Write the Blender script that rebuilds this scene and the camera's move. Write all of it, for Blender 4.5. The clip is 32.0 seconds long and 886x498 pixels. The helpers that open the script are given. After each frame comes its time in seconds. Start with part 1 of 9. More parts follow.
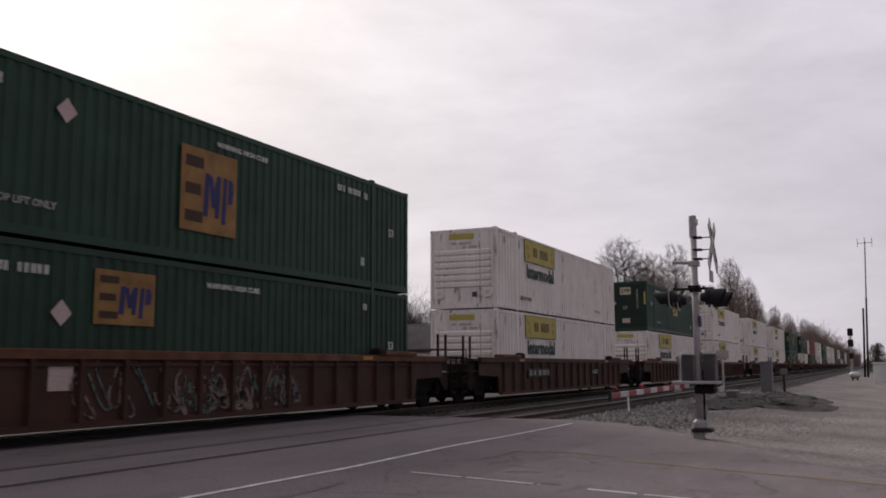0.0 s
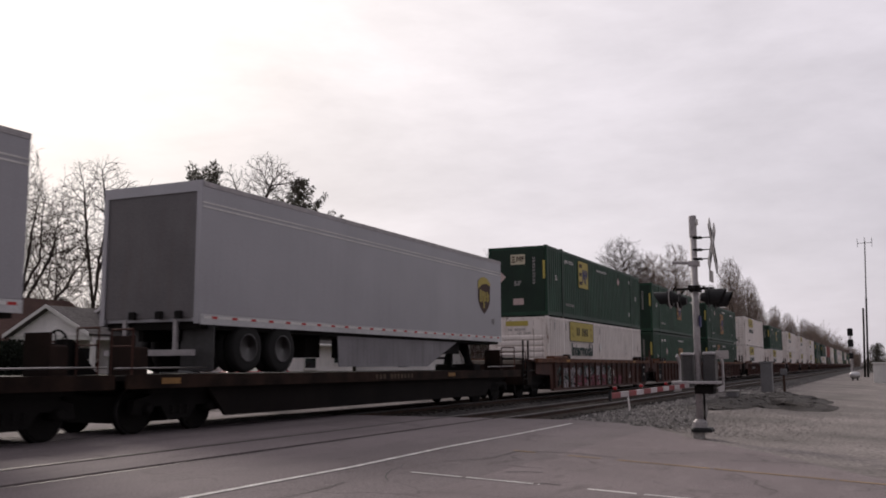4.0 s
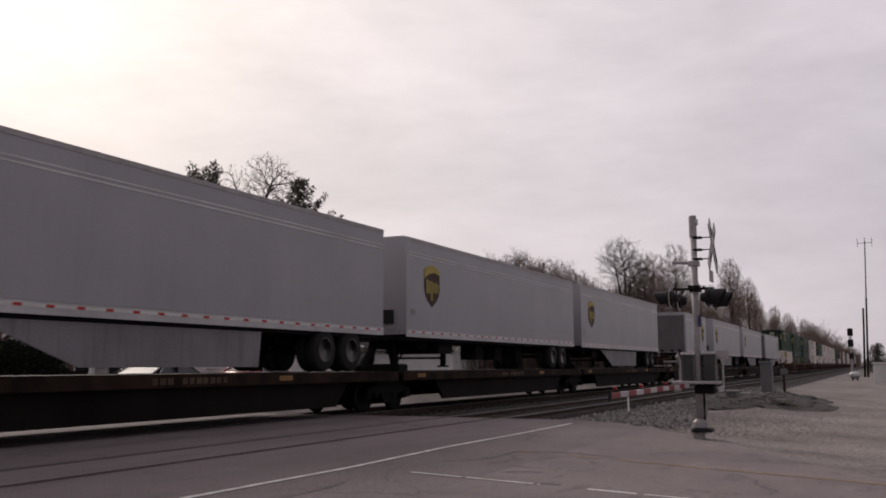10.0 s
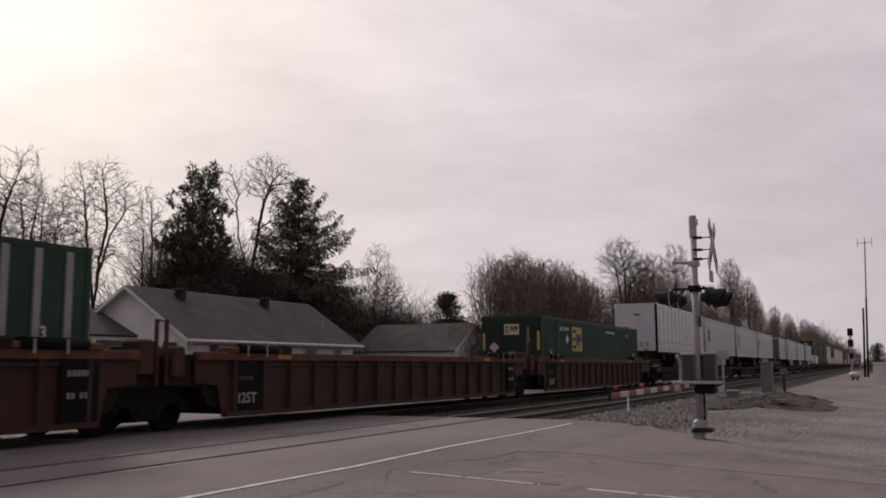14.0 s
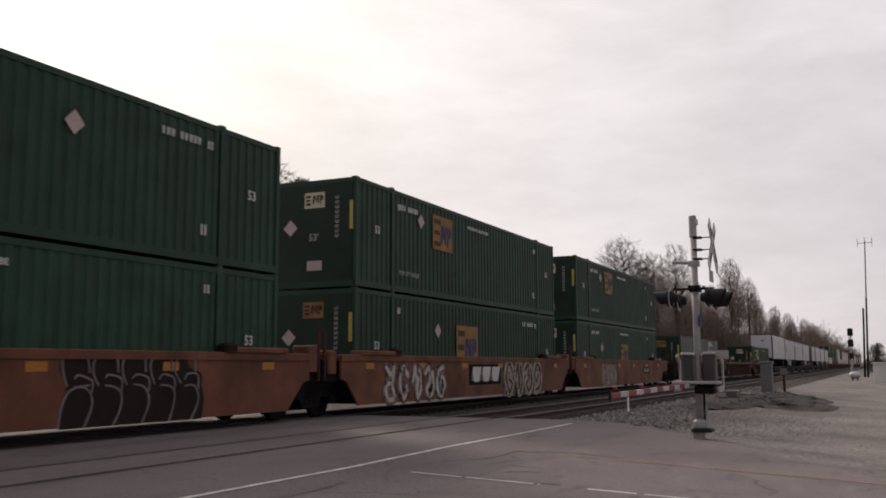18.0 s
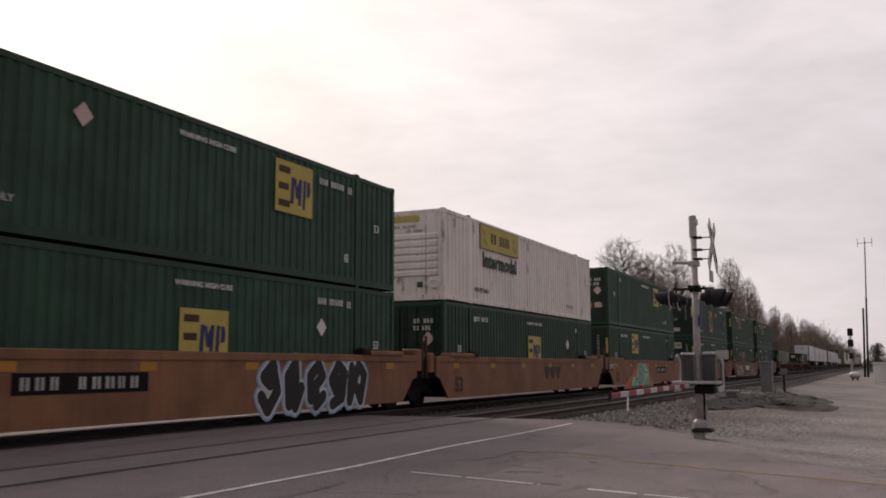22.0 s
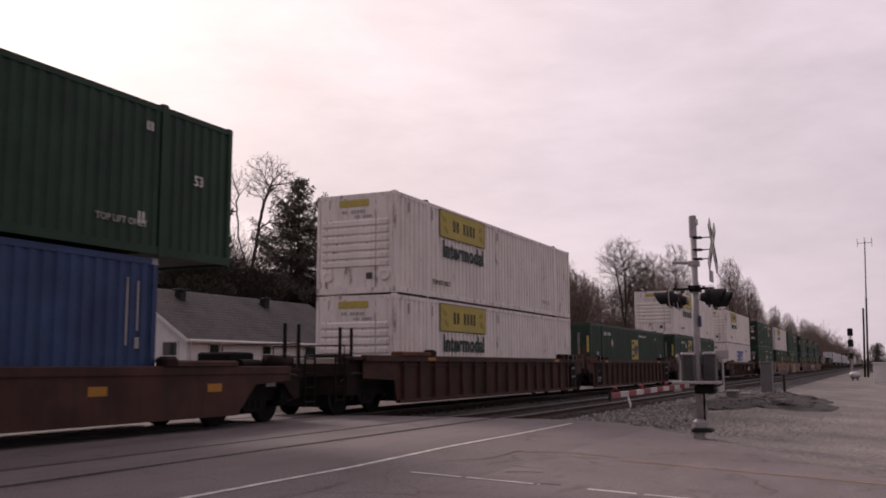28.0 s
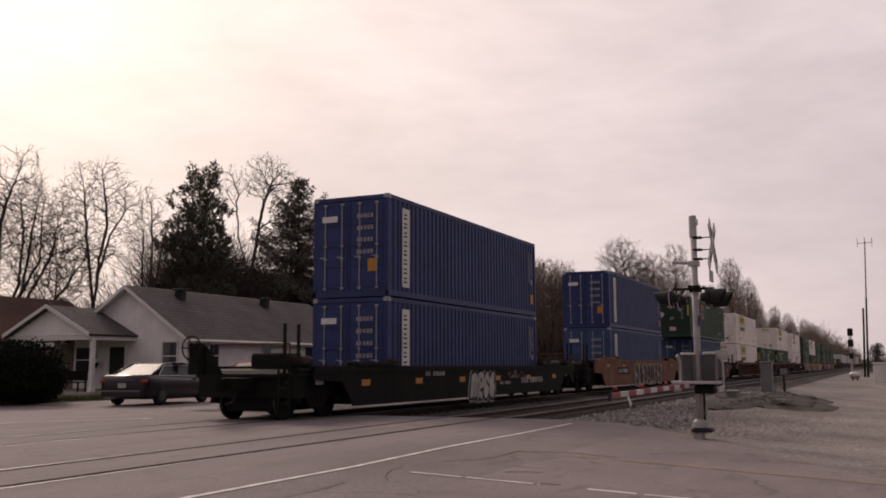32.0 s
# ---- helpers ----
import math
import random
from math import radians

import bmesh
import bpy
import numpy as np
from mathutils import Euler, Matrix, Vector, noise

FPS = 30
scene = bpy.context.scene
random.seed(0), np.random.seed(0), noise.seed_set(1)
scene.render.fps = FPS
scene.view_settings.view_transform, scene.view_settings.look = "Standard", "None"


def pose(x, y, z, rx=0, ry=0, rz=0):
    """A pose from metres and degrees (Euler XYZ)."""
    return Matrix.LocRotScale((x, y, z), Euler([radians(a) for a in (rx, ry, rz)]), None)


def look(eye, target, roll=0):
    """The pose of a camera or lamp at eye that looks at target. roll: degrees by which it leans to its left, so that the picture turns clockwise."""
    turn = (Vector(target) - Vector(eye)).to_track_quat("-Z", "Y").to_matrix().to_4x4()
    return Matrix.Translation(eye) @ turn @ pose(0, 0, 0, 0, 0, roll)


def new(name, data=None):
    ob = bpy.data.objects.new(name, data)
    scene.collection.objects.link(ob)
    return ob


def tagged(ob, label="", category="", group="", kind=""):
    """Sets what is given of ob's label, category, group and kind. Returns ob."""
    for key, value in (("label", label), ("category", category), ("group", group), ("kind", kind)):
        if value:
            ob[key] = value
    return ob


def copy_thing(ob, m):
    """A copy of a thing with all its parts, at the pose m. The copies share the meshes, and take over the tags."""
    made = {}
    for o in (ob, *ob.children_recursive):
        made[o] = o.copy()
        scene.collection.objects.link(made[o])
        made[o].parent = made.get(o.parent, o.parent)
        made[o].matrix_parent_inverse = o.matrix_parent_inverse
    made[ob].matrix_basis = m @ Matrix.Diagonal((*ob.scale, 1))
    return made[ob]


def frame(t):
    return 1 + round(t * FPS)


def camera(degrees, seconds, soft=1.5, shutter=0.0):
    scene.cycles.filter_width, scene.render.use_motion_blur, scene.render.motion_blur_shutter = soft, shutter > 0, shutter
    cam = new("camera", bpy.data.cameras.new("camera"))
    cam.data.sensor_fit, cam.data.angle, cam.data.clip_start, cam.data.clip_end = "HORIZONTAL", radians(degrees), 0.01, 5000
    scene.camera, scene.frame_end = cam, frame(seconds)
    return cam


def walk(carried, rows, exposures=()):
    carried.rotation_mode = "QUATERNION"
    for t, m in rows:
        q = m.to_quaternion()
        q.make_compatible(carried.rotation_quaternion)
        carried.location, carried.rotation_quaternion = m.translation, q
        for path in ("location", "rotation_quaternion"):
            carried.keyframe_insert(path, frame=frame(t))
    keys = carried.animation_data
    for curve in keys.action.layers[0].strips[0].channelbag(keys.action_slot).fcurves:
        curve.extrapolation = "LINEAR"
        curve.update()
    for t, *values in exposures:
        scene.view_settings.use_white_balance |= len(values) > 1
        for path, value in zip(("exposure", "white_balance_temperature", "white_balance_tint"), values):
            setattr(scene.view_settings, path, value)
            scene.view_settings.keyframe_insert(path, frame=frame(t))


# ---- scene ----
cam = camera(51.31, 32.0, soft=1.8, shutter=0.1)
EYE = (0.0, 0.0, 1.218)
YAW, PITCH, ROLL = radians(25.0796), radians(7.2555), -0.2084
AIM = (math.cos(YAW) * math.cos(PITCH), math.sin(YAW) * math.cos(PITCH), 1.218 + math.sin(PITCH))
VIEW = look(EYE, AIM, ROLL)
walk(cam, [(0.0, VIEW), (32.0, VIEW)], exposures=[(0.0, -0.06, 6500, 13), (1.0, 0.1, 6500, 12), (3.0, 0.13, 6550, 12), (6.0, -0.16, 6650, 15), (8.0, -0.13, 6720, 15), (11.0, -0.17, 6760, 15), (13.0, -0.24, 6790, 15), (14.0, -0.23, 6800, 16), (17.0, 0.05, 6850, 10), (20.0, 0.15, 6900, 10), (22.0, 0.12, 7000, 13), (24.0, -0.03, 6950, 22), (28.0, -0.03, 6950, 26), (30.0, -0.03, 7300, 23), (32.0, -0.06, 7450, 21)])

# ---- light ----
SUN_AZ, SUN_EL = radians(56), radians(30)
SUN_DIR = Vector((math.cos(SUN_AZ) * math.cos(SUN_EL), math.sin(SUN_AZ) * math.cos(SUN_EL), math.sin(SUN_EL)))


def make_world():
    w = bpy.data.worlds.new("overcast_sky")
    scene.world = w
    w.use_nodes = True
    nt = w.node_tree
    nt.nodes.clear()
    N = nt.nodes.new
    out, bg = N("ShaderNodeOutputWorld"), N("ShaderNodeBackground")
    tc, dot, sep = N("ShaderNodeTexCoord"), N("ShaderNodeVectorMath"), N("ShaderNodeSeparateXYZ")
    dot.operation = "DOT_PRODUCT"
    dot.inputs[1].default_value = SUN_DIR
    nt.links.new(tc.outputs["Generated"], dot.inputs[0])
    ramp = N("ShaderNodeValToRGB")
    e = ramp.color_ramp.elements
    e[0].position, e[0].color = 0.0, (0.31, 0.30, 0.325, 1)
    e[1].position, e[1].color = 1.0, (1.16, 1.11, 1.03, 1)
    for pos, col in ((0.55, (0.645, 0.615, 0.665)), (0.78, (0.735, 0.70, 0.735)), (0.9, (0.86, 0.82, 0.82)), (0.965, (1.0, 0.95, 0.91))):
        k = e.new(pos)
        k.color = (*col, 1)
    nt.links.new(dot.outputs["Value"], ramp.inputs[0])
    # streaky cloud layers
    mp = N("ShaderNodeMapping")
    mp.inputs["Scale"].default_value = (1.0, 1.0, 3.2)
    nt.links.new(tc.outputs["Generated"], mp.inputs[0])
    n1 = N("ShaderNodeTexNoise")
    n1.inputs["Scale"].default_value, n1.inputs["Detail"].default_value, n1.inputs["Roughness"].default_value = 2.6, 6, 0.55
    n1.inputs["Distortion"].default_value = 0.4
    nt.links.new(mp.outputs[0], n1.inputs["Vector"])
    mr = N("ShaderNodeMapRange")
    mr.inputs[1].default_value, mr.inputs[2].default_value, mr.inputs[3].default_value, mr.inputs[4].default_value = 0.3, 0.7, 0.87, 1.09
    nt.links.new(n1.outputs["Fac"], mr.inputs[0])
    n2 = N("ShaderNodeTexNoise")
    n2.inputs["Scale"].default_value, n2.inputs["Detail"].default_value, n2.inputs["Roughness"].default_value = 9.0, 5, 0.6
    nt.links.new(mp.outputs[0], n2.inputs["Vector"])
    mr2 = N("ShaderNodeMapRange")
    mr2.inputs[1].default_value, mr2.inputs[2].default_value, mr2.inputs[3].default_value, mr2.inputs[4].default_value = 0.3, 0.7, 0.94, 1.05
    nt.links.new(n2.outputs["Fac"], mr2.inputs[0])
    both = N("ShaderNodeMath")
    both.operation = "MULTIPLY"
    nt.links.new(mr.outputs[0], both.inputs[0])
    nt.links.new(mr2.outputs[0], both.inputs[1])
    mul = N("ShaderNodeVectorMath")
    mul.operation = "SCALE"
    nt.links.new(ramp.outputs[0], mul.inputs[0])
    nt.links.new(both.outputs[0], mul.inputs["Scale"])
    sky = N("ShaderNodeTexSky")
    sky.sky_type, sky.sun_disc = "NISHITA", False
    sky.sun_elevation, sky.sun_rotation, sky.dust_density = SUN_EL, math.pi / 2 - SUN_AZ, 3.0
    sm = N("ShaderNodeVectorMath")
    sm.operation = "SCALE"
    sm.inputs["Scale"].default_value = 0.008
    nt.links.new(sky.outputs[0], sm.inputs[0])
    add = N("ShaderNodeVectorMath")
    nt.links.new(mul.outputs[0], add.inputs[0])
    nt.links.new(sm.outputs[0], add.inputs[1])
    nt.links.new(add.outputs[0], bg.inputs[0])
    bg.inputs[1].default_value = 1.0
    nt.links.new(bg.outputs[0], out.inputs[0])


make_world()
sun_data = bpy.data.lights.new("sun", "SUN")
sun_data.energy, sun_data.angle, sun_data.color = 1.6, radians(14), (1.0, 0.93, 0.85)
sun = new("sun", sun_data)
sun.matrix_world = look(SUN_DIR * 200, (0, 0, 0))


# ---- materials ----
def material(name, colour, rough=0.7, metal=0.0, vary=0.25, scale=1.2, grain=0.15, fine=30.0, bump=0.15, streak=0.0,
             streak_colour=(0.1, 0.06, 0.04), spec=0.3, stretch=(1, 1, 1), random_tint=0.0, island=False):
    m = bpy.data.materials.new(name)
    m.use_nodes = True
    nt = m.node_tree
    N, link = nt.nodes.new, nt.links.new
    b = nt.nodes["Principled BSDF"]
    b.inputs["Roughness"].default_value, b.inputs["Metallic"].default_value = rough, metal
    b.inputs["Specular IOR Level"].default_value = spec
    tc, mp = N("ShaderNodeTexCoord"), N("ShaderNodeMapping")
    mp.inputs["Scale"].default_value = stretch
    link(tc.outputs["Object"], mp.inputs[0])
    big, small = N("ShaderNodeTexNoise"), N("ShaderNodeTexNoise")
    big.inputs["Scale"].default_value, big.inputs["Detail"].default_value = scale, 5
    small.inputs["Scale"].default_value, small.inputs["Detail"].default_value = fine, 3
    link(mp.outputs[0], big.inputs["Vector"])
    link(mp.outputs[0], small.inputs["Vector"])

    def fac(src, lo, hi, amount):
        r = N("ShaderNodeMapRange")
        r.inputs[1].default_value, r.inputs[2].default_value = lo, hi
        r.inputs[3].default_value, r.inputs[4].default_value = 1 - amount, 1 + amount
        link(src, r.inputs[0])
        return r.outputs[0]

    v = N("ShaderNodeMath")
    v.operation = "MULTIPLY"
    link(fac(big.outputs["Fac"], 0.3, 0.7, vary), v.inputs[0])
    link(fac(small.outputs["Fac"], 0.3, 0.7, grain), v.inputs[1])
    val = v.outputs[0]
    if random_tint:
        oi = N("ShaderNodeNewGeometry") if island else N("ShaderNodeObjectInfo")
        k = N("ShaderNodeMath")
        k.operation = "MULTIPLY"
        link(val, k.inputs[0])
        link(fac(oi.outputs["Random Per Island" if island else "Random"], 0, 1, random_tint), k.inputs[1])
        val = k.outputs[0]
    sc = N("ShaderNodeVectorMath")
    sc.operation = "SCALE"
    sc.inputs[0].default_value = colour
    link(val, sc.inputs["Scale"])
    col = sc.outputs[0]
    if streak:
        sn, sm = N("ShaderNodeTexNoise"), N("ShaderNodeMapping")
        sm.inputs["Scale"].default_value = (4.0, 4.0, 0.35)
        link(tc.outputs["Object"], sm.inputs[0])
        link(sm.outputs[0], sn.inputs["Vector"])
        sn.inputs["Scale"].default_value, sn.inputs["Detail"].default_value = 1.6, 6
        r = N("ShaderNodeMapRange")
        r.inputs[1].default_value, r.inputs[2].default_value = 0.5, 0.78
        r.inputs[3].default_value, r.inputs[4].default_value = 0.0, streak
        link(sn.outputs["Fac"], r.inputs[0])
        mx = N("ShaderNodeMix")
        mx.data_type = "RGBA"
        link(r.outputs[0], mx.inputs[0])
        link(col, mx.inputs[6])
        mx.inputs[7].default_value = (*streak_colour, 1)
        col = mx.outputs[2]
    link(col, b.inputs["Base Color"])
    if bump:
        bp = N("ShaderNodeBump")
        bp.inputs["Strength"].default_value, bp.inputs["Distance"].default_value = bump, 0.02
        link(small.outputs["Fac"], bp.inputs["Height"])
        link(bp.outputs[0], b.inputs["Normal"])
    return m


def glow(name, colour, strength):
    m = material(name, colour, 0.4)
    b = m.node_tree.nodes["Principled BSDF"]
    b.inputs["Emission Color"].default_value = (*colour, 1)
    b.inputs["Emission Strength"].default_value = strength
    return m


def patchy(m, cut, stretch=(1, 1, 1)):
    """Paint worn through in patches."""
    nt = m.node_tree
    N, link = nt.nodes.new, nt.links.new
    tc, mp, n, r = N("ShaderNodeTexCoord"), N("ShaderNodeMapping"), N("ShaderNodeTexNoise"), N("ShaderNodeMapRange")
    mp.inputs["Scale"].default_value = stretch
    n.inputs["Scale"].default_value, n.inputs["Detail"].default_value, n.inputs["Roughness"].default_value = 5.0, 6, 0.65
    r.inputs[1].default_value, r.inputs[2].default_value = cut - 0.05, cut + 0.06
    link(tc.outputs["Object"], mp.inputs[0])
    link(mp.outputs[0], n.inputs["Vector"])
    link(n.outputs["Fac"], r.inputs[0])
    link(r.outputs[0], nt.nodes["Principled BSDF"].inputs["Alpha"])
    return m


def rusty(m, cut=0.63):
    """Small rust marks that run down."""
    nt = m.node_tree
    N, link = nt.nodes.new, nt.links.new
    b = nt.nodes["Principled BSDF"]
    col = b.inputs["Base Color"].links[0].from_socket
    tc, mp, n, r, mx = N("ShaderNodeTexCoord"), N("ShaderNodeMapping"), N("ShaderNodeTexNoise"), N("ShaderNodeMapRange"), N("ShaderNodeMix")
    mp.inputs["Scale"].default_value = (3.4, 3.4, 0.7)
    n.inputs["Scale"].default_value, n.inputs["Detail"].default_value, n.inputs["Roughness"].default_value = 1.5, 8, 0.7
    r.inputs[1].default_value, r.inputs[2].default_value, r.inputs[4].default_value = cut, cut + 0.09, 0.85
    mx.data_type = "RGBA"
    link(tc.outputs["Object"], mp.inputs[0])
    link(mp.outputs[0], n.inputs["Vector"])
    link(n.outputs["Fac"], r.inputs[0])
    link(r.outputs[0], mx.inputs[0])
    link(col, mx.inputs[6])
    mx.inputs[7].default_value = (0.17, 0.085, 0.05, 1)
    link(mx.outputs[2], b.inputs["Base Color"])
    return m


def weathered(m, amount=1.0):
    """Cracks, oily stains and pale worn spots over an asphalt material."""
    nt = m.node_tree
    N, link = nt.nodes.new, nt.links.new
    b = nt.nodes["Principled BSDF"]
    col = b.inputs["Base Color"].links[0].from_socket
    tc = N("ShaderNodeTexCoord")
    warp, mixv = N("ShaderNodeTexNoise"), N("ShaderNodeVectorMath")
    warp.inputs["Scale"].default_value, warp.inputs["Detail"].default_value = 1.7, 5
    link(tc.outputs["Object"], warp.inputs["Vector"])
    mixv.operation = "MULTIPLY_ADD"
    mixv.inputs[1].default_value = (0.9, 0.9, 0.0)
    link(warp.outputs["Color"], mixv.inputs[0])
    link(tc.outputs["Object"], mixv.inputs[2])
    vor = N("ShaderNodeTexVoronoi")
    vor.feature = "DISTANCE_TO_EDGE"
    vor.inputs["Scale"].default_value = 0.42
    link(mixv.outputs[0], vor.inputs["Vector"])

    def ranged(src, a, z, lo, hi):
        r = N("ShaderNodeMapRange")
        for i, x in enumerate((a, z, lo, hi)):
            r.inputs[i + 1].default_value = x
        link(src, r.inputs[0])
        return r.outputs[0]

    def times(p, q):
        k = N("ShaderNodeMath")
        k.operation = "MULTIPLY"
        link(p, k.inputs[0])
        link(q, k.inputs[1])
        return k.outputs[0]
    where = N("ShaderNodeTexNoise")
    where.inputs["Scale"].default_value, where.inputs["Detail"].default_value = 0.55, 3
    link(tc.outputs["Object"], where.inputs["Vector"])
    lines = times(ranged(vor.outputs["Distance"], 0.004, 0.014, 1.0, 0.0), ranged(where.outputs["Fac"], 0.47, 0.6, 0.0, 0.42 * amount))
    smear, sm = N("ShaderNodeTexNoise"), N("ShaderNodeMapping")
    sm.inputs["Scale"].default_value = (1.0, 2.6, 1.0)
    link(tc.outputs["Object"], sm.inputs[0])
    link(sm.outputs[0], smear.inputs["Vector"])
    smear.inputs["Scale"].default_value, smear.inputs["Detail"].default_value, smear.inputs["Roughness"].default_value = 0.9, 7, 0.62
    dark = ranged(smear.outputs["Fac"], 0.57, 0.74, 0.0, 0.6 * amount)
    pale = ranged(smear.outputs["Fac"], 0.42, 0.3, 0.0, 0.22 * amount)
    for f, c in ((dark, (0.06, 0.048, 0.046)), (pale, (0.30, 0.27, 0.265)), (lines, (0.028, 0.022, 0.02))):
        mx = N("ShaderNodeMix")
        mx.data_type = "RGBA"
        link(f, mx.inputs[0])
        link(col, mx.inputs[6])
        mx.inputs[7].default_value = (*c, 1)
        col = mx.outputs[2]
    link(col, b.inputs["Base Color"])
    return m


GREEN = material("green_container_paint", (0.017, 0.052, 0.031), 0.55, vary=0.3, streak=0.35, streak_colour=(0.02, 0.03, 0.025), bump=0.05, random_tint=0.22)
# GREEN again but darker: weaker light on rear ends put into the colour
GREEN_SHADED_END = material("shaded_green_end_paint", (0.009, 0.025, 0.015), 0.55, vary=0.3, streak=0.35, streak_colour=(0.012, 0.02, 0.015), bump=0.05, random_tint=0.15)
WHITE = rusty(material("white_container_paint", (0.84, 0.765, 0.73), 0.5, vary=0.08, grain=0.04, fine=20, streak=0.22, streak_colour=(0.30, 0.21, 0.155), bump=0.0, random_tint=0.06), 0.61)
PLATEWHITE = material("pale_plate_trailer_skin", (0.60, 0.585, 0.615), 0.4, vary=0.06, grain=0.03, bump=0.0, streak=0.15, streak_colour=(0.35, 0.32, 0.31))
BLUE = material("navy_container_paint", (0.0195, 0.0330, 0.1230), 0.5, vary=0.25, streak=0.3, streak_colour=(0.015, 0.02, 0.05), bump=0.05)
BLUE_PALE = material("faded_blue_paint", (0.034, 0.066, 0.155), 0.55, vary=0.25, streak=0.4, streak_colour=(0.04, 0.06, 0.1), bump=0.05)
RED = material("red_container_paint", (0.22, 0.035, 0.025), 0.55, vary=0.25, streak=0.3, bump=0.05)
SILVER = material("ribbed_grey_posts", (0.32, 0.30, 0.28), 0.5, vary=0.15)
TRAILER = material("grey_trailer_skin", (0.385, 0.373, 0.397), 0.42, metal=0.25, vary=0.07, scale=0.5, grain=0.05, bump=0.02, streak=0.12, streak_colour=(0.25, 0.24, 0.25))
# darker than the trailer skin: soot, plus shade below the body in the colour
SKIRT = material("sooty_shaded_trailer_skirt", (0.25, 0.235, 0.25), 0.55, vary=0.2, scale=0.7, streak=0.5, streak_colour=(0.09, 0.08, 0.08))
TRAILER_END = material("grey_roller_door", (0.135, 0.125, 0.13), 0.5, vary=0.12, streak=0.2)
ALU = material("dull_aluminium", (0.5, 0.49, 0.5), 0.4, metal=0.6, vary=0.15)
BROWN = material("brown_freight_paint", (0.060, 0.0232, 0.0168), 0.7, vary=0.42, streak=0.55, streak_colour=(0.04, 0.025, 0.02), bump=0.2, random_tint=0.12)
BROWN_TOP = material("worn_orange_sill", (0.12, 0.048, 0.025), 0.75, vary=0.4, scale=2, bump=0.2)
OLDBROWN = material("worn_umber_freight_paint", (0.066, 0.029, 0.021), 0.7, vary=0.4, streak=0.5, streak_colour=(0.03, 0.02, 0.016), bump=0.15)
TAN = material("tan_freight_paint", (0.235, 0.105, 0.055), 0.65, vary=0.22, streak=0.5, streak_colour=(0.12, 0.06, 0.04), bump=0.1)
ORANGE = material("faded_rust_orange_paint", (0.160, 0.061, 0.034), 0.7, vary=0.42, streak=0.6, streak_colour=(0.13, 0.05, 0.035), bump=0.12)
BLACKCAR = material("black_freight_paint", (0.0082, 0.0068, 0.0078), 0.7, spec=0.1, vary=0.35, streak=0.4, streak_colour=(0.035, 0.022, 0.018), bump=0.1)
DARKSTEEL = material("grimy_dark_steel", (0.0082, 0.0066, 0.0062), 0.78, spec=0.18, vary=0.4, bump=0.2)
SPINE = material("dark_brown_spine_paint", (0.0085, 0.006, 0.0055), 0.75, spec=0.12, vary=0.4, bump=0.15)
DECK = material("yellowish_worn_deck_edge", (0.022, 0.0115, 0.0078), 0.8, spec=0.15, vary=0.75, scale=1.4, bump=0.2)
DULLRIM = material("dull_dark_rim", (0.07, 0.066, 0.066), 0.5, metal=0.4)
TYRE = material("black_rubber", (0.018, 0.017, 0.017), 0.85, vary=0.3)
STEEL = material("bright_worn_steel", (0.42, 0.40, 0.39), 0.3, metal=0.9, vary=0.2)
YELLOW = material("yellow_print", (0.49, 0.39, 0.095), 0.6, vary=0.1, bump=0.02)
GOLD = material("faded_gold_print", (0.28, 0.15, 0.052), 0.65, vary=0.3, scale=2.0, bump=0.02)
CREAM = material("cream_print", (0.60, 0.54, 0.40), 0.6, vary=0.1, bump=0.02)
BLACKP = material("black_print", (0.018, 0.016, 0.018), 0.6)
NAVYP = material("navy_print", (0.027, 0.03, 0.125), 0.6, vary=0.3)
DARKBROWNP = material("dark_brown_print", (0.055, 0.025, 0.015), 0.6)
GREENP = material("green_print", (0.012, 0.036, 0.030), 0.6)
MUSTARD = material("mustard_print", (0.37, 0.28, 0.06), 0.6, vary=0.15)
DULLP = material("dull_brown_print", (0.11, 0.075, 0.05), 0.7, vary=0.3)
WHITE_FRAME = rusty(material("rust_streaked_white_rail", (0.82, 0.745, 0.71), 0.5, vary=0.1, grain=0.04, fine=20, streak=0.3, streak_colour=(0.25, 0.13, 0.085), bump=0.0), 0.555)
RUSTLUMP = material("rusty_lifting_block", (0.10, 0.05, 0.035), 0.8, vary=0.4)
BOARD = material("sooty_board", (0.009, 0.008, 0.0085), 0.8, spec=0.12, vary=0.3)
GATERED = material("faded_red_reflective_tape", (0.24, 0.025, 0.03), 0.5, vary=0.2)
GATEWHITE = material("dull_white_reflective_tape", (0.50, 0.46, 0.47), 0.5, vary=0.2)
BLUEHAZE = patchy(material("faded_blue_spray_paint", (0.06, 0.07, 0.15), 0.8, vary=0.35, scale=2.5), 0.42)
TAUPEP = patchy(material("weathered_taupe_spray_paint", (0.25, 0.195, 0.17), 0.8, vary=0.35, scale=2.0), 0.33)
MAGENTAP = patchy(material("faded_magenta_spray_paint", (0.22, 0.07, 0.09), 0.8, vary=0.35, scale=2.5), 0.42)
WHITEP = material("white_print", (0.68, 0.66, 0.64), 0.6, vary=0.15)
GREYP = material("worn_grey_print", (0.40, 0.37, 0.36), 0.7, vary=0.3)
BARGREY = material("dull_grey_lock_bar", (0.33, 0.32, 0.34), 0.6, vary=0.3)
PINKP = material("pale_pink_decal", (0.55, 0.42, 0.40), 0.6, vary=0.15)
REDP = material("red_reflective_tape", (0.5, 0.04, 0.04), 0.45)
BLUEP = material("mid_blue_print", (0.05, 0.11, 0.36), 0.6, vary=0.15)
PALEBLUEP = material("pale_blue_paint", (0.28, 0.40, 0.55), 0.7, vary=0.3)
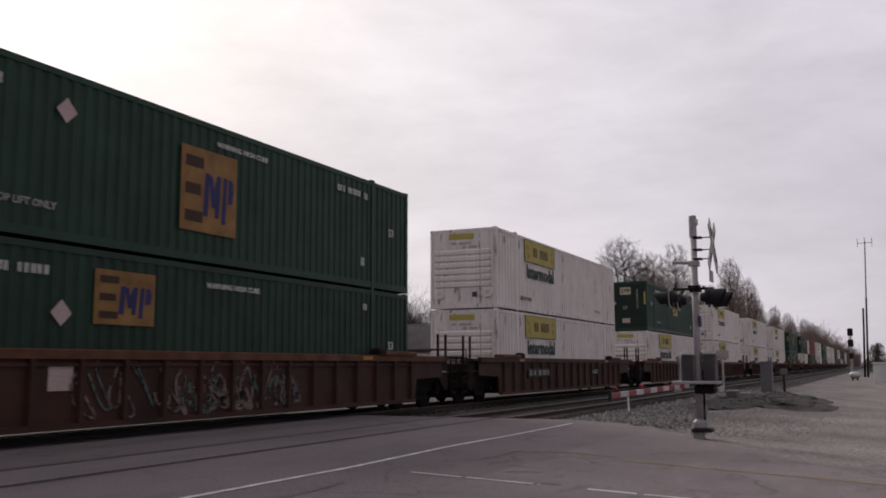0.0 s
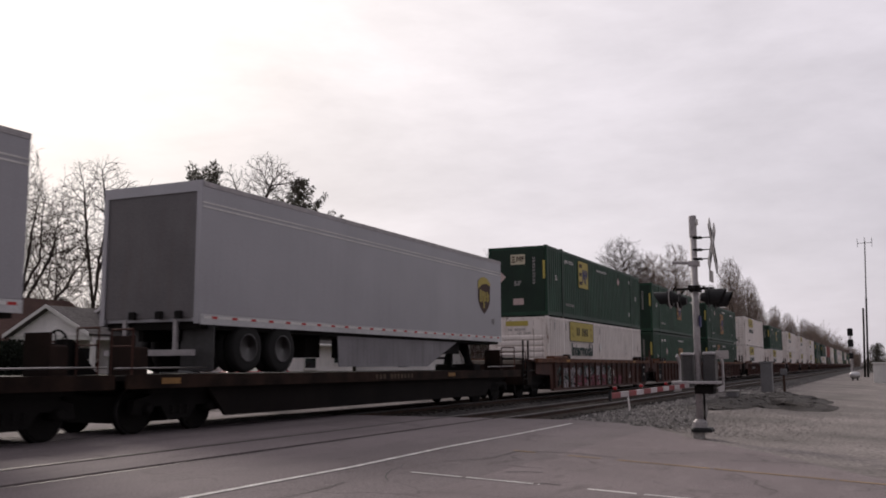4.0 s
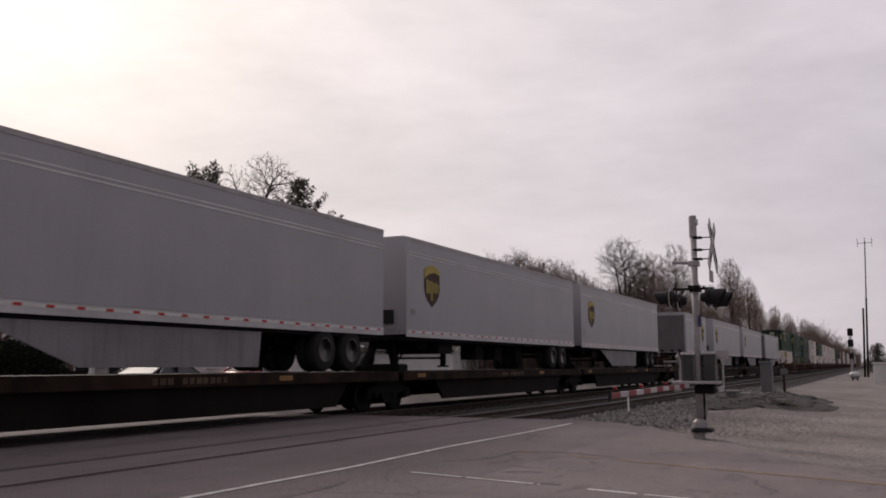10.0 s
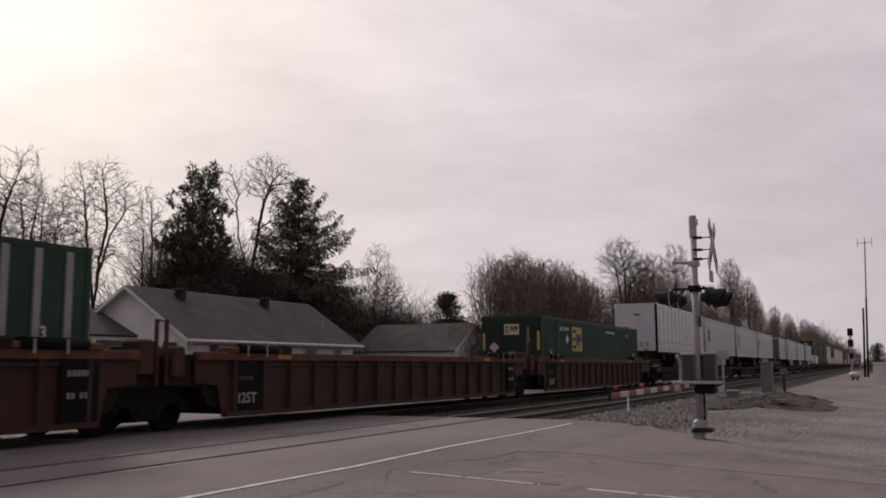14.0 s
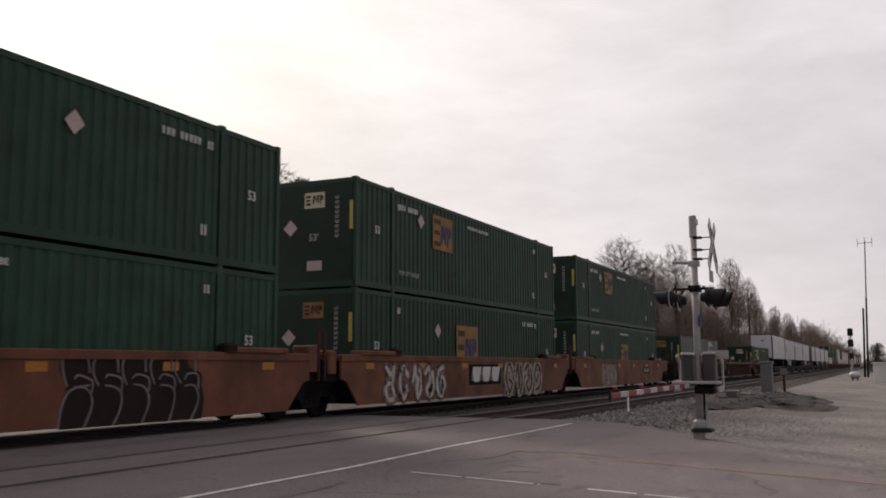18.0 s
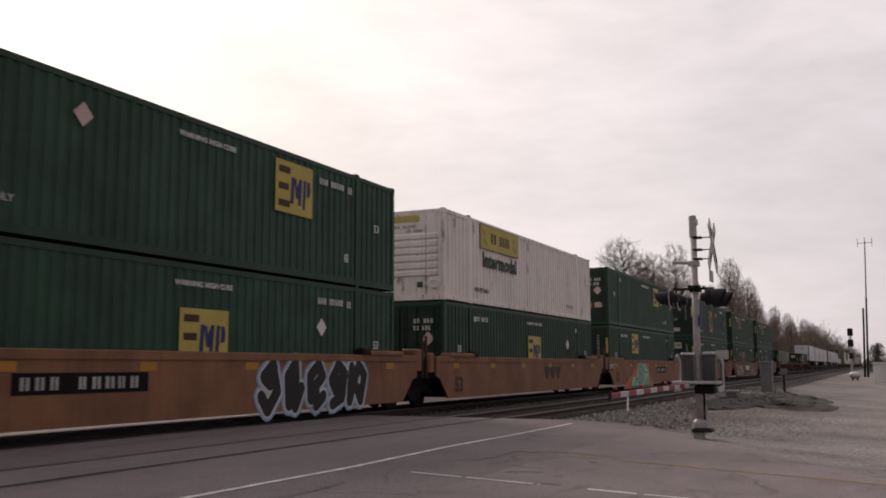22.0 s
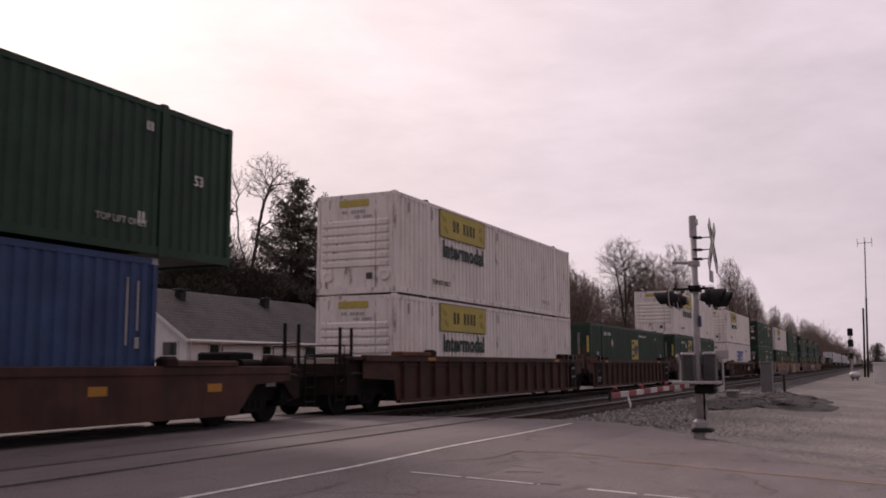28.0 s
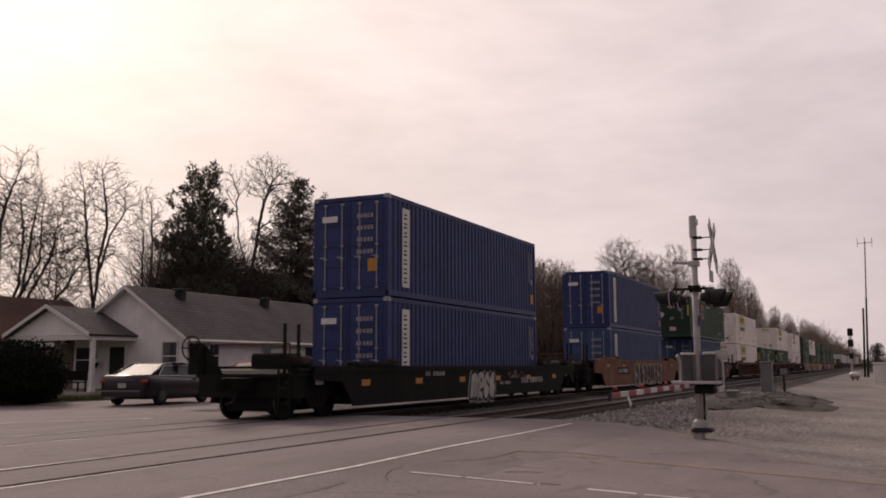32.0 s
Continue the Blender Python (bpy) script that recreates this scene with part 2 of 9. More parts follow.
MINTP = material("mint_green_spray_paint", (0.30, 0.52, 0.32), 0.7, vary=0.15)
CORALP = material("coral_spray_paint", (0.58, 0.13, 0.09), 0.7, vary=0.2)
PALEP = patchy(material("pale_spray_paint", (0.50, 0.46, 0.42), 0.75, vary=0.3, scale=2.5), 0.40)
FAINTP = patchy(material("faded_pinkish_spray_paint", (0.19, 0.14, 0.13), 0.8, vary=0.3, scale=2.5), 0.45)
TEALP = patchy(material("faded_teal_spray_paint", (0.085, 0.11, 0.10), 0.8, vary=0.3, scale=2.5), 0.45)
BONEP = patchy(material("bone_spray_paint", (0.36, 0.295, 0.245), 0.8, vary=0.35, scale=2.0), 0.36)
SPRAYBLACK = material("flat_black_spray_paint", (0.019, 0.0115, 0.0105), 0.85, vary=0.3, scale=2.0)
SPRAYPALE = material("pale_violet_spray_line", (0.22, 0.19, 0.20), 0.8, vary=0.3, scale=2.5)
SOOTP = patchy(material("sooty_spray_paint", (0.025, 0.02, 0.02), 0.8, vary=0.3, scale=2.0), 0.42)
SMEARP = patchy(material("smeared_grey_paint", (0.36, 0.32, 0.33), 0.8, vary=0.4, scale=3.0), 0.46, (2.0, 2.0, 0.5))
ENDBROWN = material("grimy_brown_steel", (0.022, 0.012, 0.009), 0.75, spec=0.15, vary=0.4, streak=0.4, streak_colour=(0.006, 0.005, 0.005), bump=0.25)
ORANGEP = material("amber_reflector", (0.45, 0.20, 0.03), 0.5, vary=0.1)
ASPHALT = weathered(material("worn_grey_asphalt", (0.190, 0.157, 0.160), 0.88, vary=0.16, scale=0.5, grain=0.3, fine=60, bump=0.5))
CROSS = weathered(material("crossing_asphalt", (0.170, 0.142, 0.145), 0.88, vary=0.18, scale=0.6, grain=0.28, fine=60, bump=0.5, stretch=(0.35, 1, 1)), 0.75)
TAR = material("black_tar_seal", (0.03, 0.028, 0.027), 0.6, vary=0.3)
ROADWHITE = material("worn_white_road_paint", (0.58, 0.56, 0.54), 0.8, vary=0.3, scale=3, grain=0.25)
ROADYELLOW = material("worn_orange_road_paint", (0.25, 0.165, 0.085), 0.8, vary=0.4, scale=2.5, grain=0.35)
GROUND = material("gravel_and_dirt", (0.190, 0.167, 0.158), 0.95, vary=0.38, scale=0.30, grain=0.35, fine=14, bump=0.6)
BALLAST = material("dark_ballast_stone", (0.042, 0.037, 0.035), 0.95, vary=0.3, scale=1.0, grain=0.5, fine=18, bump=1.0)
STONE = material("grey_ballast_stone", (0.20, 0.185, 0.175), 0.9, vary=0.3, scale=3, random_tint=0.6, island=True)
DARKPATCH = patchy(material("dark_patchy_ground", (0.046, 0.040, 0.037), 0.95, vary=0.35, grain=0.45, fine=14, bump=0.8), 0.43, (0.35, 0.35, 0.35))
LOTSTONE = material("pale_gravel_stone", (0.185, 0.17, 0.157), 0.9, vary=0.2, random_tint=0.3, island=True)
VERGE = material("dull_brown_verge", (0.060, 0.055, 0.034), 0.95, vary=0.4, scale=0.5, grain=0.4, fine=16, bump=0.8)
GRASS = material("dull_spring_lawn", (0.065, 0.075, 0.03), 0.95, vary=0.4, scale=0.6, grain=0.4, fine=20, bump=0.8)
RAILTOP = material("polished_rail_head", (0.11, 0.096, 0.093), 0.5, metal=0.85, vary=0.2, scale=0.6)
RAILWEB = material("rusty_rail_web", (0.06, 0.035, 0.025), 0.8, vary=0.3)
TIE = material("dark_wooden_tie", (0.045, 0.036, 0.030), 0.9, vary=0.35, stretch=(1, 6, 1), random_tint=0.3)
SIDING = material("white_lap_siding", (0.83, 0.78, 0.785), 0.7, vary=0.08, streak=0.1, streak_colour=(0.25, 0.23, 0.22), bump=0.02)
TRIM = material("white_painted_trim", (0.68, 0.65, 0.64), 0.6, vary=0.08)
SHINGLE = material("grey_asphalt_shingle", (0.078, 0.069, 0.070), 0.9, vary=0.2, scale=0.7, grain=0.3, fine=9, bump=0.4, random_tint=0.15)
SHINGLE_BROWN = material("brown_asphalt_shingle", (0.070, 0.036, 0.030), 0.9, vary=0.2, scale=0.7, grain=0.3, fine=9, bump=0.4)
BRICK = material("tan_brick_wall", (0.17, 0.125, 0.10), 0.85, vary=0.2, grain=0.3, fine=14)
GLASS = material("dark_window_glass", (0.03, 0.032, 0.038), 0.08, spec=0.6, vary=0.2, bump=0)
DOOR = material("dark_green_door", (0.02, 0.025, 0.022), 0.5)
BARK = material("grey_brown_bark", (0.055, 0.043, 0.036), 0.95, vary=0.3, fine=12, bump=0.6)
TWIG = material("brown_twigs", (0.075, 0.057, 0.05), 0.95, vary=0.3)
# TWIG made paler: haze over the woods down the line, put into the colour
TWIG_FAR = material("haze_paled_brown_twigs", (0.17, 0.128, 0.108), 0.95, vary=0.3)
NEEDLE = material("dark_pine_needles", (0.10, 0.094, 0.074), 0.9, vary=0.4, random_tint=0.4, island=True)
LEAF = material("dark_evergreen_leaves", (0.012, 0.016, 0.011), 0.95, spec=0.1, vary=0.4, random_tint=0.4, island=True)
GALV = material("galvanised_steel", (0.40, 0.375, 0.38), 0.55, metal=0.25, vary=0.15, scale=4)
BLACKM = material("matt_black_housing", (0.012, 0.012, 0.013), 0.6)
CONCRETE = material("pale_concrete", (0.33, 0.31, 0.29), 0.9, vary=0.2, grain=0.25)
BOXPAINT = material("grey_cabinet_paint", (0.17, 0.165, 0.17), 0.55, vary=0.12, streak=0.2)
BOXDARK = material("weathered_dark_grey_cabinet", (0.075, 0.072, 0.073), 0.5, metal=0.2, vary=0.25, streak=0.3, streak_colour=(0.03, 0.028, 0.028))
CARPAINT = material("dark_plum_car_paint", (0.018, 0.010, 0.017), 0.3, metal=0.2, spec=0.45, vary=0.06, bump=0)
CARRED = material("red_car_paint", (0.25, 0.02, 0.025), 0.25, metal=0.2, spec=0.6, vary=0.06, bump=0)
CARGLASS = material("car_glass", (0.02, 0.021, 0.024), 0.45, spec=0.22, vary=0.05, bump=0)
TAIL = material("red_tail_lens", (0.30, 0.02, 0.025), 0.2)
LED = glow("lit_white_lens", (1.0, 0.95, 0.9), 6.0)


# ---- building helpers ----
class Geo:
    """Vertices and faces of one part."""

    def __init__(self):
        self.v, self.f = [], []

    def box(self, x0, x1, y0, y1, z0, z1):
        n = len(self.v)
        self.v += [(x0, y0, z0), (x1, y0, z0), (x1, y1, z0), (x0, y1, z0), (x0, y0, z1), (x1, y0, z1), (x1, y1, z1), (x0, y1, z1)]
        self.f += [tuple(n + i for i in q) for q in ((0, 3, 2, 1), (4, 5, 6, 7), (0, 1, 5, 4), (1, 2, 6, 5), (2, 3, 7, 6), (3, 0, 4, 7))]
        return self

    def slab(self, x0, x1, y0, y1, z0, z1, c=0.02):
        """A box with chamfered upright and top edges."""
        n = len(self.v)
        for z, k in ((z0, 0), (z1 - c, 0), (z1, c)):
            a0, a1, b0, b1 = x0 + k, x1 - k, y0 + k, y1 - k
            self.v += [(a0 + c, b0, z), (a1 - c, b0, z), (a1, b0 + c, z), (a1, b1 - c, z), (a1 - c, b1, z), (a0 + c, b1, z), (a0, b1 - c, z), (a0, b0 + c, z)]
        for r in (0, 8):
            for i in range(8):
                j = (i + 1) % 8
                self.f.append((n + r + i, n + r + j, n + r + 8 + j, n + r + 8 + i))
        self.f += [tuple(n + i for i in range(7, -1, -1)), tuple(n + 16 + i for i in range(8))]
        return self

    def prism(self, pts, a0, a1, axis="y"):
        """A polygon in the plane across the axis, pushed from a0 to a1 along it."""
        n, k = len(self.v), len(pts)
        for a in (a0, a1):
            for p, q in pts:
                self.v.append((p, a, q) if axis == "y" else (a, p, q) if axis == "x" else (p, q, a))
        self.f += [tuple(n + i for i in range(k)), tuple(n + k + i for i in range(k - 1, -1, -1))]
        for i in range(k):
            j = (i + 1) % k
            self.f.append((n + i, n + k + i, n + k + j, n + j))
        return self

    def tube(self, p, q, r0, r1=None, seg=10, cap=True):
        r1 = r0 if r1 is None else r1
        p, q = Vector(p), Vector(q)
        d = (q - p).normalized()
        a = d.orthogonal().normalized()
        b = d.cross(a)
        n = len(self.v)
        for c, r in ((p, r0), (q, r1)):
            for i in range(seg):
                t = 2 * math.pi * i / seg
                self.v.append(tuple(c + a * (r * math.cos(t)) + b * (r * math.sin(t))))
        for i in range(seg):
            j = (i + 1) % seg
            self.f.append((n + i, n + j, n + seg + j, n + seg + i))
        if cap:
            self.f += [tuple(n + i for i in range(seg - 1, -1, -1)), tuple(n + seg + i for i in range(seg))]
        return self

    def lathe(self, profile, centre, axis="y", seg=20):
        """Rings of (radius, along) round an axis."""
        n = len(self.v)
        for r, s in profile:
            for i in range(seg):
                t = 2 * math.pi * i / seg
                c, d = r * math.cos(t), r * math.sin(t)
                o = (c, s, d) if axis == "y" else (s, c, d) if axis == "x" else (c, d, s)
                self.v.append(tuple(centre[k] + o[k] for k in range(3)))
        for k in range(len(profile) - 1):
            for i in range(seg):
                j = (i + 1) % seg
                self.f.append((n + k * seg + i, n + k * seg + j, n + (k + 1) * seg + j, n + (k + 1) * seg + i))
        self.f += [tuple(n + i for i in range(seg - 1, -1, -1)), tuple(n + (len(profile) - 1) * seg + i for i in range(seg))]
        return self

    def quad(self, *p):
        n = len(self.v)
        self.v += [tuple(q) for q in p]
        self.f.append(tuple(range(n, n + len(p))))
        return self

    def mesh(self, name, mat, smooth=False):
        me = bpy.data.meshes.new(name)
        me.from_pydata(self.v, [], self.f)
        me.materials.append(mat)
        bm = bmesh.new()
        bm.from_mesh(me)
        if len(bm.faces) < 20000:
            bmesh.ops.recalc_face_normals(bm, faces=bm.faces)
        bm.to_mesh(me)
        bm.free()
        if smooth:
            me.polygons.foreach_set("use_smooth", [True] * len(me.polygons))
        return me


CACHE = {}


def cached(key, make):
    if key not in CACHE:
        CACHE[key] = make()
    return CACHE[key]


SMALL = ("marking", "stroke", "scroll", "lettering", "number")  # print too fine to take apart


def part(name, mesh, parent, m=None, label="", kind=""):
    ob = new(name, mesh)
    ob.parent = parent
    if m is not None:
        ob.matrix_basis = m
    return tagged(ob, label, kind=kind or ("stuff" if name in SMALL else ""))


def thing(name, label, category, m=None, mesh=None, group="", kind=""):
    ob = new(name, mesh)
    if m is not None:
        ob.matrix_basis = m
    return tagged(ob, label, category, group, kind)


def at(x, y, z):
    return Matrix.Translation((x, y, z))


def text_mesh(words, size, mat, width=None):
    """Flat lettering in the XZ plane, read from -Y, from its lower left corner."""
    def make():
        cu = bpy.data.curves.new("lettering", "FONT")
        cu.body, cu.size, cu.extrude = words, size, 0.002
        cu.offset = (0.032 if size > 0.6 else 0.022) * size
        cu.resolution_u = 2
        ob = bpy.data.objects.new("lettering", cu)
        scene.collection.objects.link(ob)
        me = bpy.data.meshes.new_from_object(ob.evaluated_get(bpy.context.evaluated_depsgraph_get()))
        bpy.data.objects.remove(ob)
        xs = [v.co.x for v in me.vertices]
        k = width / (max(xs) - min(xs)) if width else 1.0
        me.transform(Matrix(((k, 0, 0, -min(xs) * k), (0, 0, -1, 0), (0, 1, 0, 0), (0, 0, 0, 1))))
        me.materials.clear()
        me.materials.append(mat)
        return me
    return cached(("text", words, size, mat.name, width), make)


def plate(w, h, mat, d=0.006):
    return cached(("plate", round(w, 3), round(h, 3), mat.name), lambda: Geo().box(0, w, -d, 0, 0, h).mesh("plate", mat))


def bars(seed, w, h, mat, n):
    """A row of short bars where writing cannot be given."""
    def make():
        rnd, g = random.Random(seed), Geo()
        x, step = 0.0, w / n
        for i in range(n):
            k = step * rnd.uniform(0.5, 0.72)
            if n > 5 and i == n // 3:
                x += step
                continue
            g.box(x, x + k * 0.4, -0.005, 0, 0, h).box(x + k * 0.62, x + k, -0.005, 0, 0, h)
            x += step
        return g.mesh("bars", mat)
    return cached(("bars", seed, round(w, 2), round(h, 2), mat.name, n), make)


def stacked(w, h, mat, n):
    """A column of short bars."""
    def make():
        rnd, g = random.Random(n), Geo()
        for i in range(n):
            z = h * i / n
            g.box(0, w * rnd.uniform(0.75, 1), -0.005, 0, z, z + 0.22 * h / n).box(0, w * 0.3, -0.005, 0, z + 0.3 * h / n, z + 0.62 * h / n).box(w * 0.65, w, -0.005, 0, z + 0.3 * h / n, z + 0.62 * h / n)
        return g.mesh("bars", mat)
    return cached(("stack", w, h, mat.name, n), make)


def diamond(mat):
    r = 0.22
    return cached(("diamond", mat.name), lambda: Geo().prism([(-r, 0), (0, -r), (r, 0), (0, r)], -0.006, 0).mesh("diamond", mat))


END = Matrix.Rotation(radians(-90), 4, "Z")  # turns a part made for the near side onto the rear end


# ---- the train's way ----
YC = 13.343
TRAIN = []


def gone(t):
    return 16.891 * t + 0.003564 * t * t


def on_train(ob, u, z=0.0):
    TRAIN.append((ob, u, z))
    ob.matrix_basis = at(u, YC, z)
    return ob


# ---- containers ----
def corrugated(length, height, width, pitch, depth, base=0.16, top=0.1, flat_roof=False):
    """Both long walls of a box, pressed into upright ribs, with a roof and floor."""
    g = Geo()
    n = int((length - 0.2) / pitch)
    step = (length - 0.2) / n
    for s in (-1, 1):
        xs = [(-length / 2 + 0.1, 0.0)]
        for i in range(n):
            x = -length / 2 + 0.1 + i * step
            xs += [(x + step * 0.42, 0.0), (x + step * 0.55, depth), (x + step * 0.87, depth), (x + step, 0.0)]
        k = len(g.v)
        for x, d in xs:
            for z in (base, height - top):
                g.v.append((x, s * (width / 2 - 0.012 - d), z))
        for i in range(len(xs) - 1):
            g.f.append((k + 2 * i, k + 2 * i + 2, k + 2 * i + 3, k + 2 * i + 1))
    w = width / 2 - 0.03
    g.box(-length / 2 + 0.04, length / 2 - 0.04, -w, w, height - 0.06, height - 0.015)
    g.box(-length / 2 + 0.04, length / 2 - 0.04, -w, w, 0.05, 0.14)
    for x in (-length / 2 + 0.05, length / 2 - 0.09):
        g.box(x, x + 0.04, -w, w, 0.1, height - 0.05)
    return g


def container_frame(length, height, width, end_ears):
    """Rails along all edges, corner posts and the posts above the lifting points."""
    g = Geo()
    a, w = length / 2, width / 2
    for s in (-1, 1):
        y0, y1 = sorted((s * w, s * (w - 0.09)))
        g.box(-a, a, y0, y1, height - 0.115, height - 0.003)
        g.box(-a, a, y0, y1, 0.02, 0.175)
        for x in (-a, a - 0.12):
            g.box(x, x + 0.12, y0 - 0.001, y1 + 0.001, 0.002, height)
    for x in (-a, a - 0.09):
        g.box(x + 0.002, x + 0.088, -w + 0.09, w - 0.09, height - 0.12, height - 0.004)
        g.box(x + 0.002, x + 0.088, -w + 0.09, w - 0.09, 0.004, 0.16)
    return g


def casting(mat):
    return cached(("casting", mat.name), lambda: Geo().slab(-0.09, 0.09, -0.085, 0.085, 0, 0.125, 0.02).mesh("corner_casting", mat))


def door_leaf(w, h, mat):
    def make():
        return Geo().box(-0.03, 0, 0, w, 0, h).mesh("door", mat)
    return cached(("leaf", round(w, 2), round(h, 2), mat.name), make)


def lock_bar(h, mat):
    def make():
        g = Geo().tube((-0.07, 0, 0.05), (-0.07, 0, h - 0.05), 0.018, seg=6)
        for z in (0.08, h * 0.36, h * 0.5, h - 0.1):
            g.box(-0.085, -0.04, -0.05, 0.05, z, z + 0.05)
        g.box(-0.09, -0.075, 0, 0.16, h * 0.38, h * 0.38 + 0.025)
        return g.mesh("lock_bar", mat)
    return cached(("lock", round(h, 2), mat.name), make)


def emblem(parent, x, y, z, w, h, ground, letters, seed):
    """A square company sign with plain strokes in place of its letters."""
    sign = part("sign", plate(w, h, ground), parent, at(x, y, z), "printed square company sign")
    k = cached(("stroke_a", w, h), lambda: Geo().box(0, 0.3 * w, -0.005, 0, 0, 0.13 * h).box(0, 0.26 * w, -0.005, 0, 0.325 * h, 0.455 * h).box(0, 0.3 * w, -0.005, 0, 0.65 * h, 0.78 * h).mesh("stroke", DARKBROWNP))
    part("stroke", k, sign, at(0.08 * w, -0.007, 0.11 * h))
    m = cached(("stroke_b", w, h, letters.name), lambda: Geo().prism([(0, 0), (.08 * w, 0), (.11 * w, .52 * h), (.03 * w, .52 * h)], -0.005, 0).prism([(.10 * w, .5 * h), (.15 * w, .12 * h), (.21 * w, .12 * h), (.155 * w, .5 * h)], -0.0055, 0)
               .prism([(.215 * w, .12 * h), (.165 * w, .3 * h), (.24 * w, .52 * h), (.31 * w, .52 * h), (.28 * w, 0), (.21 * w, 0)], -0.006, 0).prism([(.33 * w, -0.06 * h), (.40 * w, -0.06 * h), (.43 * w, .52 * h), (.36 * w, .52 * h)], -0.005, 0)
               .prism([(.445 * w, .2 * h), (.53 * w, .22 * h), (.55 * w, .36 * h), (.53 * w, .5 * h), (.46 * w, .52 * h)], -0.005, 0).mesh("stroke", letters))
    part("stroke", m, sign, at(0.39 * w, -0.007, 0.2 * h))


def ends_rear(ob, style, L, H, W, paint, seed):
    """The rear end of a container: a flat wall, two doors with bars, or a wall of level ribs."""
    a = -L / 2
    if style == "doors":
        w = W / 2 - 0.11
        for y in (-w - 0.01, 0.01):
            d = part("door", door_leaf(w, H - 0.3, paint), ob, at(a + 0.03, y, 0.15))
            ph = (H - 0.5) / 4
            for i in range(4):
                part("panel", cached(("dpanel", round(w, 2), H, paint.name), lambda: Geo().prism([(0.06, 0), (w - 0.06, 0), (w - 0.1, ph - 0.08), (0.1, ph - 0.08)], -0.05, -0.029, "x").mesh("panel", paint)), d, at(0, 0, 0.12 + i * ph))
            for k in (0.22, 0.72):
                part("lock_bar", lock_bar(H - 0.3, BARGREY if paint in (BLUE, BLUE_PALE) else paint), d, at(0, w * k, 0))
    elif style == "ribs":
        g = cached(("ribs", H), lambda: door_ribs(W, H))
        d = part("door", g, ob, at(a + 0.02, 0, 0), "white door with level pressed ribs")
        for i in range(6):
            part("rib", cached(("drib", W), lambda: door_rib(W)), d, at(0, 0, 0.75 + i * 0.235))
    else:
        if paint is WHITE:
            for i in range(7):
                part("rib", cached("vrib", lambda: Geo().prism([(-0.09, 0), (-0.05, -0.035), (0.05, -0.035), (0.09, 0)], 0.2, H - 0.15, "z").mesh("rib", WHITE)), ob, at(a + 0.009, 0.96 - i * 0.32, 0) @ END)
            part("marking", bars(15, 0.9, 0.26, NAVYP, 5), ob, at(a - 0.03, 0.45, H - 0.55) @ END)
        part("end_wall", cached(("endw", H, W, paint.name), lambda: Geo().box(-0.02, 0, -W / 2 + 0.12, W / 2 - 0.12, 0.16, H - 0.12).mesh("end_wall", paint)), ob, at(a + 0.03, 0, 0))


def door_ribs(W, H):
    return Geo().box(-0.01, 0.03, -W / 2 + 0.11, W / 2 - 0.11, 0.15, H - 0.11).mesh("ribbed_door", WHITE_FRAME)


def door_rib(W):
    return Geo().prism([(-0.012, 0), (-0.05, 0.03), (-0.05, 0.15), (-0.012, 0.19)], -W / 2 + 0.2, W / 2 - 0.2).mesh("rib", WHITE_FRAME)


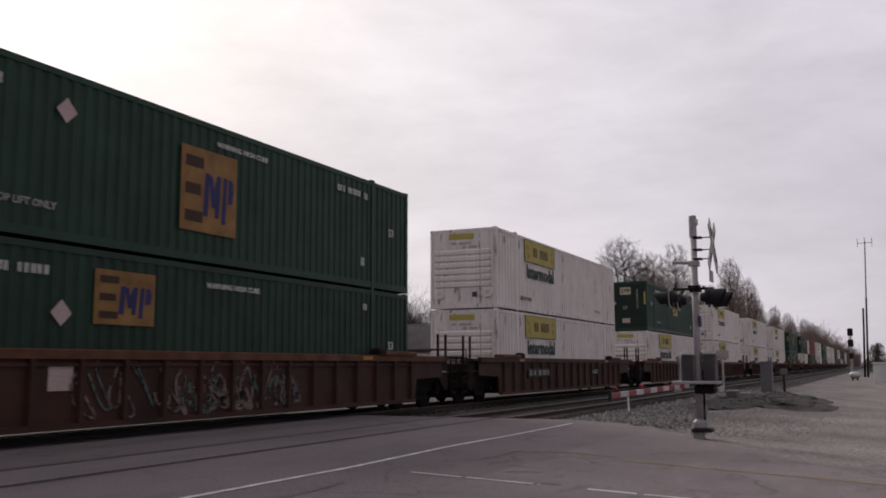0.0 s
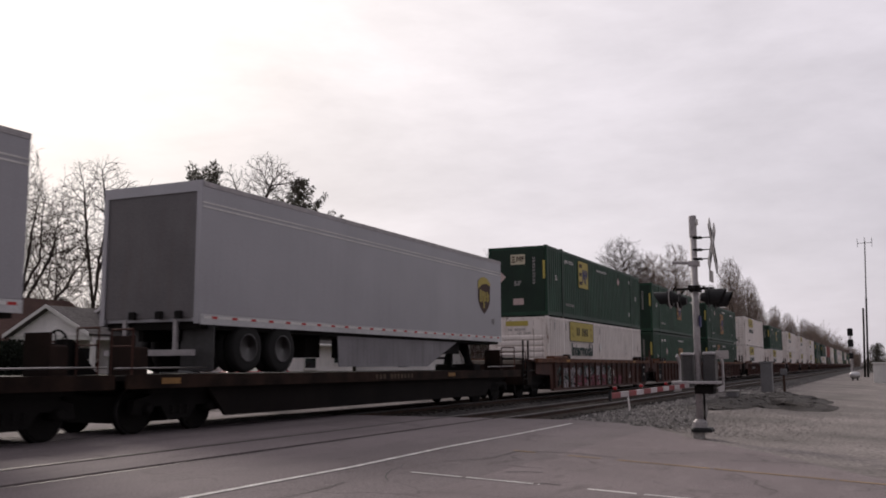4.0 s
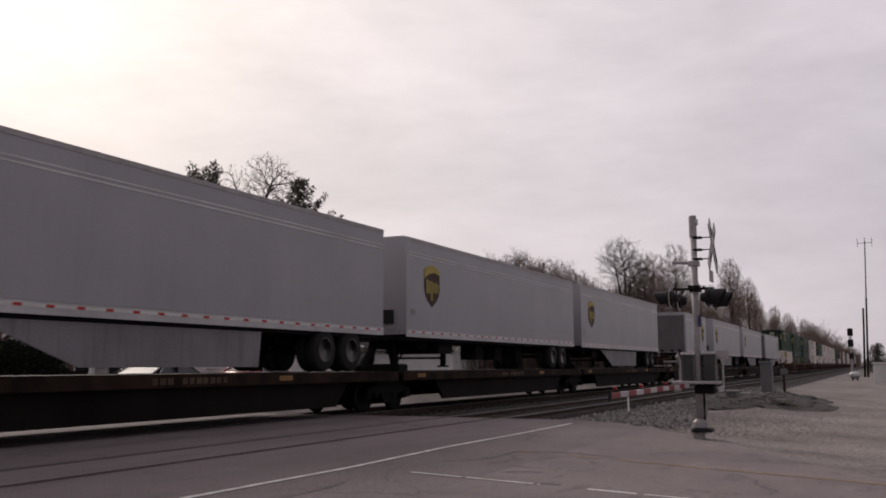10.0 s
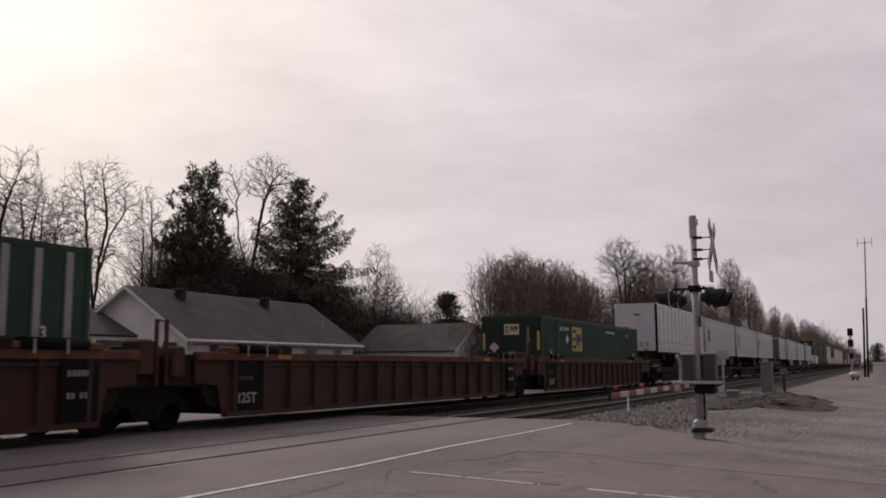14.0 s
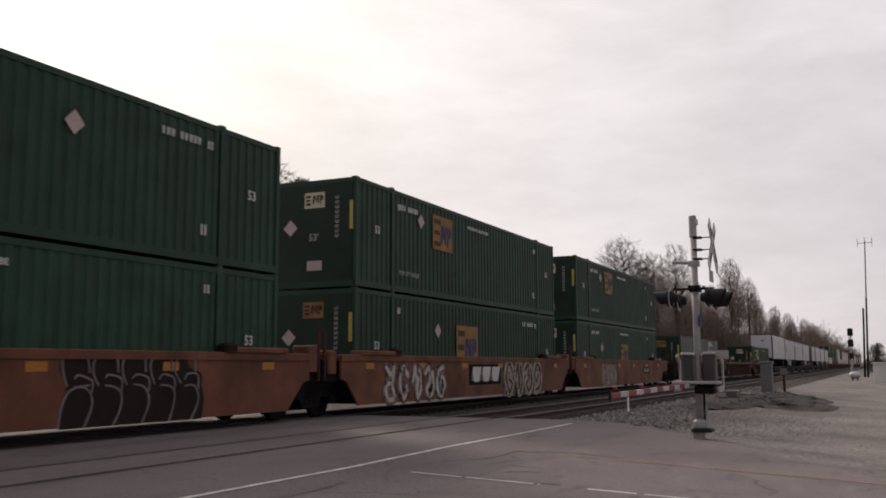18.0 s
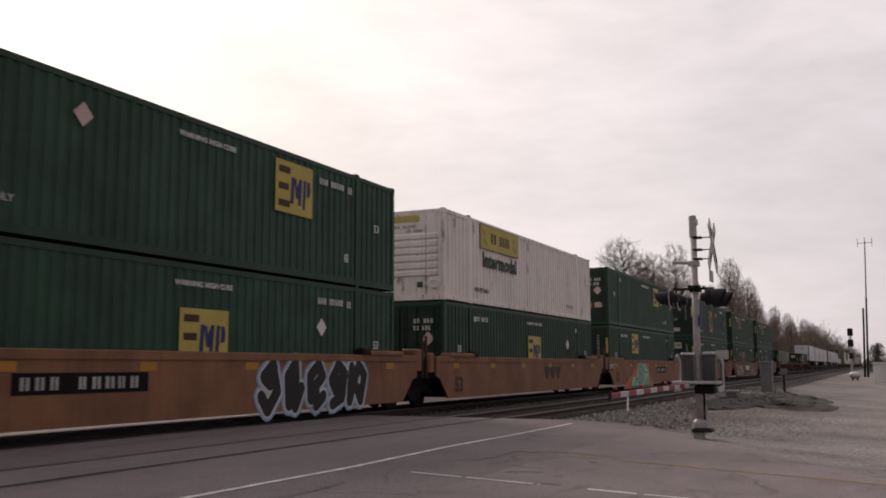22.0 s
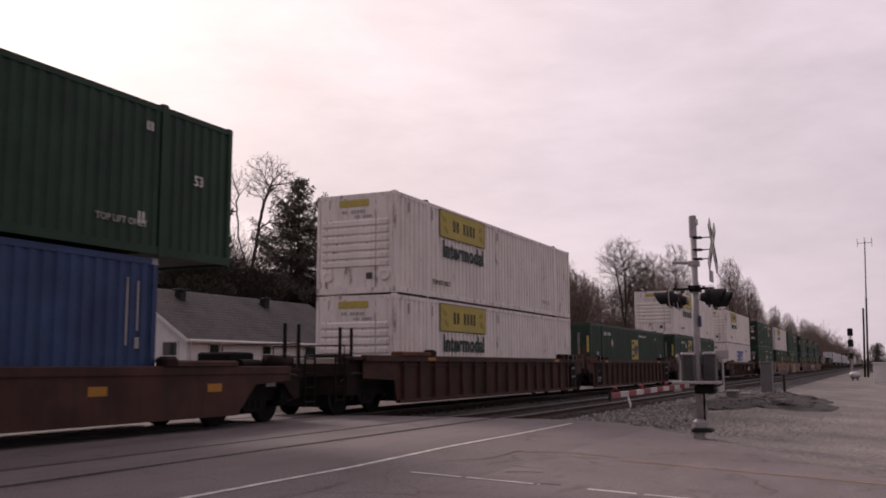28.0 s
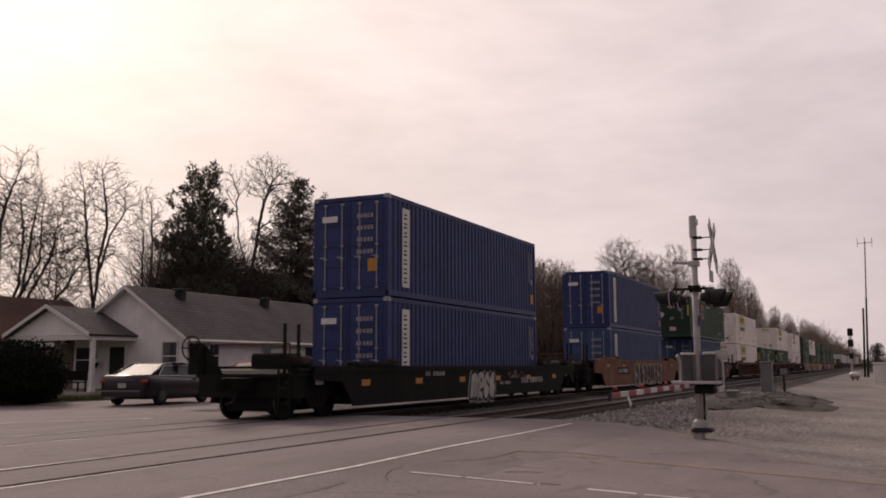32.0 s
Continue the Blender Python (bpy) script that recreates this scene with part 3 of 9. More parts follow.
def long_container(u, base, brand, rear="wall", signs=(), diamonds=(), H=2.87, seed=0, warn=None):
    """A 53-foot box of one of the liveries."""
    L, W = 16.15, 2.59
    paint = {"green": GREEN, "white": WHITE, "slant": WHITE, "red": RED, "post": GREEN}[brand]
    low = base < 2
    where = "in a freight car well" if low else "stacked on another"
    look_ = {"green": "dark green corrugated steel container", "white": "white ribbed container with a yellow sign", "slant": "white ribbed container with blue slanted print",
             "red": "rust red corrugated container", "post": "green container with pale upright posts"}[brand]
    pitch, depth = {"green": (0.27, 0.026), "post": (0.6, 0.004), "red": (0.28, 0.034)}.get(brand, (0.29, 0.05))
    ob = thing("container", "%s %s" % (look_, where), "container", group="containers on the train")
    part("body", cached(("body", brand, H), lambda: corrugated(L, H, W, pitch, depth).mesh("container_body", paint)), ob)
    part("frame", cached(("frame", brand, H), lambda: container_frame(L, H, W, True).mesh("container_frame", WHITE_FRAME if paint is WHITE else paint)), ob)
    post = cached(("post40", brand, H), lambda: Geo().box(-0.085, 0.085, -0.012, 0.06, 0.0, H).mesh("lifting_post", paint))
    dark = RUSTLUMP if brand in ("white", "slant") else paint
    for x in (-6.05, 6.05):
        part("lifting_post", post, ob, at(x, -W / 2, 0))
        part("corner_casting", casting(dark), ob, at(x, -W / 2 + 0.075, H - 0.07))
        part("corner_casting", casting(dark), ob, at(x, W / 2 - 0.075, H - 0.07))
    for x in (-8.0, 8.0):
        part("corner_casting", casting(paint), ob, at(x, -W / 2 + 0.075, H - 0.1))
    y = -W / 2 - 0.002
    a = -L / 2
    ends_rear(ob, rear, L, H, W, GREEN_SHADED_END if brand in ("green", "post") else WHITE, seed)
    if brand == "post":
        pm = cached("greypost", lambda: Geo().box(-0.07, 0.07, -0.02, 0.03, 0.17, H - 0.11).mesh("upright_post", SILVER))
        for i in range(25):
            if abs(abs(-7.6 + i * 0.633) - 6.05) > 0.12:
                part("upright_post", pm, ob, at(-7.6 + i * 0.633, -W / 2, 0))
    for x0, z0, w, h, ground in signs:
        emblem(ob, a + x0, y - 0.014, z0, w, h, ground, NAVYP if ground is not GOLD else NAVYP, seed)
    for x0, z0, mat in diamonds:
        part("decal", diamond(mat), ob, at(a + x0, y - 0.01, z0), "square warning decal set on its point")
    if brand in ("green", "post"):
        for x in (-7.1, 6.9):
            part("number", text_mesh("53", 0.29, WHITEP), ob, at(x, y - 0.012, 1.5 if not low else 1.32))
        if warn is not None:
            part("lettering", text_mesh("WARNING HIGH CUBE", 0.15, WHITEP, 1.75), ob, at(a + warn, y - 0.012, 2.43))
        part("marking", bars(seed * 7 + 1, 1.15, 0.15, WHITEP, 9), ob, at(a + (2.4 if seed % 2 else 12.3), y - 0.012, 2.35))
        part("marking", bars(seed * 7 + 2, 0.2, 0.17, WHITEP, 2), ob, at(-5.8, y - 0.012, 2.32))
        part("marking", bars(seed * 7 + 2, 0.2, 0.17, WHITEP, 2), ob, at(5.55, y - 0.012, 2.32))
        if not low:
            part("lettering", text_mesh("TOP LIFT ONLY", 0.17, GREYP, 1.25), ob, at(a + 2.35 if seed % 3 else 4.4, y - 0.012, 0.5))
            part("marking", bars(5, 0.2, 0.22, WHITEP, 2), ob, at(5.4, y - 0.012, 0.55))
        # rear end writing
        gz = 1.9
        if rear == "wall":
            sg = part("sign", plate(0.63, 0.42, CREAM if seed % 2 else GOLD), ob, END @ at(0.0, a - 0.0, 0))
            sg.matrix_basis = at(a + 0.005, 0.3, gz + 0.22) @ END
            part("stroke", cached("endstroke", lambda: Geo().box(.05, .2, -.004, 0, .08, .14).box(.05, .18, -.004, 0, .18, .235).box(.05, .2, -.004, 0, .28, .34)
                                              .prism([(.25, .12), (.3, .12), (.32, .3), (.36, .14), (.41, .3), (.4, .12), (.44, .12), (.46, .34), (.4, .34), (.36, .24), (.33, .34), (.27, .34)], -.004, 0).box(.48, .52, -.004, 0, .1, .34).box(.525, .58, -.004, 0, .2, .33).mesh("stroke", DARKBROWNP)), sg, at(0, -0.007, 0))
            part("number", text_mesh("53'", 0.26, GREYP), ob, at(a + 0.004, 0.15, 1.25) @ END)
            part("marking", stacked(0.11, 1.15, GREYP, 9), ob, at(a + 0.004, -0.66, 1.3) @ END)
            part("decal", plate(0.46, 0.26, PINKP), ob, at(a + 0.004, 0.2, 0.45) @ END)
            part("decal", diamond(PINKP), ob, at(a + 0.004, 0.74, 1.62) @ END)
            part("strip", plate(0.08, 0.7, YELLOW), ob, at(a - 0.002, 1.22, 1.5) @ END)
            part("strip", plate(0.1, 0.75, YELLOW), ob, at(a - 0.002, -1.1, 1.5) @ END)
        elif rear == "doors":
            part("sign", plate(0.55, 0.4, CREAM), ob, at(a - 0.03, 1.0, 2.0) @ END)
            part("marking", bars(seed + 5, 0.7, 0.14, WHITEP, 6), ob, at(a - 0.03, -0.25, 2.2) @ END)
            part("marking", bars(seed + 6, 0.6, 0.14, WHITEP, 6), ob, at(a - 0.03, -0.25, 1.98) @ END)
            part("decal", diamond(PINKP), ob, at(a - 0.03, -0.75, 1.72) @ END)
            part("decal", plate(0.26, 0.24, ORANGEP), ob, at(a - 0.03, -0.2, 0.85) @ END)
            part("decal", plate(0.4, 0.26, PINKP), ob, at(a - 0.03, -0.58, 0.86) @ END)
            part("number", text_mesh("53", 0.24, WHITEP), ob, at(a - 0.03, 0.75, 0.95) @ END)
    elif brand == "white":
        sg = part("sign", plate(3.6, 0.86, YELLOW), ob, at(a + 2.88, y - 0.014, 1.93), "yellow sign with a dark frame")
        part("frame", cached("signframe", lambda: Geo().box(0, 3.6, -.004, 0, 0, .018).box(0, 3.6, -.004, 0, .842, .86).box(0, .018, -.004, 0, 0, .86).box(3.582, 3.6, -.004, 0, 0, .86).mesh("edge", BLACKP)), sg, at(0, -0.007, 0))
        part("stroke", bars(11, 1.85, 0.36, BLACKP, 7), sg, at(0.98, -0.007, 0.25))
        part("scroll", cached("scroll", lambda: Geo().prism([(.1, .7), (.3, .45), (.5, .5), (.42, .62)], -.004, 0).prism([(.25, .3), (.55, .12), (.6, .2), (.38, .38)], -.004, 0).mesh("scroll", MUSTARD)), sg, at(0, -0.007, 0))
        part("scroll", cached("scroll2", lambda: Geo().prism([(3.5, .15), (3.3, .4), (3.1, .36), (3.2, .2)], -.004, 0).prism([(3.3, .7), (3.05, .6), (3.1, .5), (3.36, .55)], -.004, 0).mesh("scroll", MUSTARD)), sg, at(0, -0.007, 0))
        part("lettering", text_mesh("Intermodal", 0.72, GREENP, 3.25), ob, at(a + 3.1, y - 0.02, 1.33), "dark green word Intermodal")
        if not low:
            part("lettering", text_mesh("TOP LIFT ONLY", 0.2, DARKBROWNP, 1.3), ob, at(a + 2.35, y - 0.016, 0.42))
            part("lettering", text_mesh("TOP LIFT ONLY", 0.2, GREYP, 1.0), ob, at(a + 12.4, y - 0.016, 0.42))
        for x in (0.75, 2.3, 7.6):
            part("vent", plate(0.09, 0.3, GREYP), ob, at(a + x, y - 0.01, 2.35))
        part("decal", diamond(WHITEP), ob, at(a + 7.7, y - 0.008, 1.75))
        if rear == "ribs":
            part("sign", plate(0.98, 0.2, YELLOW), ob, at(a - 0.0, 0.55, 2.5) @ END)
            part("marking", bars(9, 0.8, 0.1, GREYP, 8), ob, at(a - 0.0, 0.45, 2.3) @ END)
            part("vent", plate(0.2, 0.18, BOXDARK), ob, at(a - 0.0, -0.35, 0.4) @ END)
            part("marking", bars(14, 0.62, 0.08, GREYP, 9), ob, at(a - 0.0, 0.05, 2.16) @ END)
            for yy in (0.9, -0.95):
                part("lock_lug", cached("lug", lambda: Geo().lathe([(0.16, 0), (0.16, -0.03), (0.12, -0.045), (0.12, -0.01)], (0, 0, 0), "y", 10).mesh("lock_lug", WHITE)), ob, at(a, yy, 0.5) @ END)
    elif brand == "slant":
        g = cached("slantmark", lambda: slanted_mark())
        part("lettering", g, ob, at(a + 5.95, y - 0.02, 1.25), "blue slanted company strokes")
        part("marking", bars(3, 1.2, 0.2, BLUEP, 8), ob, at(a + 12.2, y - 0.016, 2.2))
    return on_train(ob, u + L / 2, base)


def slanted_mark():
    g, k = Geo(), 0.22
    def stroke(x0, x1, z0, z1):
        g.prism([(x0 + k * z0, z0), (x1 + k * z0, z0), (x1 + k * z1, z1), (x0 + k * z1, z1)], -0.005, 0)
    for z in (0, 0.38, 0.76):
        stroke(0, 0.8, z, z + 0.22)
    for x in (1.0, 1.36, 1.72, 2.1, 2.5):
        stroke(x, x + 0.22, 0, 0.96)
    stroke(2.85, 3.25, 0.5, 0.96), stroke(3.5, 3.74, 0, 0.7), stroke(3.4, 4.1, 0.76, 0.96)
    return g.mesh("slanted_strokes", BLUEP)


def short_container(u, base, paint, seed):
    """A 40-foot blue box with doors at its rear and a white strip on its side."""
    L, W, H = 12.19, 2.44, 2.87
    low = base < 2
    ob = thing("container", "%s corrugated container with a white strip, %s" % ("navy blue" if paint is BLUE else "faded blue", "in a well car" if low else "stacked high"), "container", group="containers on the train")
    part("body", cached(("body40", paint.name), lambda: corrugated(L, H, W, 0.278, 0.036).mesh("container_body", paint)), ob)
    part("frame", cached(("frame40", paint.name), lambda: container_frame(L, H, W, False).mesh("container_frame", paint)), ob)
    for x in (-L / 2 + 0.08, L / 2 - 0.08):
        for yy in (-W / 2 + 0.08, W / 2 - 0.08):
            part("corner_casting", casting(BARGREY), ob, at(x, yy, H - 0.11))
    ends_rear(ob, "doors", L, H, W, paint, seed)
    y, a = -W / 2 - 0.012, -L / 2
    st = part("strip", plate(0.46, 2.27, WHITEP), ob, at(a + 0.8, y, 0.3), "white upright strip with dark strokes")
    part("stroke", cached("stripbars", lambda: strip_strokes()), st, at(0.09, -0.007, 0.12))
    part("marking", plate(0.045, 1.22, GREYP), ob, at(a + 11.4, y + 0.004, 1.25))
    part("marking", plate(0.04, 0.9, GREYP), ob, at(a + 11.67, y + 0.004, 1.52))
    part("marking", plate(0.11, 0.2, GREYP), ob, at(a + 11.64, y + 0.004, 1.2))
    part("decal", plate(0.3, 0.36, ORANGEP), ob, at(a + 11.55, y, 0.45), "amber square decal")
    part("decal", plate(0.5, 0.17, WHITEP), ob, at(a - 0.055, 0.9, 2.15) @ END)
    for i in range(4):
        part("marking", bars(30 + i, 0.55, 0.12, GREYP, 5), ob, at(a - 0.055, -0.25, 1.2 + 0.34 * i) @ END)
    part("decal", plate(0.27, 0.36, ORANGEP), ob, at(a - 0.055, -0.6, 0.7) @ END)
    return on_train(ob, u + L / 2, base)


def strip_strokes():
    g = Geo()
    for i in range(8):
        z = i * 0.262
        g.box(0.0, 0.2, -.004, 0, z, z + 0.05)
        g.box(0.02, 0.18, -.004, 0, z + 0.11, z + 0.16)
    return g.mesh("strokes", BLACKP)


# ---- trailers ----
def shield(w, h):
    pts = [(0, 0.86 * h), (0.25 * w, 0.97 * h), (0.5 * w, h), (0.75 * w, 0.97 * h), (w, 0.86 * h), (w, 0.42 * h), (0.93 * w, 0.27 * h), (0.78 * w, 0.14 * h), (0.5 * w, 0), (0.22 * w, 0.14 * h), (0.07 * w, 0.27 * h), (0, 0.42 * h)]
    return pts


def wheel_mesh():
    def make():
        return Geo().lathe([(0.30, 0.0), (0.46, 0.0), (0.505, 0.03), (0.515, 0.12), (0.505, 0.22), (0.46, 0.25), (0.3, 0.25)], (0, 0, 0), "y", 22).mesh("tyre", TYRE, True)
    return cached("tyre", make)


def rim_mesh():
    return cached("rim", lambda: Geo().lathe([(0.31, -0.012), (0.275, -0.014), (0.255, 0.09), (0.12, 0.1), (0.11, 0.02), (0.05, 0.0)], (0, 0, 0), "y", 18).mesh("rim", DULLRIM, True))


def trailer(u, L, nose, kind, skirt=True, group="road trailers on the train"):
    """A road trailer on the deck; nose: -1 to the rear of the train, 1 to its head."""
    W, z0, z1 = 2.59, 2.08, 5.02 if kind == "plate" or L == 15.86 else 4.95
    pup = L < 10
    plate_t = kind == "plate"
    ob = thing("trailer", "white plate trailer with dark seams riding a flat car" if plate_t else ("short grey box trailer" if pup else "long grey box trailer") + " with a brown shield riding a flat car", "trailer", group=group)
    a, w = L / 2, W / 2
    skin = PLATEWHITE if plate_t else TRAILER

    def body():
        g = Geo()
        g.prism([(-w, z0 + 0.2), (-w, z1 - 0.08), (-w + 0.08, z1), (w - 0.08, z1), (w, z1 - 0.08), (w, z0 + 0.2)], -a, a, "x")
        g.box(-a + 0.02, a - 0.02, -w + 0.01, w - 0.01, z0 + 0.05, z0 + 0.199)
        return g.mesh("trailer_body", skin)
    part("body", cached(("tbody", L, kind), body), ob)
    rail = cached(("trail", L, kind), lambda: Geo().box(-a, a, -w - 0.012, -w, z0 - 0.02, z0 + 0.19).mesh("side_rail", ALU))
    part("side_rail", rail, ob)
    part("side_rail", rail, ob, at(0, W + 0.012, 0))
    if not plate_t:
        band = cached(("band", L), lambda: Geo().box(-a, a, -w - 0.008, -w, z1 - 0.55, z1 - 0.515).box(-a, a, -w - 0.008, -w, z1 - 0.46, z1 - 0.43).mesh("trim_band", WHITEP))
        part("trim_band", band, ob)
        part("top_rail", cached(("toprail", L), lambda: Geo().box(-a, a, -w - 0.01, -w + 0.03, z1 - 0.12, z1 - 0.02).mesh("top_rail", GALV)), ob)
    # reflective tape, red and white in turn
    for i in range(int(L / 0.64)):
        part("reflector", plate(0.17, 0.05, REDP), ob, at(-a + 0.35 + i * 0.64, -w - 0.014, z0 + (0.11 if plate_t else 0.1)))
    part("tape", plate(L - 0.2, 0.055, WHITEP, 0.003), ob, at(-a + 0.1, -w - 0.0125, z0 + (0.03 if plate_t else 0.1)))
    if plate_t:
        seam = cached("seam", lambda: Geo().box(-0.035, 0.035, -0.014, 0, z0 + 0.62, z1 - 0.1).mesh("seam", GREYP))
        seam2 = cached("seam2", lambda: Geo().box(-0.02, 0.02, -0.012, 0, z0 + 0.2, z0 + 0.58).mesh("seam", GREYP))
        n = 13
        for i in range(n):
            x = -a + 0.7 + i * 1.24
            part("seam", seam, ob, at(x, -w, 0))
            part("seam", seam2, ob, at(x, -w, 0))
        part("band", cached("pband", lambda: Geo().box(-a, a, -w - 0.012, -w, z0 + 0.58, z0 + 0.62).mesh("band", GREYP)), ob)
        part("decal", diamond(GREYP), ob, at(0.9, -w - 0.012, z0 + 0.95))
        part("marking", bars(4, 0.8, 0.14, BLACKP, 5), ob, at(-a - 0.012, 0.95, z0 + 0.95) @ END)
        part("decal", diamond(PINKP), ob, at(-a - 0.012, 0.75, z0 + 0.45) @ END)
        part("decal", plate(0.35, 0.1, BLACKP), ob, at(-a - 0.012, 0.1, z0 + 2.2) @ END)
        for yy in (-0.2, -0.55, 0.25):
            part("hose_box", plate(0.22, 0.3, GREYP), ob, at(-a - 0.012, yy, z0 + 0.3) @ END)
        part("edge_post", cached("dpost", lambda: Geo().box(-a - 0.01, -a + 0.1, -w - 0.016, -w + 0.12, z0, z1 - 0.06).mesh("edge_post", DARKSTEEL)), ob)
    else:
        x0 = -a + 1.15 if nose < 0 else a - 2.1
        sh = part("shield", cached("shield", lambda: Geo().prism(shield(1.06, 1.26), -0.006, 0).mesh("shield", DARKBROWNP)), ob, at(x0, -w - 0.004, 2.98), "brown shield with a gold top")
        part("crest", cached("crest", lambda: Geo().prism([(0, 1.084), (.265, 1.222), (.53, 1.26), (.795, 1.222), (1.06, 1.084), (1.06, .98), (.7, 1.05), (.3, .98), (.0, .82)], -0.005, 0).mesh("crest", YELLOW)), sh, at(0, -0.007, 0))
        g = cached("shieldbars", lambda: Geo().box(.15, .24, -.005, 0, .4, .82).box(.3, .39, -.005, 0, .4, .78).box(.46, .55, -.005, 0, .2, .78).box(.61, .69, -.005, 0, .44, .74)
                   .box(.76, .85, -.005, 0, .42, .76).box(.9, .96, -.005, 0, .46, .7).mesh("strokes", YELLOW))
        part("stroke", g, sh, at(0, -0.007, 0))
        part("number", text_mesh("28" if pup else "53", 0.26, GREYP), ob, at(-a + 0.3 if nose < 0 else a - 0.9, -w - 0.012, z0 + 0.6))
        if nose > 0:
            part("roller_door", cached(("rolld", L), lambda: Geo().box(-a - 0.02, -a, -w + 0.12, w - 0.12, z0 + 0.12, z1 - 0.22).mesh("roller_door", TRAILER_END)), ob)
            part("door_frame", cached(("dframe", L), lambda: Geo().box(-a - 0.05, -a, -w, -w + 0.12, z0, z1).box(-a - 0.05, -a, w - 0.12, w, z0, z1).box(-a - 0.05, -a, -w + 0.12, w - 0.12, z1 - 0.22, z1 - 0.001).mesh("door_frame", TRAILER)), ob)
            part("bumper", cached(("bumper", L), lambda: Geo().box(-a - 0.04, -a + 0.06, -1.15, 1.15, 1.45, 1.57).box(-a, -a + 0.08, -0.7, -0.62, 1.57, z0 + 0.1).box(-a, -a + 0.08, .62, .7, 1.57, z0 + 0.1).mesh("bumper", GALV)), ob)
            for yy in (-0.95, 0.95):
                part("mud_flap", cached("flap", lambda: Geo().box(0.35, 0.37, -0.42, 0.42, 1.15, 2.06).mesh("mud_flap", BOXDARK)), ob, at(-a, yy, 0), "grey rubber mud flap")
            for yy in (-0.8, -0.3, 0.4):
                part("door_bracket", cached("dbr", lambda: Geo().slab(-0.1, -0.02, -0.09, 0.09, 0, 0.16, 0.02).mesh("door_bracket", DARKSTEEL)), ob, at(-a, yy, z0 + 0.1))
        else:
            part("nose_box", plate(0.34, 0.4, BLACKM, 0.05), ob, at(-a, -0.55, z0 + 0.35) @ END)
            part("corner_post", cached(("cpost", L), lambda: Geo().box(-a - 0.012, -a + 0.14, -w - 0.012, -w + 0.14, z0 + 0.15, z1 - 0.03).mesh("corner_post", TRAILER)), ob)
    # running gear
    tail = a if nose < 0 else -a
    d = -1 if tail > 0 else 1
    axles = (1.1,) if pup else (1.6, 2.85)
    for k in axles:
        x = tail + d * k
        part("axle", cached("taxle", lambda: Geo().tube((0, -1.1, 0), (0, 1.1, 0), 0.06, seg=8).mesh("axle", DARKSTEEL)), ob, at(x, 0, 1.62))
        for y in (-1.27, -0.98, 0.73, 1.02):
            t = part("tyre", wheel_mesh(), ob, at(x, y, 1.62))
            if y == -1.27:
                part("rim", rim_mesh(), t, at(0, 0, 0))
    xa, xb = sorted((tail + d * 0.3, tail + d * (axles[-1] + 0.9)))
    part("slider_frame", cached(("slider", pup, nose), lambda: Geo().box(xa, xb, -0.55, -0.42, 1.75, z0 + 0.05).box(xa, xb, 0.42, 0.55, 1.75, z0 + 0.05).mesh("slider_frame", DARKSTEEL)), ob)
    lg = tail + d * (L - (2.2 if pup else 3.4))
    leg = cached("leg", lambda: Geo().box(-0.07, 0.07, -0.07, 0.07, 1.25, z0 + 0.1).box(-0.16, 0.16, -0.13, 0.13, 1.2, 1.25).mesh("landing_leg", DARKSTEEL))
    for y in (-0.85, 0.85):
        part("landing_leg", leg, ob, at(lg, y, 0))
    part("leg_brace", cached("legbrace", lambda: Geo().box(-0.03, 0.03, -0.85, 0.85, 1.45, 1.52).tube((0, -0.85, 1.3), (0.7, -0.6, 2.12), 0.03, seg=6).tube((0, .85, 1.3), (.7, .6, 2.12), .03, seg=6).mesh("leg_brace", DARKSTEEL)), ob, at(lg, 0, 0))
    if skirt and not pup:
        s0, s1 = sorted((tail + d * 5.3, tail + d * 12.8))
        part("side_skirt", cached(("skirt", nose, L), lambda: Geo().prism([(s0 + (2.4 if nose < 0 else 0.1), 1.22), (s1 - (2.4 if nose > 0 else 0.1), 1.22), (s1, z0), (s0, z0)], -w + 0.1, -w + 0.125).mesh("side_skirt", SKIRT)), ob, None, "sooty grey side skirt with a slanted front edge")
    if not pup:
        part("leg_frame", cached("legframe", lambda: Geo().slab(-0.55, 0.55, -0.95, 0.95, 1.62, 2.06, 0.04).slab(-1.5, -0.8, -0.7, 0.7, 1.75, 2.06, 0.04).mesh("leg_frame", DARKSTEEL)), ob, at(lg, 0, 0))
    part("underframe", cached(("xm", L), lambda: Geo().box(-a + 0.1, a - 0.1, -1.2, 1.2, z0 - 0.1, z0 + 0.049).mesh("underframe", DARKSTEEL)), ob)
    for k in () if pup else (0.0, 1.5, -1.8):
        part("equipment_box", cached("tbox", lambda: Geo().slab(-0.35, 0.35, -0.9, -0.3, 1.45, 1.98, 0.03).mesh("equipment_box", DARKSTEEL)), ob, at(tail + d * (L * 0.45 + k * 1.2), 0.3 if not pup else 0, 0))
    # hitch stand under the nose
    hx = tail + d * (L - 0.9)
    part("hitch_stand", cached(("stand", d), lambda: Geo().tube((0, -0.25, z0 + 0.04), (-d * 0.05, -0.45, 1.1), 0.12, seg=8).tube((0, 0.25, z0 + 0.04), (-d * 0.05, 0.45, 1.1), 0.12, seg=8)
                               .tube((0, 0, z0), (d * 1.3, 0, 1.16), 0.1, seg=8).slab(-0.3, 0.3, -0.75, 0.75, 1.05, 1.3, 0.04).box(-0.45, 0.45, -0.4, 0.4, z0 - 0.02, z0 + 0.06).mesh("hitch_stand", DARKSTEEL)), ob, at(hx, 0, 0))
    return on_train(ob, u + L / 2)


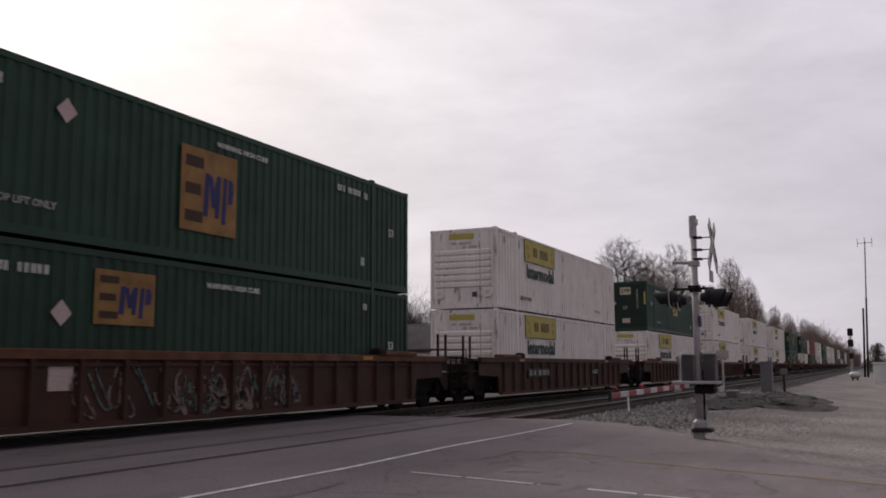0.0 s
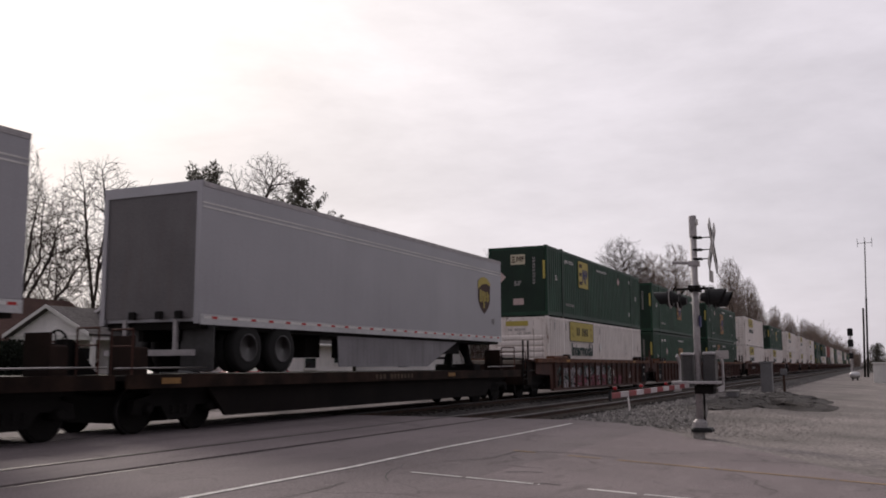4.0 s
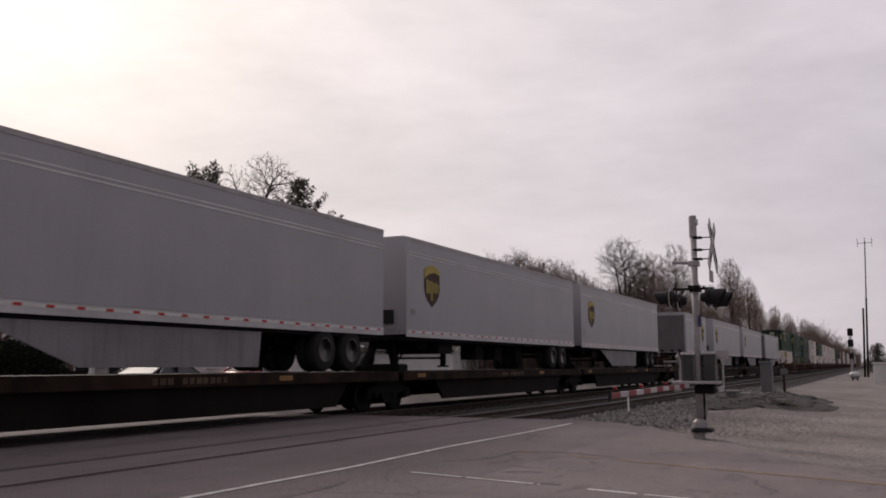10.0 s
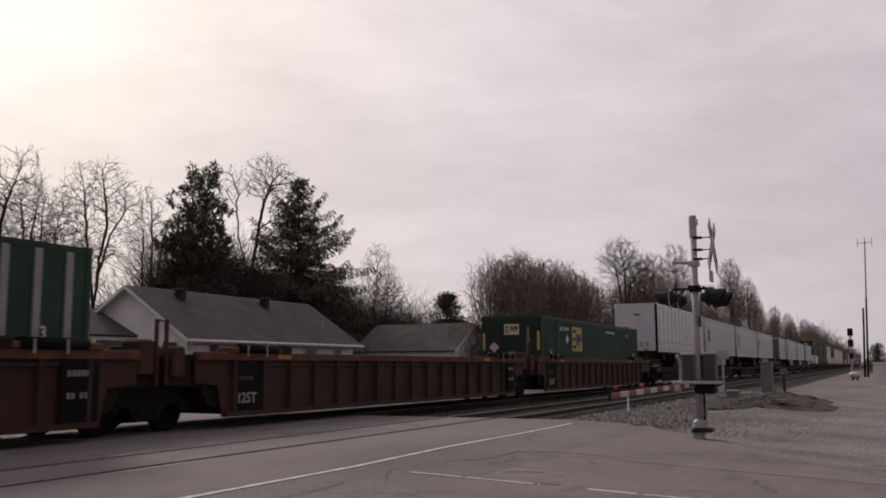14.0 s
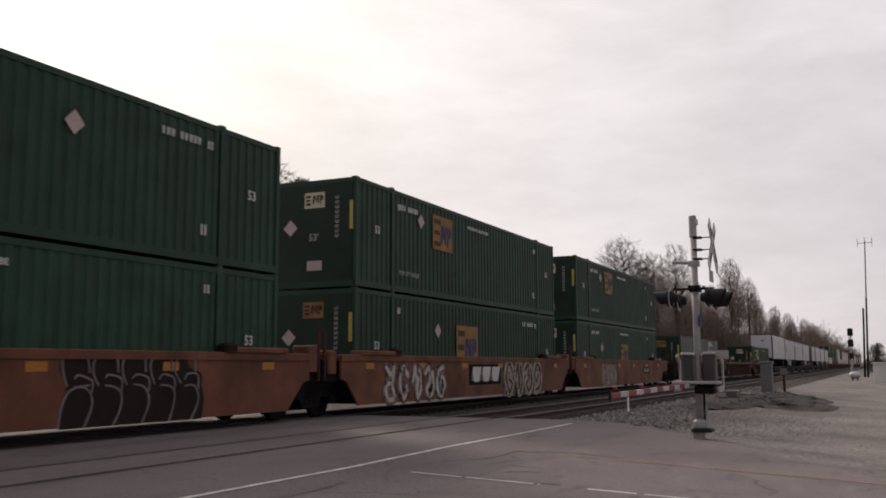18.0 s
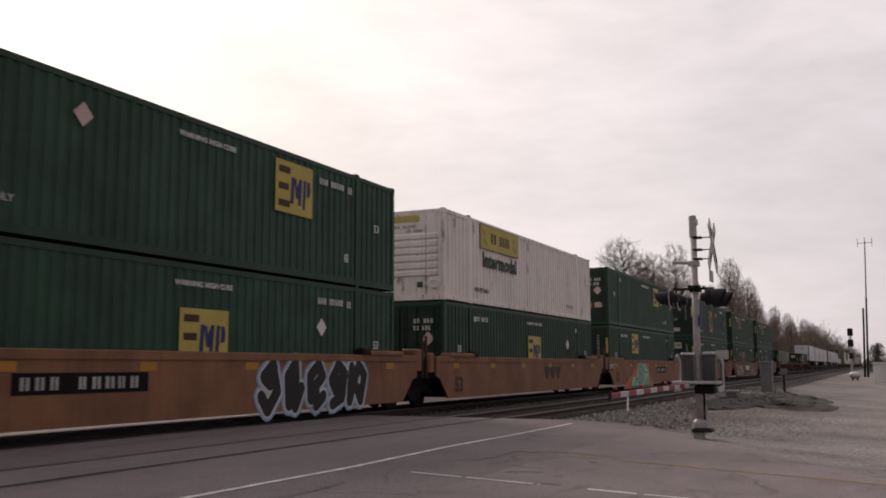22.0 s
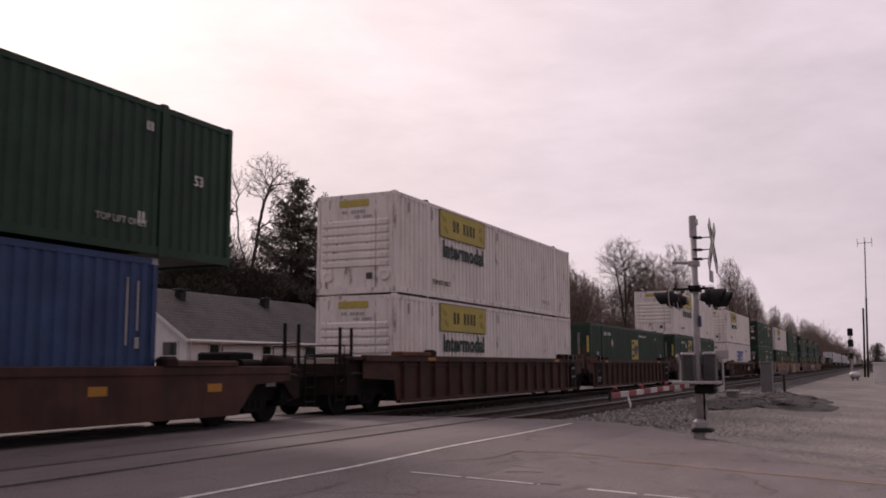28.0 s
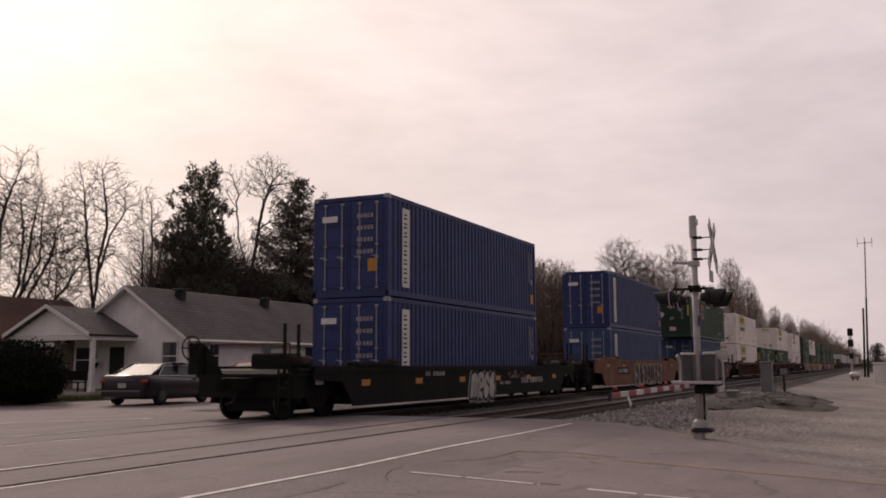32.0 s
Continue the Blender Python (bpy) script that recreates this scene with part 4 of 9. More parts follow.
# ---- freight cars ----
def truck(car, x):
    """A two-axle bogie under a car."""
    frame_m = cached("sideframe", lambda: Geo().prism([(-1.25, .38), (-1.2, .62), (-.85, .70), (-.4, .80), (.4, .80), (.85, .70), (1.2, .62), (1.25, .38), (1.0, .36), (.85, .5), (.5, .5), (.3, .26), (-.3, .26), (-.5, .5), (-.85, .5), (-1.0, .36)], -0.07, 0.07).mesh("side_frame", DARKSTEEL))
    bolster = cached("bolster", lambda: Geo().box(-0.2, 0.2, -1.1, 1.1, 0.5, 0.86).mesh("bolster", DARKSTEEL))
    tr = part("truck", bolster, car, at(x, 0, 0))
    # solid dark blocks closing the bogie's gaps; shade between its wheels made into shapes
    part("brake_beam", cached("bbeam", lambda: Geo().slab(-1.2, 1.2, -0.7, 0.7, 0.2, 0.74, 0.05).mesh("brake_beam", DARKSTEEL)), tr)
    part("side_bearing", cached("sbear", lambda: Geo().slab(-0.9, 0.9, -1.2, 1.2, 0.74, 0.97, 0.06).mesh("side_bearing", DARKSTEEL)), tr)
    for y in (-1.03, 1.03):
        part("side_frame", frame_m, tr, at(0, y, 0))
    wh = cached("railwheel", lambda: Geo().lathe([(0.05, -0.05), (0.15, -0.05), (0.3, 0.0), (0.37, -0.01), (0.42, -0.01), (0.425, 0.07), (0.455, 0.085), (0.455, 0.115), (0.2, 0.1)], (0, 0, 0), "y", 24).mesh("rail_wheel", DARKSTEEL, True))
    tread = cached("tread", lambda: Geo().lathe([(0.4275, 0.0), (0.43, 0.03), (0.43, 0.068)], (0, 0, 0), "y", 28).mesh("tread", DULLRIM, True))
    for k in (-0.87, 0.87):
        part("axle", cached("axle", lambda: Geo().tube((0, -1.05, 0), (0, 1.05, 0), 0.08, seg=8).mesh("axle", DARKSTEEL)), tr, at(k, 0, 0.425))
        for y, turn in ((-0.79, 0), (0.79, 180)):
            w = part("wheel", wh, tr, at(k, y, 0.425) @ pose(0, 0, 0, 0, 0, turn))
        part("tread", tread, tr, at(k, -0.79, 0.425))
        part("bearing_cap", cached("bearing", lambda: Geo().lathe([(0.0, -0.06), (0.07, -0.055), (0.11, 0.0), (0.12, 0.1)], (0, 0, 0), "y", 12).mesh("bearing_cap", DARKSTEEL)), tr, at(k, -1.13, 0.46))
    for k in (-0.2, 0.0, 0.2):
        part("spring", cached("spring", lambda: Geo().lathe([(0.06, 0.0), (0.075, 0.03), (0.06, 0.06), (0.075, 0.09), (0.06, 0.12), (0.075, 0.15), (0.06, 0.18)], (0, 0, 0), "z", 8).mesh("spring", DARKSTEEL)), tr, at(k, -1.06, 0.34))


# bent strokes that stand for nothing: curls, zigzags and loops in a unit square
HOOKS = (((0.75, 0.95), (0.15, 0.8), (0.1, 0.25), (0.55, 0.05), (0.92, 0.4), (0.6, 0.65), (0.4, 0.4)), ((0.05, 0.75), (0.45, 0.95), (0.55, 0.5), (0.2, 0.3), (0.5, 0.05), (0.95, 0.3), (0.8, 0.8)), ((0.1, 0.55), (0.35, 0.95), (0.5, 0.15), (0.7, 0.9), (0.9, 0.3), (0.55, 0.02)),
         ((0.9, 0.7), (0.5, 0.98), (0.1, 0.6), (0.45, 0.05), (0.85, 0.3), (0.5, 0.45)), ((0.15, 0.95), (0.6, 0.75), (0.9, 0.95), (0.7, 0.45), (0.95, 0.1), (0.3, 0.05), (0.1, 0.4), (0.45, 0.5)), ((0.5, 0.6), (0.2, 0.9), (0.05, 0.3), (0.5, 0.05), (0.75, 0.5), (0.95, 0.9), (0.98, 0.1)))


def fat_stroke(g, pts, r, y0, y1):
    """A bent stroke of width 2r with round joints, laid flat on a wall."""
    for (ax, az), (bx, bz) in zip(pts, pts[1:]):
        d = Vector((bx - ax, bz - az))
        if d.length < 1e-6:
            continue
        d.normalize()
        nx, nz = -d.y * r, d.x * r
        ring = [(ax + nx, az + nz)]
        for k in range(1, 4):
            t = math.pi * k / 4
            ring.append((ax + nx * math.cos(t) - d.x * r * math.sin(t), az + nz * math.cos(t) - d.y * r * math.sin(t)))
        ring += [(ax - nx, az - nz), (bx - nx, bz - nz)]
        for k in range(1, 4):
            t = math.pi * k / 4
            ring.append((bx - nx * math.cos(t) + d.x * r * math.sin(t), bz - nz * math.cos(t) + d.y * r * math.sin(t)))
        ring.append((bx + nx, bz + nz))
        g.prism(ring, y0, y1)
        y0 -= 0.0004
        y1 -= 0.0


def bent(pts, n=4):
    """A smooth line through the points."""
    out = []
    q = [pts[0]] + list(pts) + [pts[-1]]
    for i in range(1, len(q) - 2):
        for k in range(n):
            t = k / n
            out.append(tuple(0.5 * (2 * q[i][c] + (q[i + 1][c] - q[i - 1][c]) * t + (2 * q[i - 1][c] - 5 * q[i][c] + 4 * q[i + 1][c] - q[i + 2][c]) * t * t
                                    + (3 * q[i][c] - q[i - 1][c] - 3 * q[i + 1][c] + q[i + 2][c]) * t ** 3) for c in (0, 1)))
    return out + [tuple(pts[-1])]


def blob(cx, cz, rx, rz, rnd, k=22):
    """A swollen irregular outline."""
    ph = [rnd.uniform(0, 6.28) for _ in range(4)]
    return [(cx + rx * math.cos(a) * w, cz + rz * math.sin(a) * w) for a, w in
            ((6.2832 * i / k, 1 + 0.16 * math.sin(2 * 6.2832 * i / k + ph[0]) + 0.12 * math.sin(3 * 6.2832 * i / k + ph[1]) + 0.07 * math.sin(5 * 6.2832 * i / k + ph[2])) for i in range(k))]


def scrawl(car, x0, x1, z0, z1, mats, seed, n=12, r=0.02, y=-1.5):
    """Thin faded sprayed arcs and loops."""
    rnd = random.Random(seed)
    for i in range(n):
        xa = x0 + (x1 - x0) * (i + rnd.uniform(-0.3, 0.6)) / n
        w, lo, hi = rnd.uniform(0.2, 0.7), z0 + rnd.uniform(0, 0.25) * (z1 - z0), z1 - rnd.uniform(0, 0.3) * (z1 - z0)
        turn = rnd.choice((-1, 1))
        pts = bent([(xa + turn * w * math.sin(k * 1.3 + i) * (0.35 + 0.1 * k), lo + (hi - lo) * (0.5 + 0.5 * math.cos(k * rnd.uniform(0.85, 1.1)))) for k in range(6)], 5)
        g = Geo()
        fat_stroke(g, pts, r * rnd.uniform(0.7, 1.6), y - 0.012, y)
        part("spray_line", g.mesh("spray_line", mats[i % len(mats)]), car, None, "thin faded sprayed line", "stuff")


def smear(car, x0, x1, z0, z1, mat, seed, n=5, y=-1.5):
    """Upright smears of pale paint."""
    rnd = random.Random(seed)
    for i in range(n):
        xa = x0 + (x1 - x0) * (i + rnd.uniform(0, 0.4)) / n
        w = (x1 - x0) / n * rnd.uniform(0.7, 1.2)
        top = [(xa + w * k / 4, z1 - rnd.uniform(0, 0.3) * (z1 - z0)) for k in range(5)]
        low = [(xa + w * k / 4 + rnd.uniform(-.04, .04), z0 + rnd.uniform(0, 0.25) * (z1 - z0)) for k in range(4, -1, -1)]
        part("paint_smear", Geo().prism(low[::-1] + top[::-1], y - 0.004 - 0.001 * i, y).mesh("paint_smear", mat), car, None, "worn pale paint smear", "stuff")


def well_car(u, style, rear, front, L=16.15, marks=(), group="freight cars", brake=False):
    """A well car round a load that starts at u. rear, front: 'c' a coupler end, 'j' a shared bogie joint."""
    ribbed = style in ("brown", "darkbrown")
    paint = {"brown": BROWN, "darkbrown": BROWN, "tan": TAN, "orange": ORANGE, "black": BLACKCAR, "oldbrown": OLDBROWN}[style]
    names = {"brown": "brown ribbed steel well car with orange worn sills", "darkbrown": "dark brown ribbed steel well car", "tan": "tan smooth-sided well car with sprayed lettering",
             "orange": "faded rust-orange smooth-sided well car with graffiti", "black": "black smooth-sided well car with pale graffiti", "oldbrown": "worn brown smooth-sided well car"}
    ob = thing("well_car", names[style] + " on rails", "freight car", group=group)
    h = L / 2
    e0 = -(h + (2.0 if rear == "c" else 1.0))
    e1 = h + (2.0 if front == "c" else 1.0)
    zt, zb = (1.22, 0.25) if style in ("black", "oldbrown") else (1.5, 0.26)
    w = 1.5
    grime = ENDBROWN if style in ("brown", "darkbrown", "oldbrown") else DARKSTEEL

    ke = 0.3 if ribbed else 0.75

    def side(y0, y1):
        return Geo().prism([(e0, 0.92), (e0, zt), (e1, zt), (e1, 0.92), (h + ke, 0.86), (h + 0.15, zb), (-h - 0.15, zb), (-h - ke, 0.86)], y0, y1)
    key = (style, rear, front, L)
    part("side_wall", cached(("sw", key), lambda: side(-w + 0.06, -w + 0.1).mesh("side_wall", paint) if ribbed else side(-w, -w + 0.06).mesh("side_wall", paint)), ob)
    part("side_wall", cached(("sw2", key), lambda: side(w - 0.1, w - 0.06).mesh("side_wall", paint)), ob)
    part("floor", cached(("fl", L), lambda: Geo().box(-h - 0.1, h + 0.1, -w + 0.1, w - 0.1, 0.29, 0.35).mesh("floor", DARKSTEEL)), ob)
    for s in (-1, 1):
        part("bulkhead", cached("bulk", lambda: Geo().box(-0.05, 0.05, -w + 0.1, w - 0.1, 0.3, 1.25).mesh("bulkhead", DARKSTEEL)), ob, at(s * (h + 0.2), 0, 0))
    sill = cached(("sill", key), lambda: Geo().slab(e0, e1, -w - 0.03, -w + 0.14, zt - 0.14, zt + 0.02, 0.015).mesh("top_sill", BROWN_TOP if style == "brown" else paint))
    part("top_sill", sill, ob)
    part("top_sill", sill, ob, at(0, 2 * w - 0.11, 0))
    if ribbed:
        part("bottom_sill", cached(("bs", L), lambda: Geo().box(-h - 0.1, h + 0.1, -w - 0.02, -w + 0.12, zb - 0.03, zb + 0.07).mesh("bottom_sill", paint)), ob)
        rib = cached(("rib", style), lambda: Geo().prism([(-0.07, 0.0), (0.07, 0.0), (0.045, -0.09), (-0.045, -0.09)], zb + 0.06, zt - 0.14, "z").mesh("rib", paint))
        n = int(2 * h / 0.97)
        for i in range(n + 1):
            part("rib", rib, ob, at(-h + 0.15 + i * (2 * h - 0.3) / n, -w + 0.06, 0))
        far = cached(("ribs_far", L), lambda: far_ribs(h, n, w, zb, zt, paint))
        part("ribs", far, ob, kind="stuff")
    else:
        tabs = cached("tab", lambda: Geo().box(0, 0.42, -0.006, 0, 0, 0.16).mesh("reflector", ORANGEP))
        for i in range(6):
            part("reflector", tabs, ob, at(-h + 0.2 + i * (2 * h - 1.0) / 5, -w - 0.001, zt - 0.34 if zt > 1.4 else 0.74))
    if ribbed:
        for x in (-h + 1.6, h - 2.9):
            part("reflector", plate(0.5, 0.09, ORANGEP, 0.005), ob, at(x, -w - 0.031, zt - 0.11))
    cap = cached(("cap", style), lambda: Geo().slab(0, 2.0, -w - 0.06, -w + 0.3, zt + 0.021, zt + 0.13, 0.03).mesh("corner_cap", BROWN_TOP if ribbed else paint))
    lump = cached(("lump", style), lambda: Geo().slab(-0.2, 0.2, -w - 0.075, -w + 0.2, zt + 0.021, zt + 0.2, 0.05).mesh("cap_casting", ENDBROWN))
    for x, kind_ in ((-h - 0.1, rear), (h - 1.9, front)):
        part("corner_cap", cap, ob, at(x, 0, 0))
        part("cap_casting", lump, ob, at(x + (2.0 if x < 0 else 0.0), 0, 0))
        if ribbed and kind_ == "j":
            part("tank", cached("captank", lambda: Geo().tube((0, -w - 0.02, zt + 0.1), (1.35, -w - 0.02, zt + 0.1), 0.1, seg=12).mesh("tank", BOARD, True)), ob, at(x + 0.3, 0, 0), "dark round tank on the sill")
            for k in (0.5, 1.15):
                part("tank_band", cached("tband", lambda: Geo().box(0, 0.035, -w - 0.125, -w - 0.12, zt - 0.06, zt + 0.17).mesh("tank_band", GREYP)), ob, at(x + k, 0, 0))
    if ribbed:
        part("ledge_strip", cached(("lstrip", L), lambda: Geo().box(-h, h, -w + 0.02, -w + 0.06, zt - 0.26, zt - 0.2).mesh("ledge_strip", paint)), ob)
    # ends
    for s, kind_, e in ((-1, rear, e0), (1, front, e1)):
        if kind_ == "c":
            tx = s * (h + 1.22)
            part("end_deck", cached(("deck", s, grime.name), lambda: Geo().box(min(0, s * 2.4), max(0, s * 2.4), -1.35, 1.35, 0.98, 1.06).mesh("end_deck", grime)), ob, at(s * (h + 0.3), 0, 0))
            part("centre_sill", cached(("csill", s), lambda: Geo().box(min(0, s * 3.2), max(0, s * 3.2), -0.35, 0.35, 0.68, 0.975).mesh("centre_sill", DARKSTEEL)), ob, at(s * (h + 0.3), 0, 0))
            part("coupler", cached(("coup", s), lambda: Geo().slab(min(0, s * 0.45), max(0, s * 0.45), -0.14, 0.14, 0.72, 0.98, 0.04).box(min(s * .3, s * .5), max(s * .3, s * .5), -0.2, 0.2, 0.68, 1.0).mesh("coupler", DARKSTEEL)), ob, at(s * (h + 3.4), 0, 0))
            truck(ob, tx)
            # dark bulk in place of car-end equipment and the shade around it
            part("end_casting", cached(("ecast_c", s, grime.name, zt), lambda: Geo().prism([(0, 0.4), (s * 0.18, 0.8), (s * 0.5, 0.85), (s * 1.9, 0.85), (s * 2.1, 0.66), (s * 2.3, 0.5), (s * 2.5, 0.52), (s * 2.5, zt - 0.2), (s * 2.3, zt - 0.08), (s * 1.9, zt - 0.04), (0, zt - 0.04)], -1.33, 1.33).mesh("end_casting", grime)), ob, at(s * (h + 0.12), 0, 0))
            part("ledge", cached(("ledge", s, grime.name, zt), lambda: Geo().slab(min(0, s * 2.2), max(0, s * 2.2), -1.44, -1.1, zt - 0.11, zt - 0.03, 0.015).mesh("ledge", BROWN if ribbed else grime)), ob, at(s * (h + 0.3), 0, 0))
            part("pipe", cached(("pipe", s), lambda: Geo().tube((0, -1.36, 1.02), (s * 2.1, -1.36, 1.06), 0.022, seg=6).tube((s * 2.1, -1.36, 1.06), (s * 2.4, -1.2, 0.86), 0.022, seg=6).mesh("pipe", STEEL if s > 0 else DULLRIM)), ob, at(s * (h + 0.3), 0, 0))
            part("brake_hose", cached(("hose", s), lambda: Geo().tube((0, -0.3, 0.8), (s * 0.18, -0.3, 0.45), 0.03, seg=6).tube((s * 0.18, -0.3, 0.45), (s * 0.42, -0.3, 0.4), 0.03, seg=6).mesh("brake_hose", BLACKM)), ob, at(s * (h + 3.25), 0, 0))
            part("label_plate", plate(0.34, 0.2, GREYP, 0.006), ob, at(s * (h + 1.5) - 0.17, -1.332, zt - 0.42))
            part("reflector", plate(0.42, 0.13, ORANGEP, 0.006), ob, at(s * (h + 0.75) - 0.21, -1.333, zt - 0.3))
            part("air_tank", cached("tank", lambda: Geo().tube((-0.42, -1.1, 1.22), (0.42, -1.1, 1.22), 0.15, seg=12).mesh("air_tank", grime, True)), ob, at(s * (h + 2.1), 0, 0.12))
            part("brake_rigging", cached(("rig", s), lambda: Geo().box(min(0, s * 2.2), max(0, s * 2.2), -1.2, -1.0, 0.86, 0.98).box(min(s * 1.7, s * 2.25), max(s * 1.7, s * 2.25), -1.25, -0.5, 0.5, 0.9).mesh("brake_rigging", DARKSTEEL)), ob, at(s * (h + 0.3), 0, 0))
            post = cached(("endpost", ribbed), lambda: Geo().box(-0.03, 0.03, -0.03, 0.03, 1.06, 2.2).box(-0.036, -0.03, -0.02, 0.02, 1.3, 2.18).mesh("end_post", ENDBROWN if ribbed else DARKSTEEL))
            for px_, py in ((2.2, -1.2), (2.75, -1.2)):
                part("end_post", post, ob, at(s * (h + px_), py, 0))
            part("grab_rail", cached("grab", lambda: Geo().tube((0, -1.25, 1.06), (0, -1.25, 1.75), 0.018, seg=6).tube((0, -1.25, 1.75), (0, 0.9, 1.75), 0.018, seg=6).tube((0, 0.9, 1.75), (0, 0.9, 1.06), 0.018, seg=6).mesh("grab_rail", BROWN)), ob, at(s * (h + 2.62), 0, 0))
            part("equipment_box", cached("eqbox", lambda: Geo().slab(-0.45, 0.45, -0.55, 0.35, 1.061, 1.55, 0.04).tube((-0.3, -0.7, 1.25), (0.4, -0.7, 1.25), 0.14, seg=10).mesh("equipment_box", DARKSTEEL)), ob, at(s * (h + 1.5), 0, 0))
            ladder = cached("ladder", lambda: rungs())
            part("ladder", ladder, ob, at(s * (h + 3.0), -1.36, 0))
            if brake and s < 0:
                bw = part("brake_stand", cached("bstand", lambda: Geo().prism([(0.0, 2.0), (0.28, 2.05), (0.5, 1.5), (0.95, 1.05), (0.95, 0.6), (0.4, 0.6), (0.15, 1.2)], -0.25, 0.25).box(-0.14, 0.1, -0.1, 0.1, 1.55, 1.75).mesh("brake_stand", DARKSTEEL)), ob, at(-(h + 3.9), 0.35, 0))
                part("brake_wheel", cached("bwheel", lambda: spoked_wheel()), bw, at(-0.17, 0.0, 1.64))
        else:
            part("joint_arm", cached(("jarm", s), lambda: Geo().box(min(0, s * 1.6), max(0, s * 1.6), -0.6, 0.6, 0.6, 0.95).mesh("joint_arm", DARKSTEEL)), ob, at(s * h, 0, 0))
            # dark bulk again, equipment and shade at the joint in one shape
            part("end_casting", cached(("ecast", s, grime.name), lambda: Geo().prism([(0, 0.35), (s * 0.4, 0.5), (s * 0.62, 0.84), (s * 1.56, 0.88), (s * 1.56, 1.4), (s * 1.2, 1.46), (0, 1.46)], -1.36, 1.36).mesh("end_casting", grime)), ob, at(s * (h + 0.12), 0, 0))
            if s > 0:
                truck(ob, h + 1.65)
                part("joint_box", cached("jbox", lambda: Geo().slab(-0.55, 0.55, -1.2, 1.2, 0.96, 1.5, 0.05).mesh("joint_box", paint if ribbed else DARKSTEEL)), ob, at(h + 1.65, 0, 0))
                post = cached("jpost", lambda: Geo().box(-0.028, 0.028, -0.03, 0.03, 0.9, 2.1).mesh("joint_post", BROWN))
                part("joint_casting", cached(("jcast_a", paint.name), lambda: Geo().slab(-0.62, -0.22, -1.46, -1.0, 1.1, 1.72, 0.04).mesh("joint_casting", paint)), ob, at(h + 1.65, 0, 0))
                part("joint_casting", cached(("jcast_b", paint.name), lambda: Geo().slab(0.28, 0.62, -1.46, -1.0, 1.05, 1.62, 0.04).mesh("joint_casting", paint)), ob, at(h + 1.65, 0, 0))
                part("cross_tie", cached("jtie", lambda: Geo().box(-0.16, 0.1, -1.44, -1.4, 1.5, 1.53).box(-0.16, 0.1, -1.44, -1.4, 2.06, 2.09).mesh("cross_tie", BROWN)), ob, at(h + 1.65, 0, 0))
                for k in (-0.16, 0.1):
                    part("joint_post", post, ob, at(h + 1.65 + k, -1.42, 0))
    if ribbed and front == "j":
        part("weight_board", plate(0.8, 1.0, BOARD, 0.004), ob, at(h - 0.75, -1.515, 0.3))
        part("marking", bars(12, 0.55, 0.1, GREYP, 6), ob, at(h - 0.62, -1.521, 0.72))
        part("marking", bars(13, 0.5, 0.1, GREYP, 5), ob, at(h - 0.62, -1.521, 1.08))
    for mk in marks:
        mk(ob)
    return on_train(ob, u + h)


def far_ribs(h, n, w, zb, zt, paint):
    g = Geo()
    for i in range(n + 1):
        x = -h + 0.15 + i * (2 * h - 0.3) / n
        g.box(x - 0.06, x + 0.06, w - 0.06, w + 0.03, zb + 0.06, zt - 0.14)
    return g.mesh("ribs", paint)


def rungs():
    g = Geo().box(-0.22, -0.19, -0.02, 0.02, 0.3, 1.5).box(0.19, 0.22, -0.02, 0.02, 0.3, 1.5)
    for i in range(4):
        g.box(-0.19, 0.19, -0.015, 0.015, 0.4 + i * 0.33, 0.43 + i * 0.33)
    return g.mesh("ladder", DARKSTEEL)


def spoked_wheel():
    g, k = Geo(), 16
    for i in range(k):
        a, b = 2 * math.pi * i / k, 2 * math.pi * (i + 1) / k
        g.tube((0, 0.26 * math.cos(a), 0.26 * math.sin(a)), (0, 0.26 * math.cos(b), 0.26 * math.sin(b)), 0.022, seg=5)
    for i in range(5):
        a = 2 * math.pi * i / 5
        g.tube((0, 0, 0), (0, 0.25 * math.cos(a), 0.25 * math.sin(a)), 0.016, seg=5)
    return g.mesh("brake_wheel", DARKSTEEL)


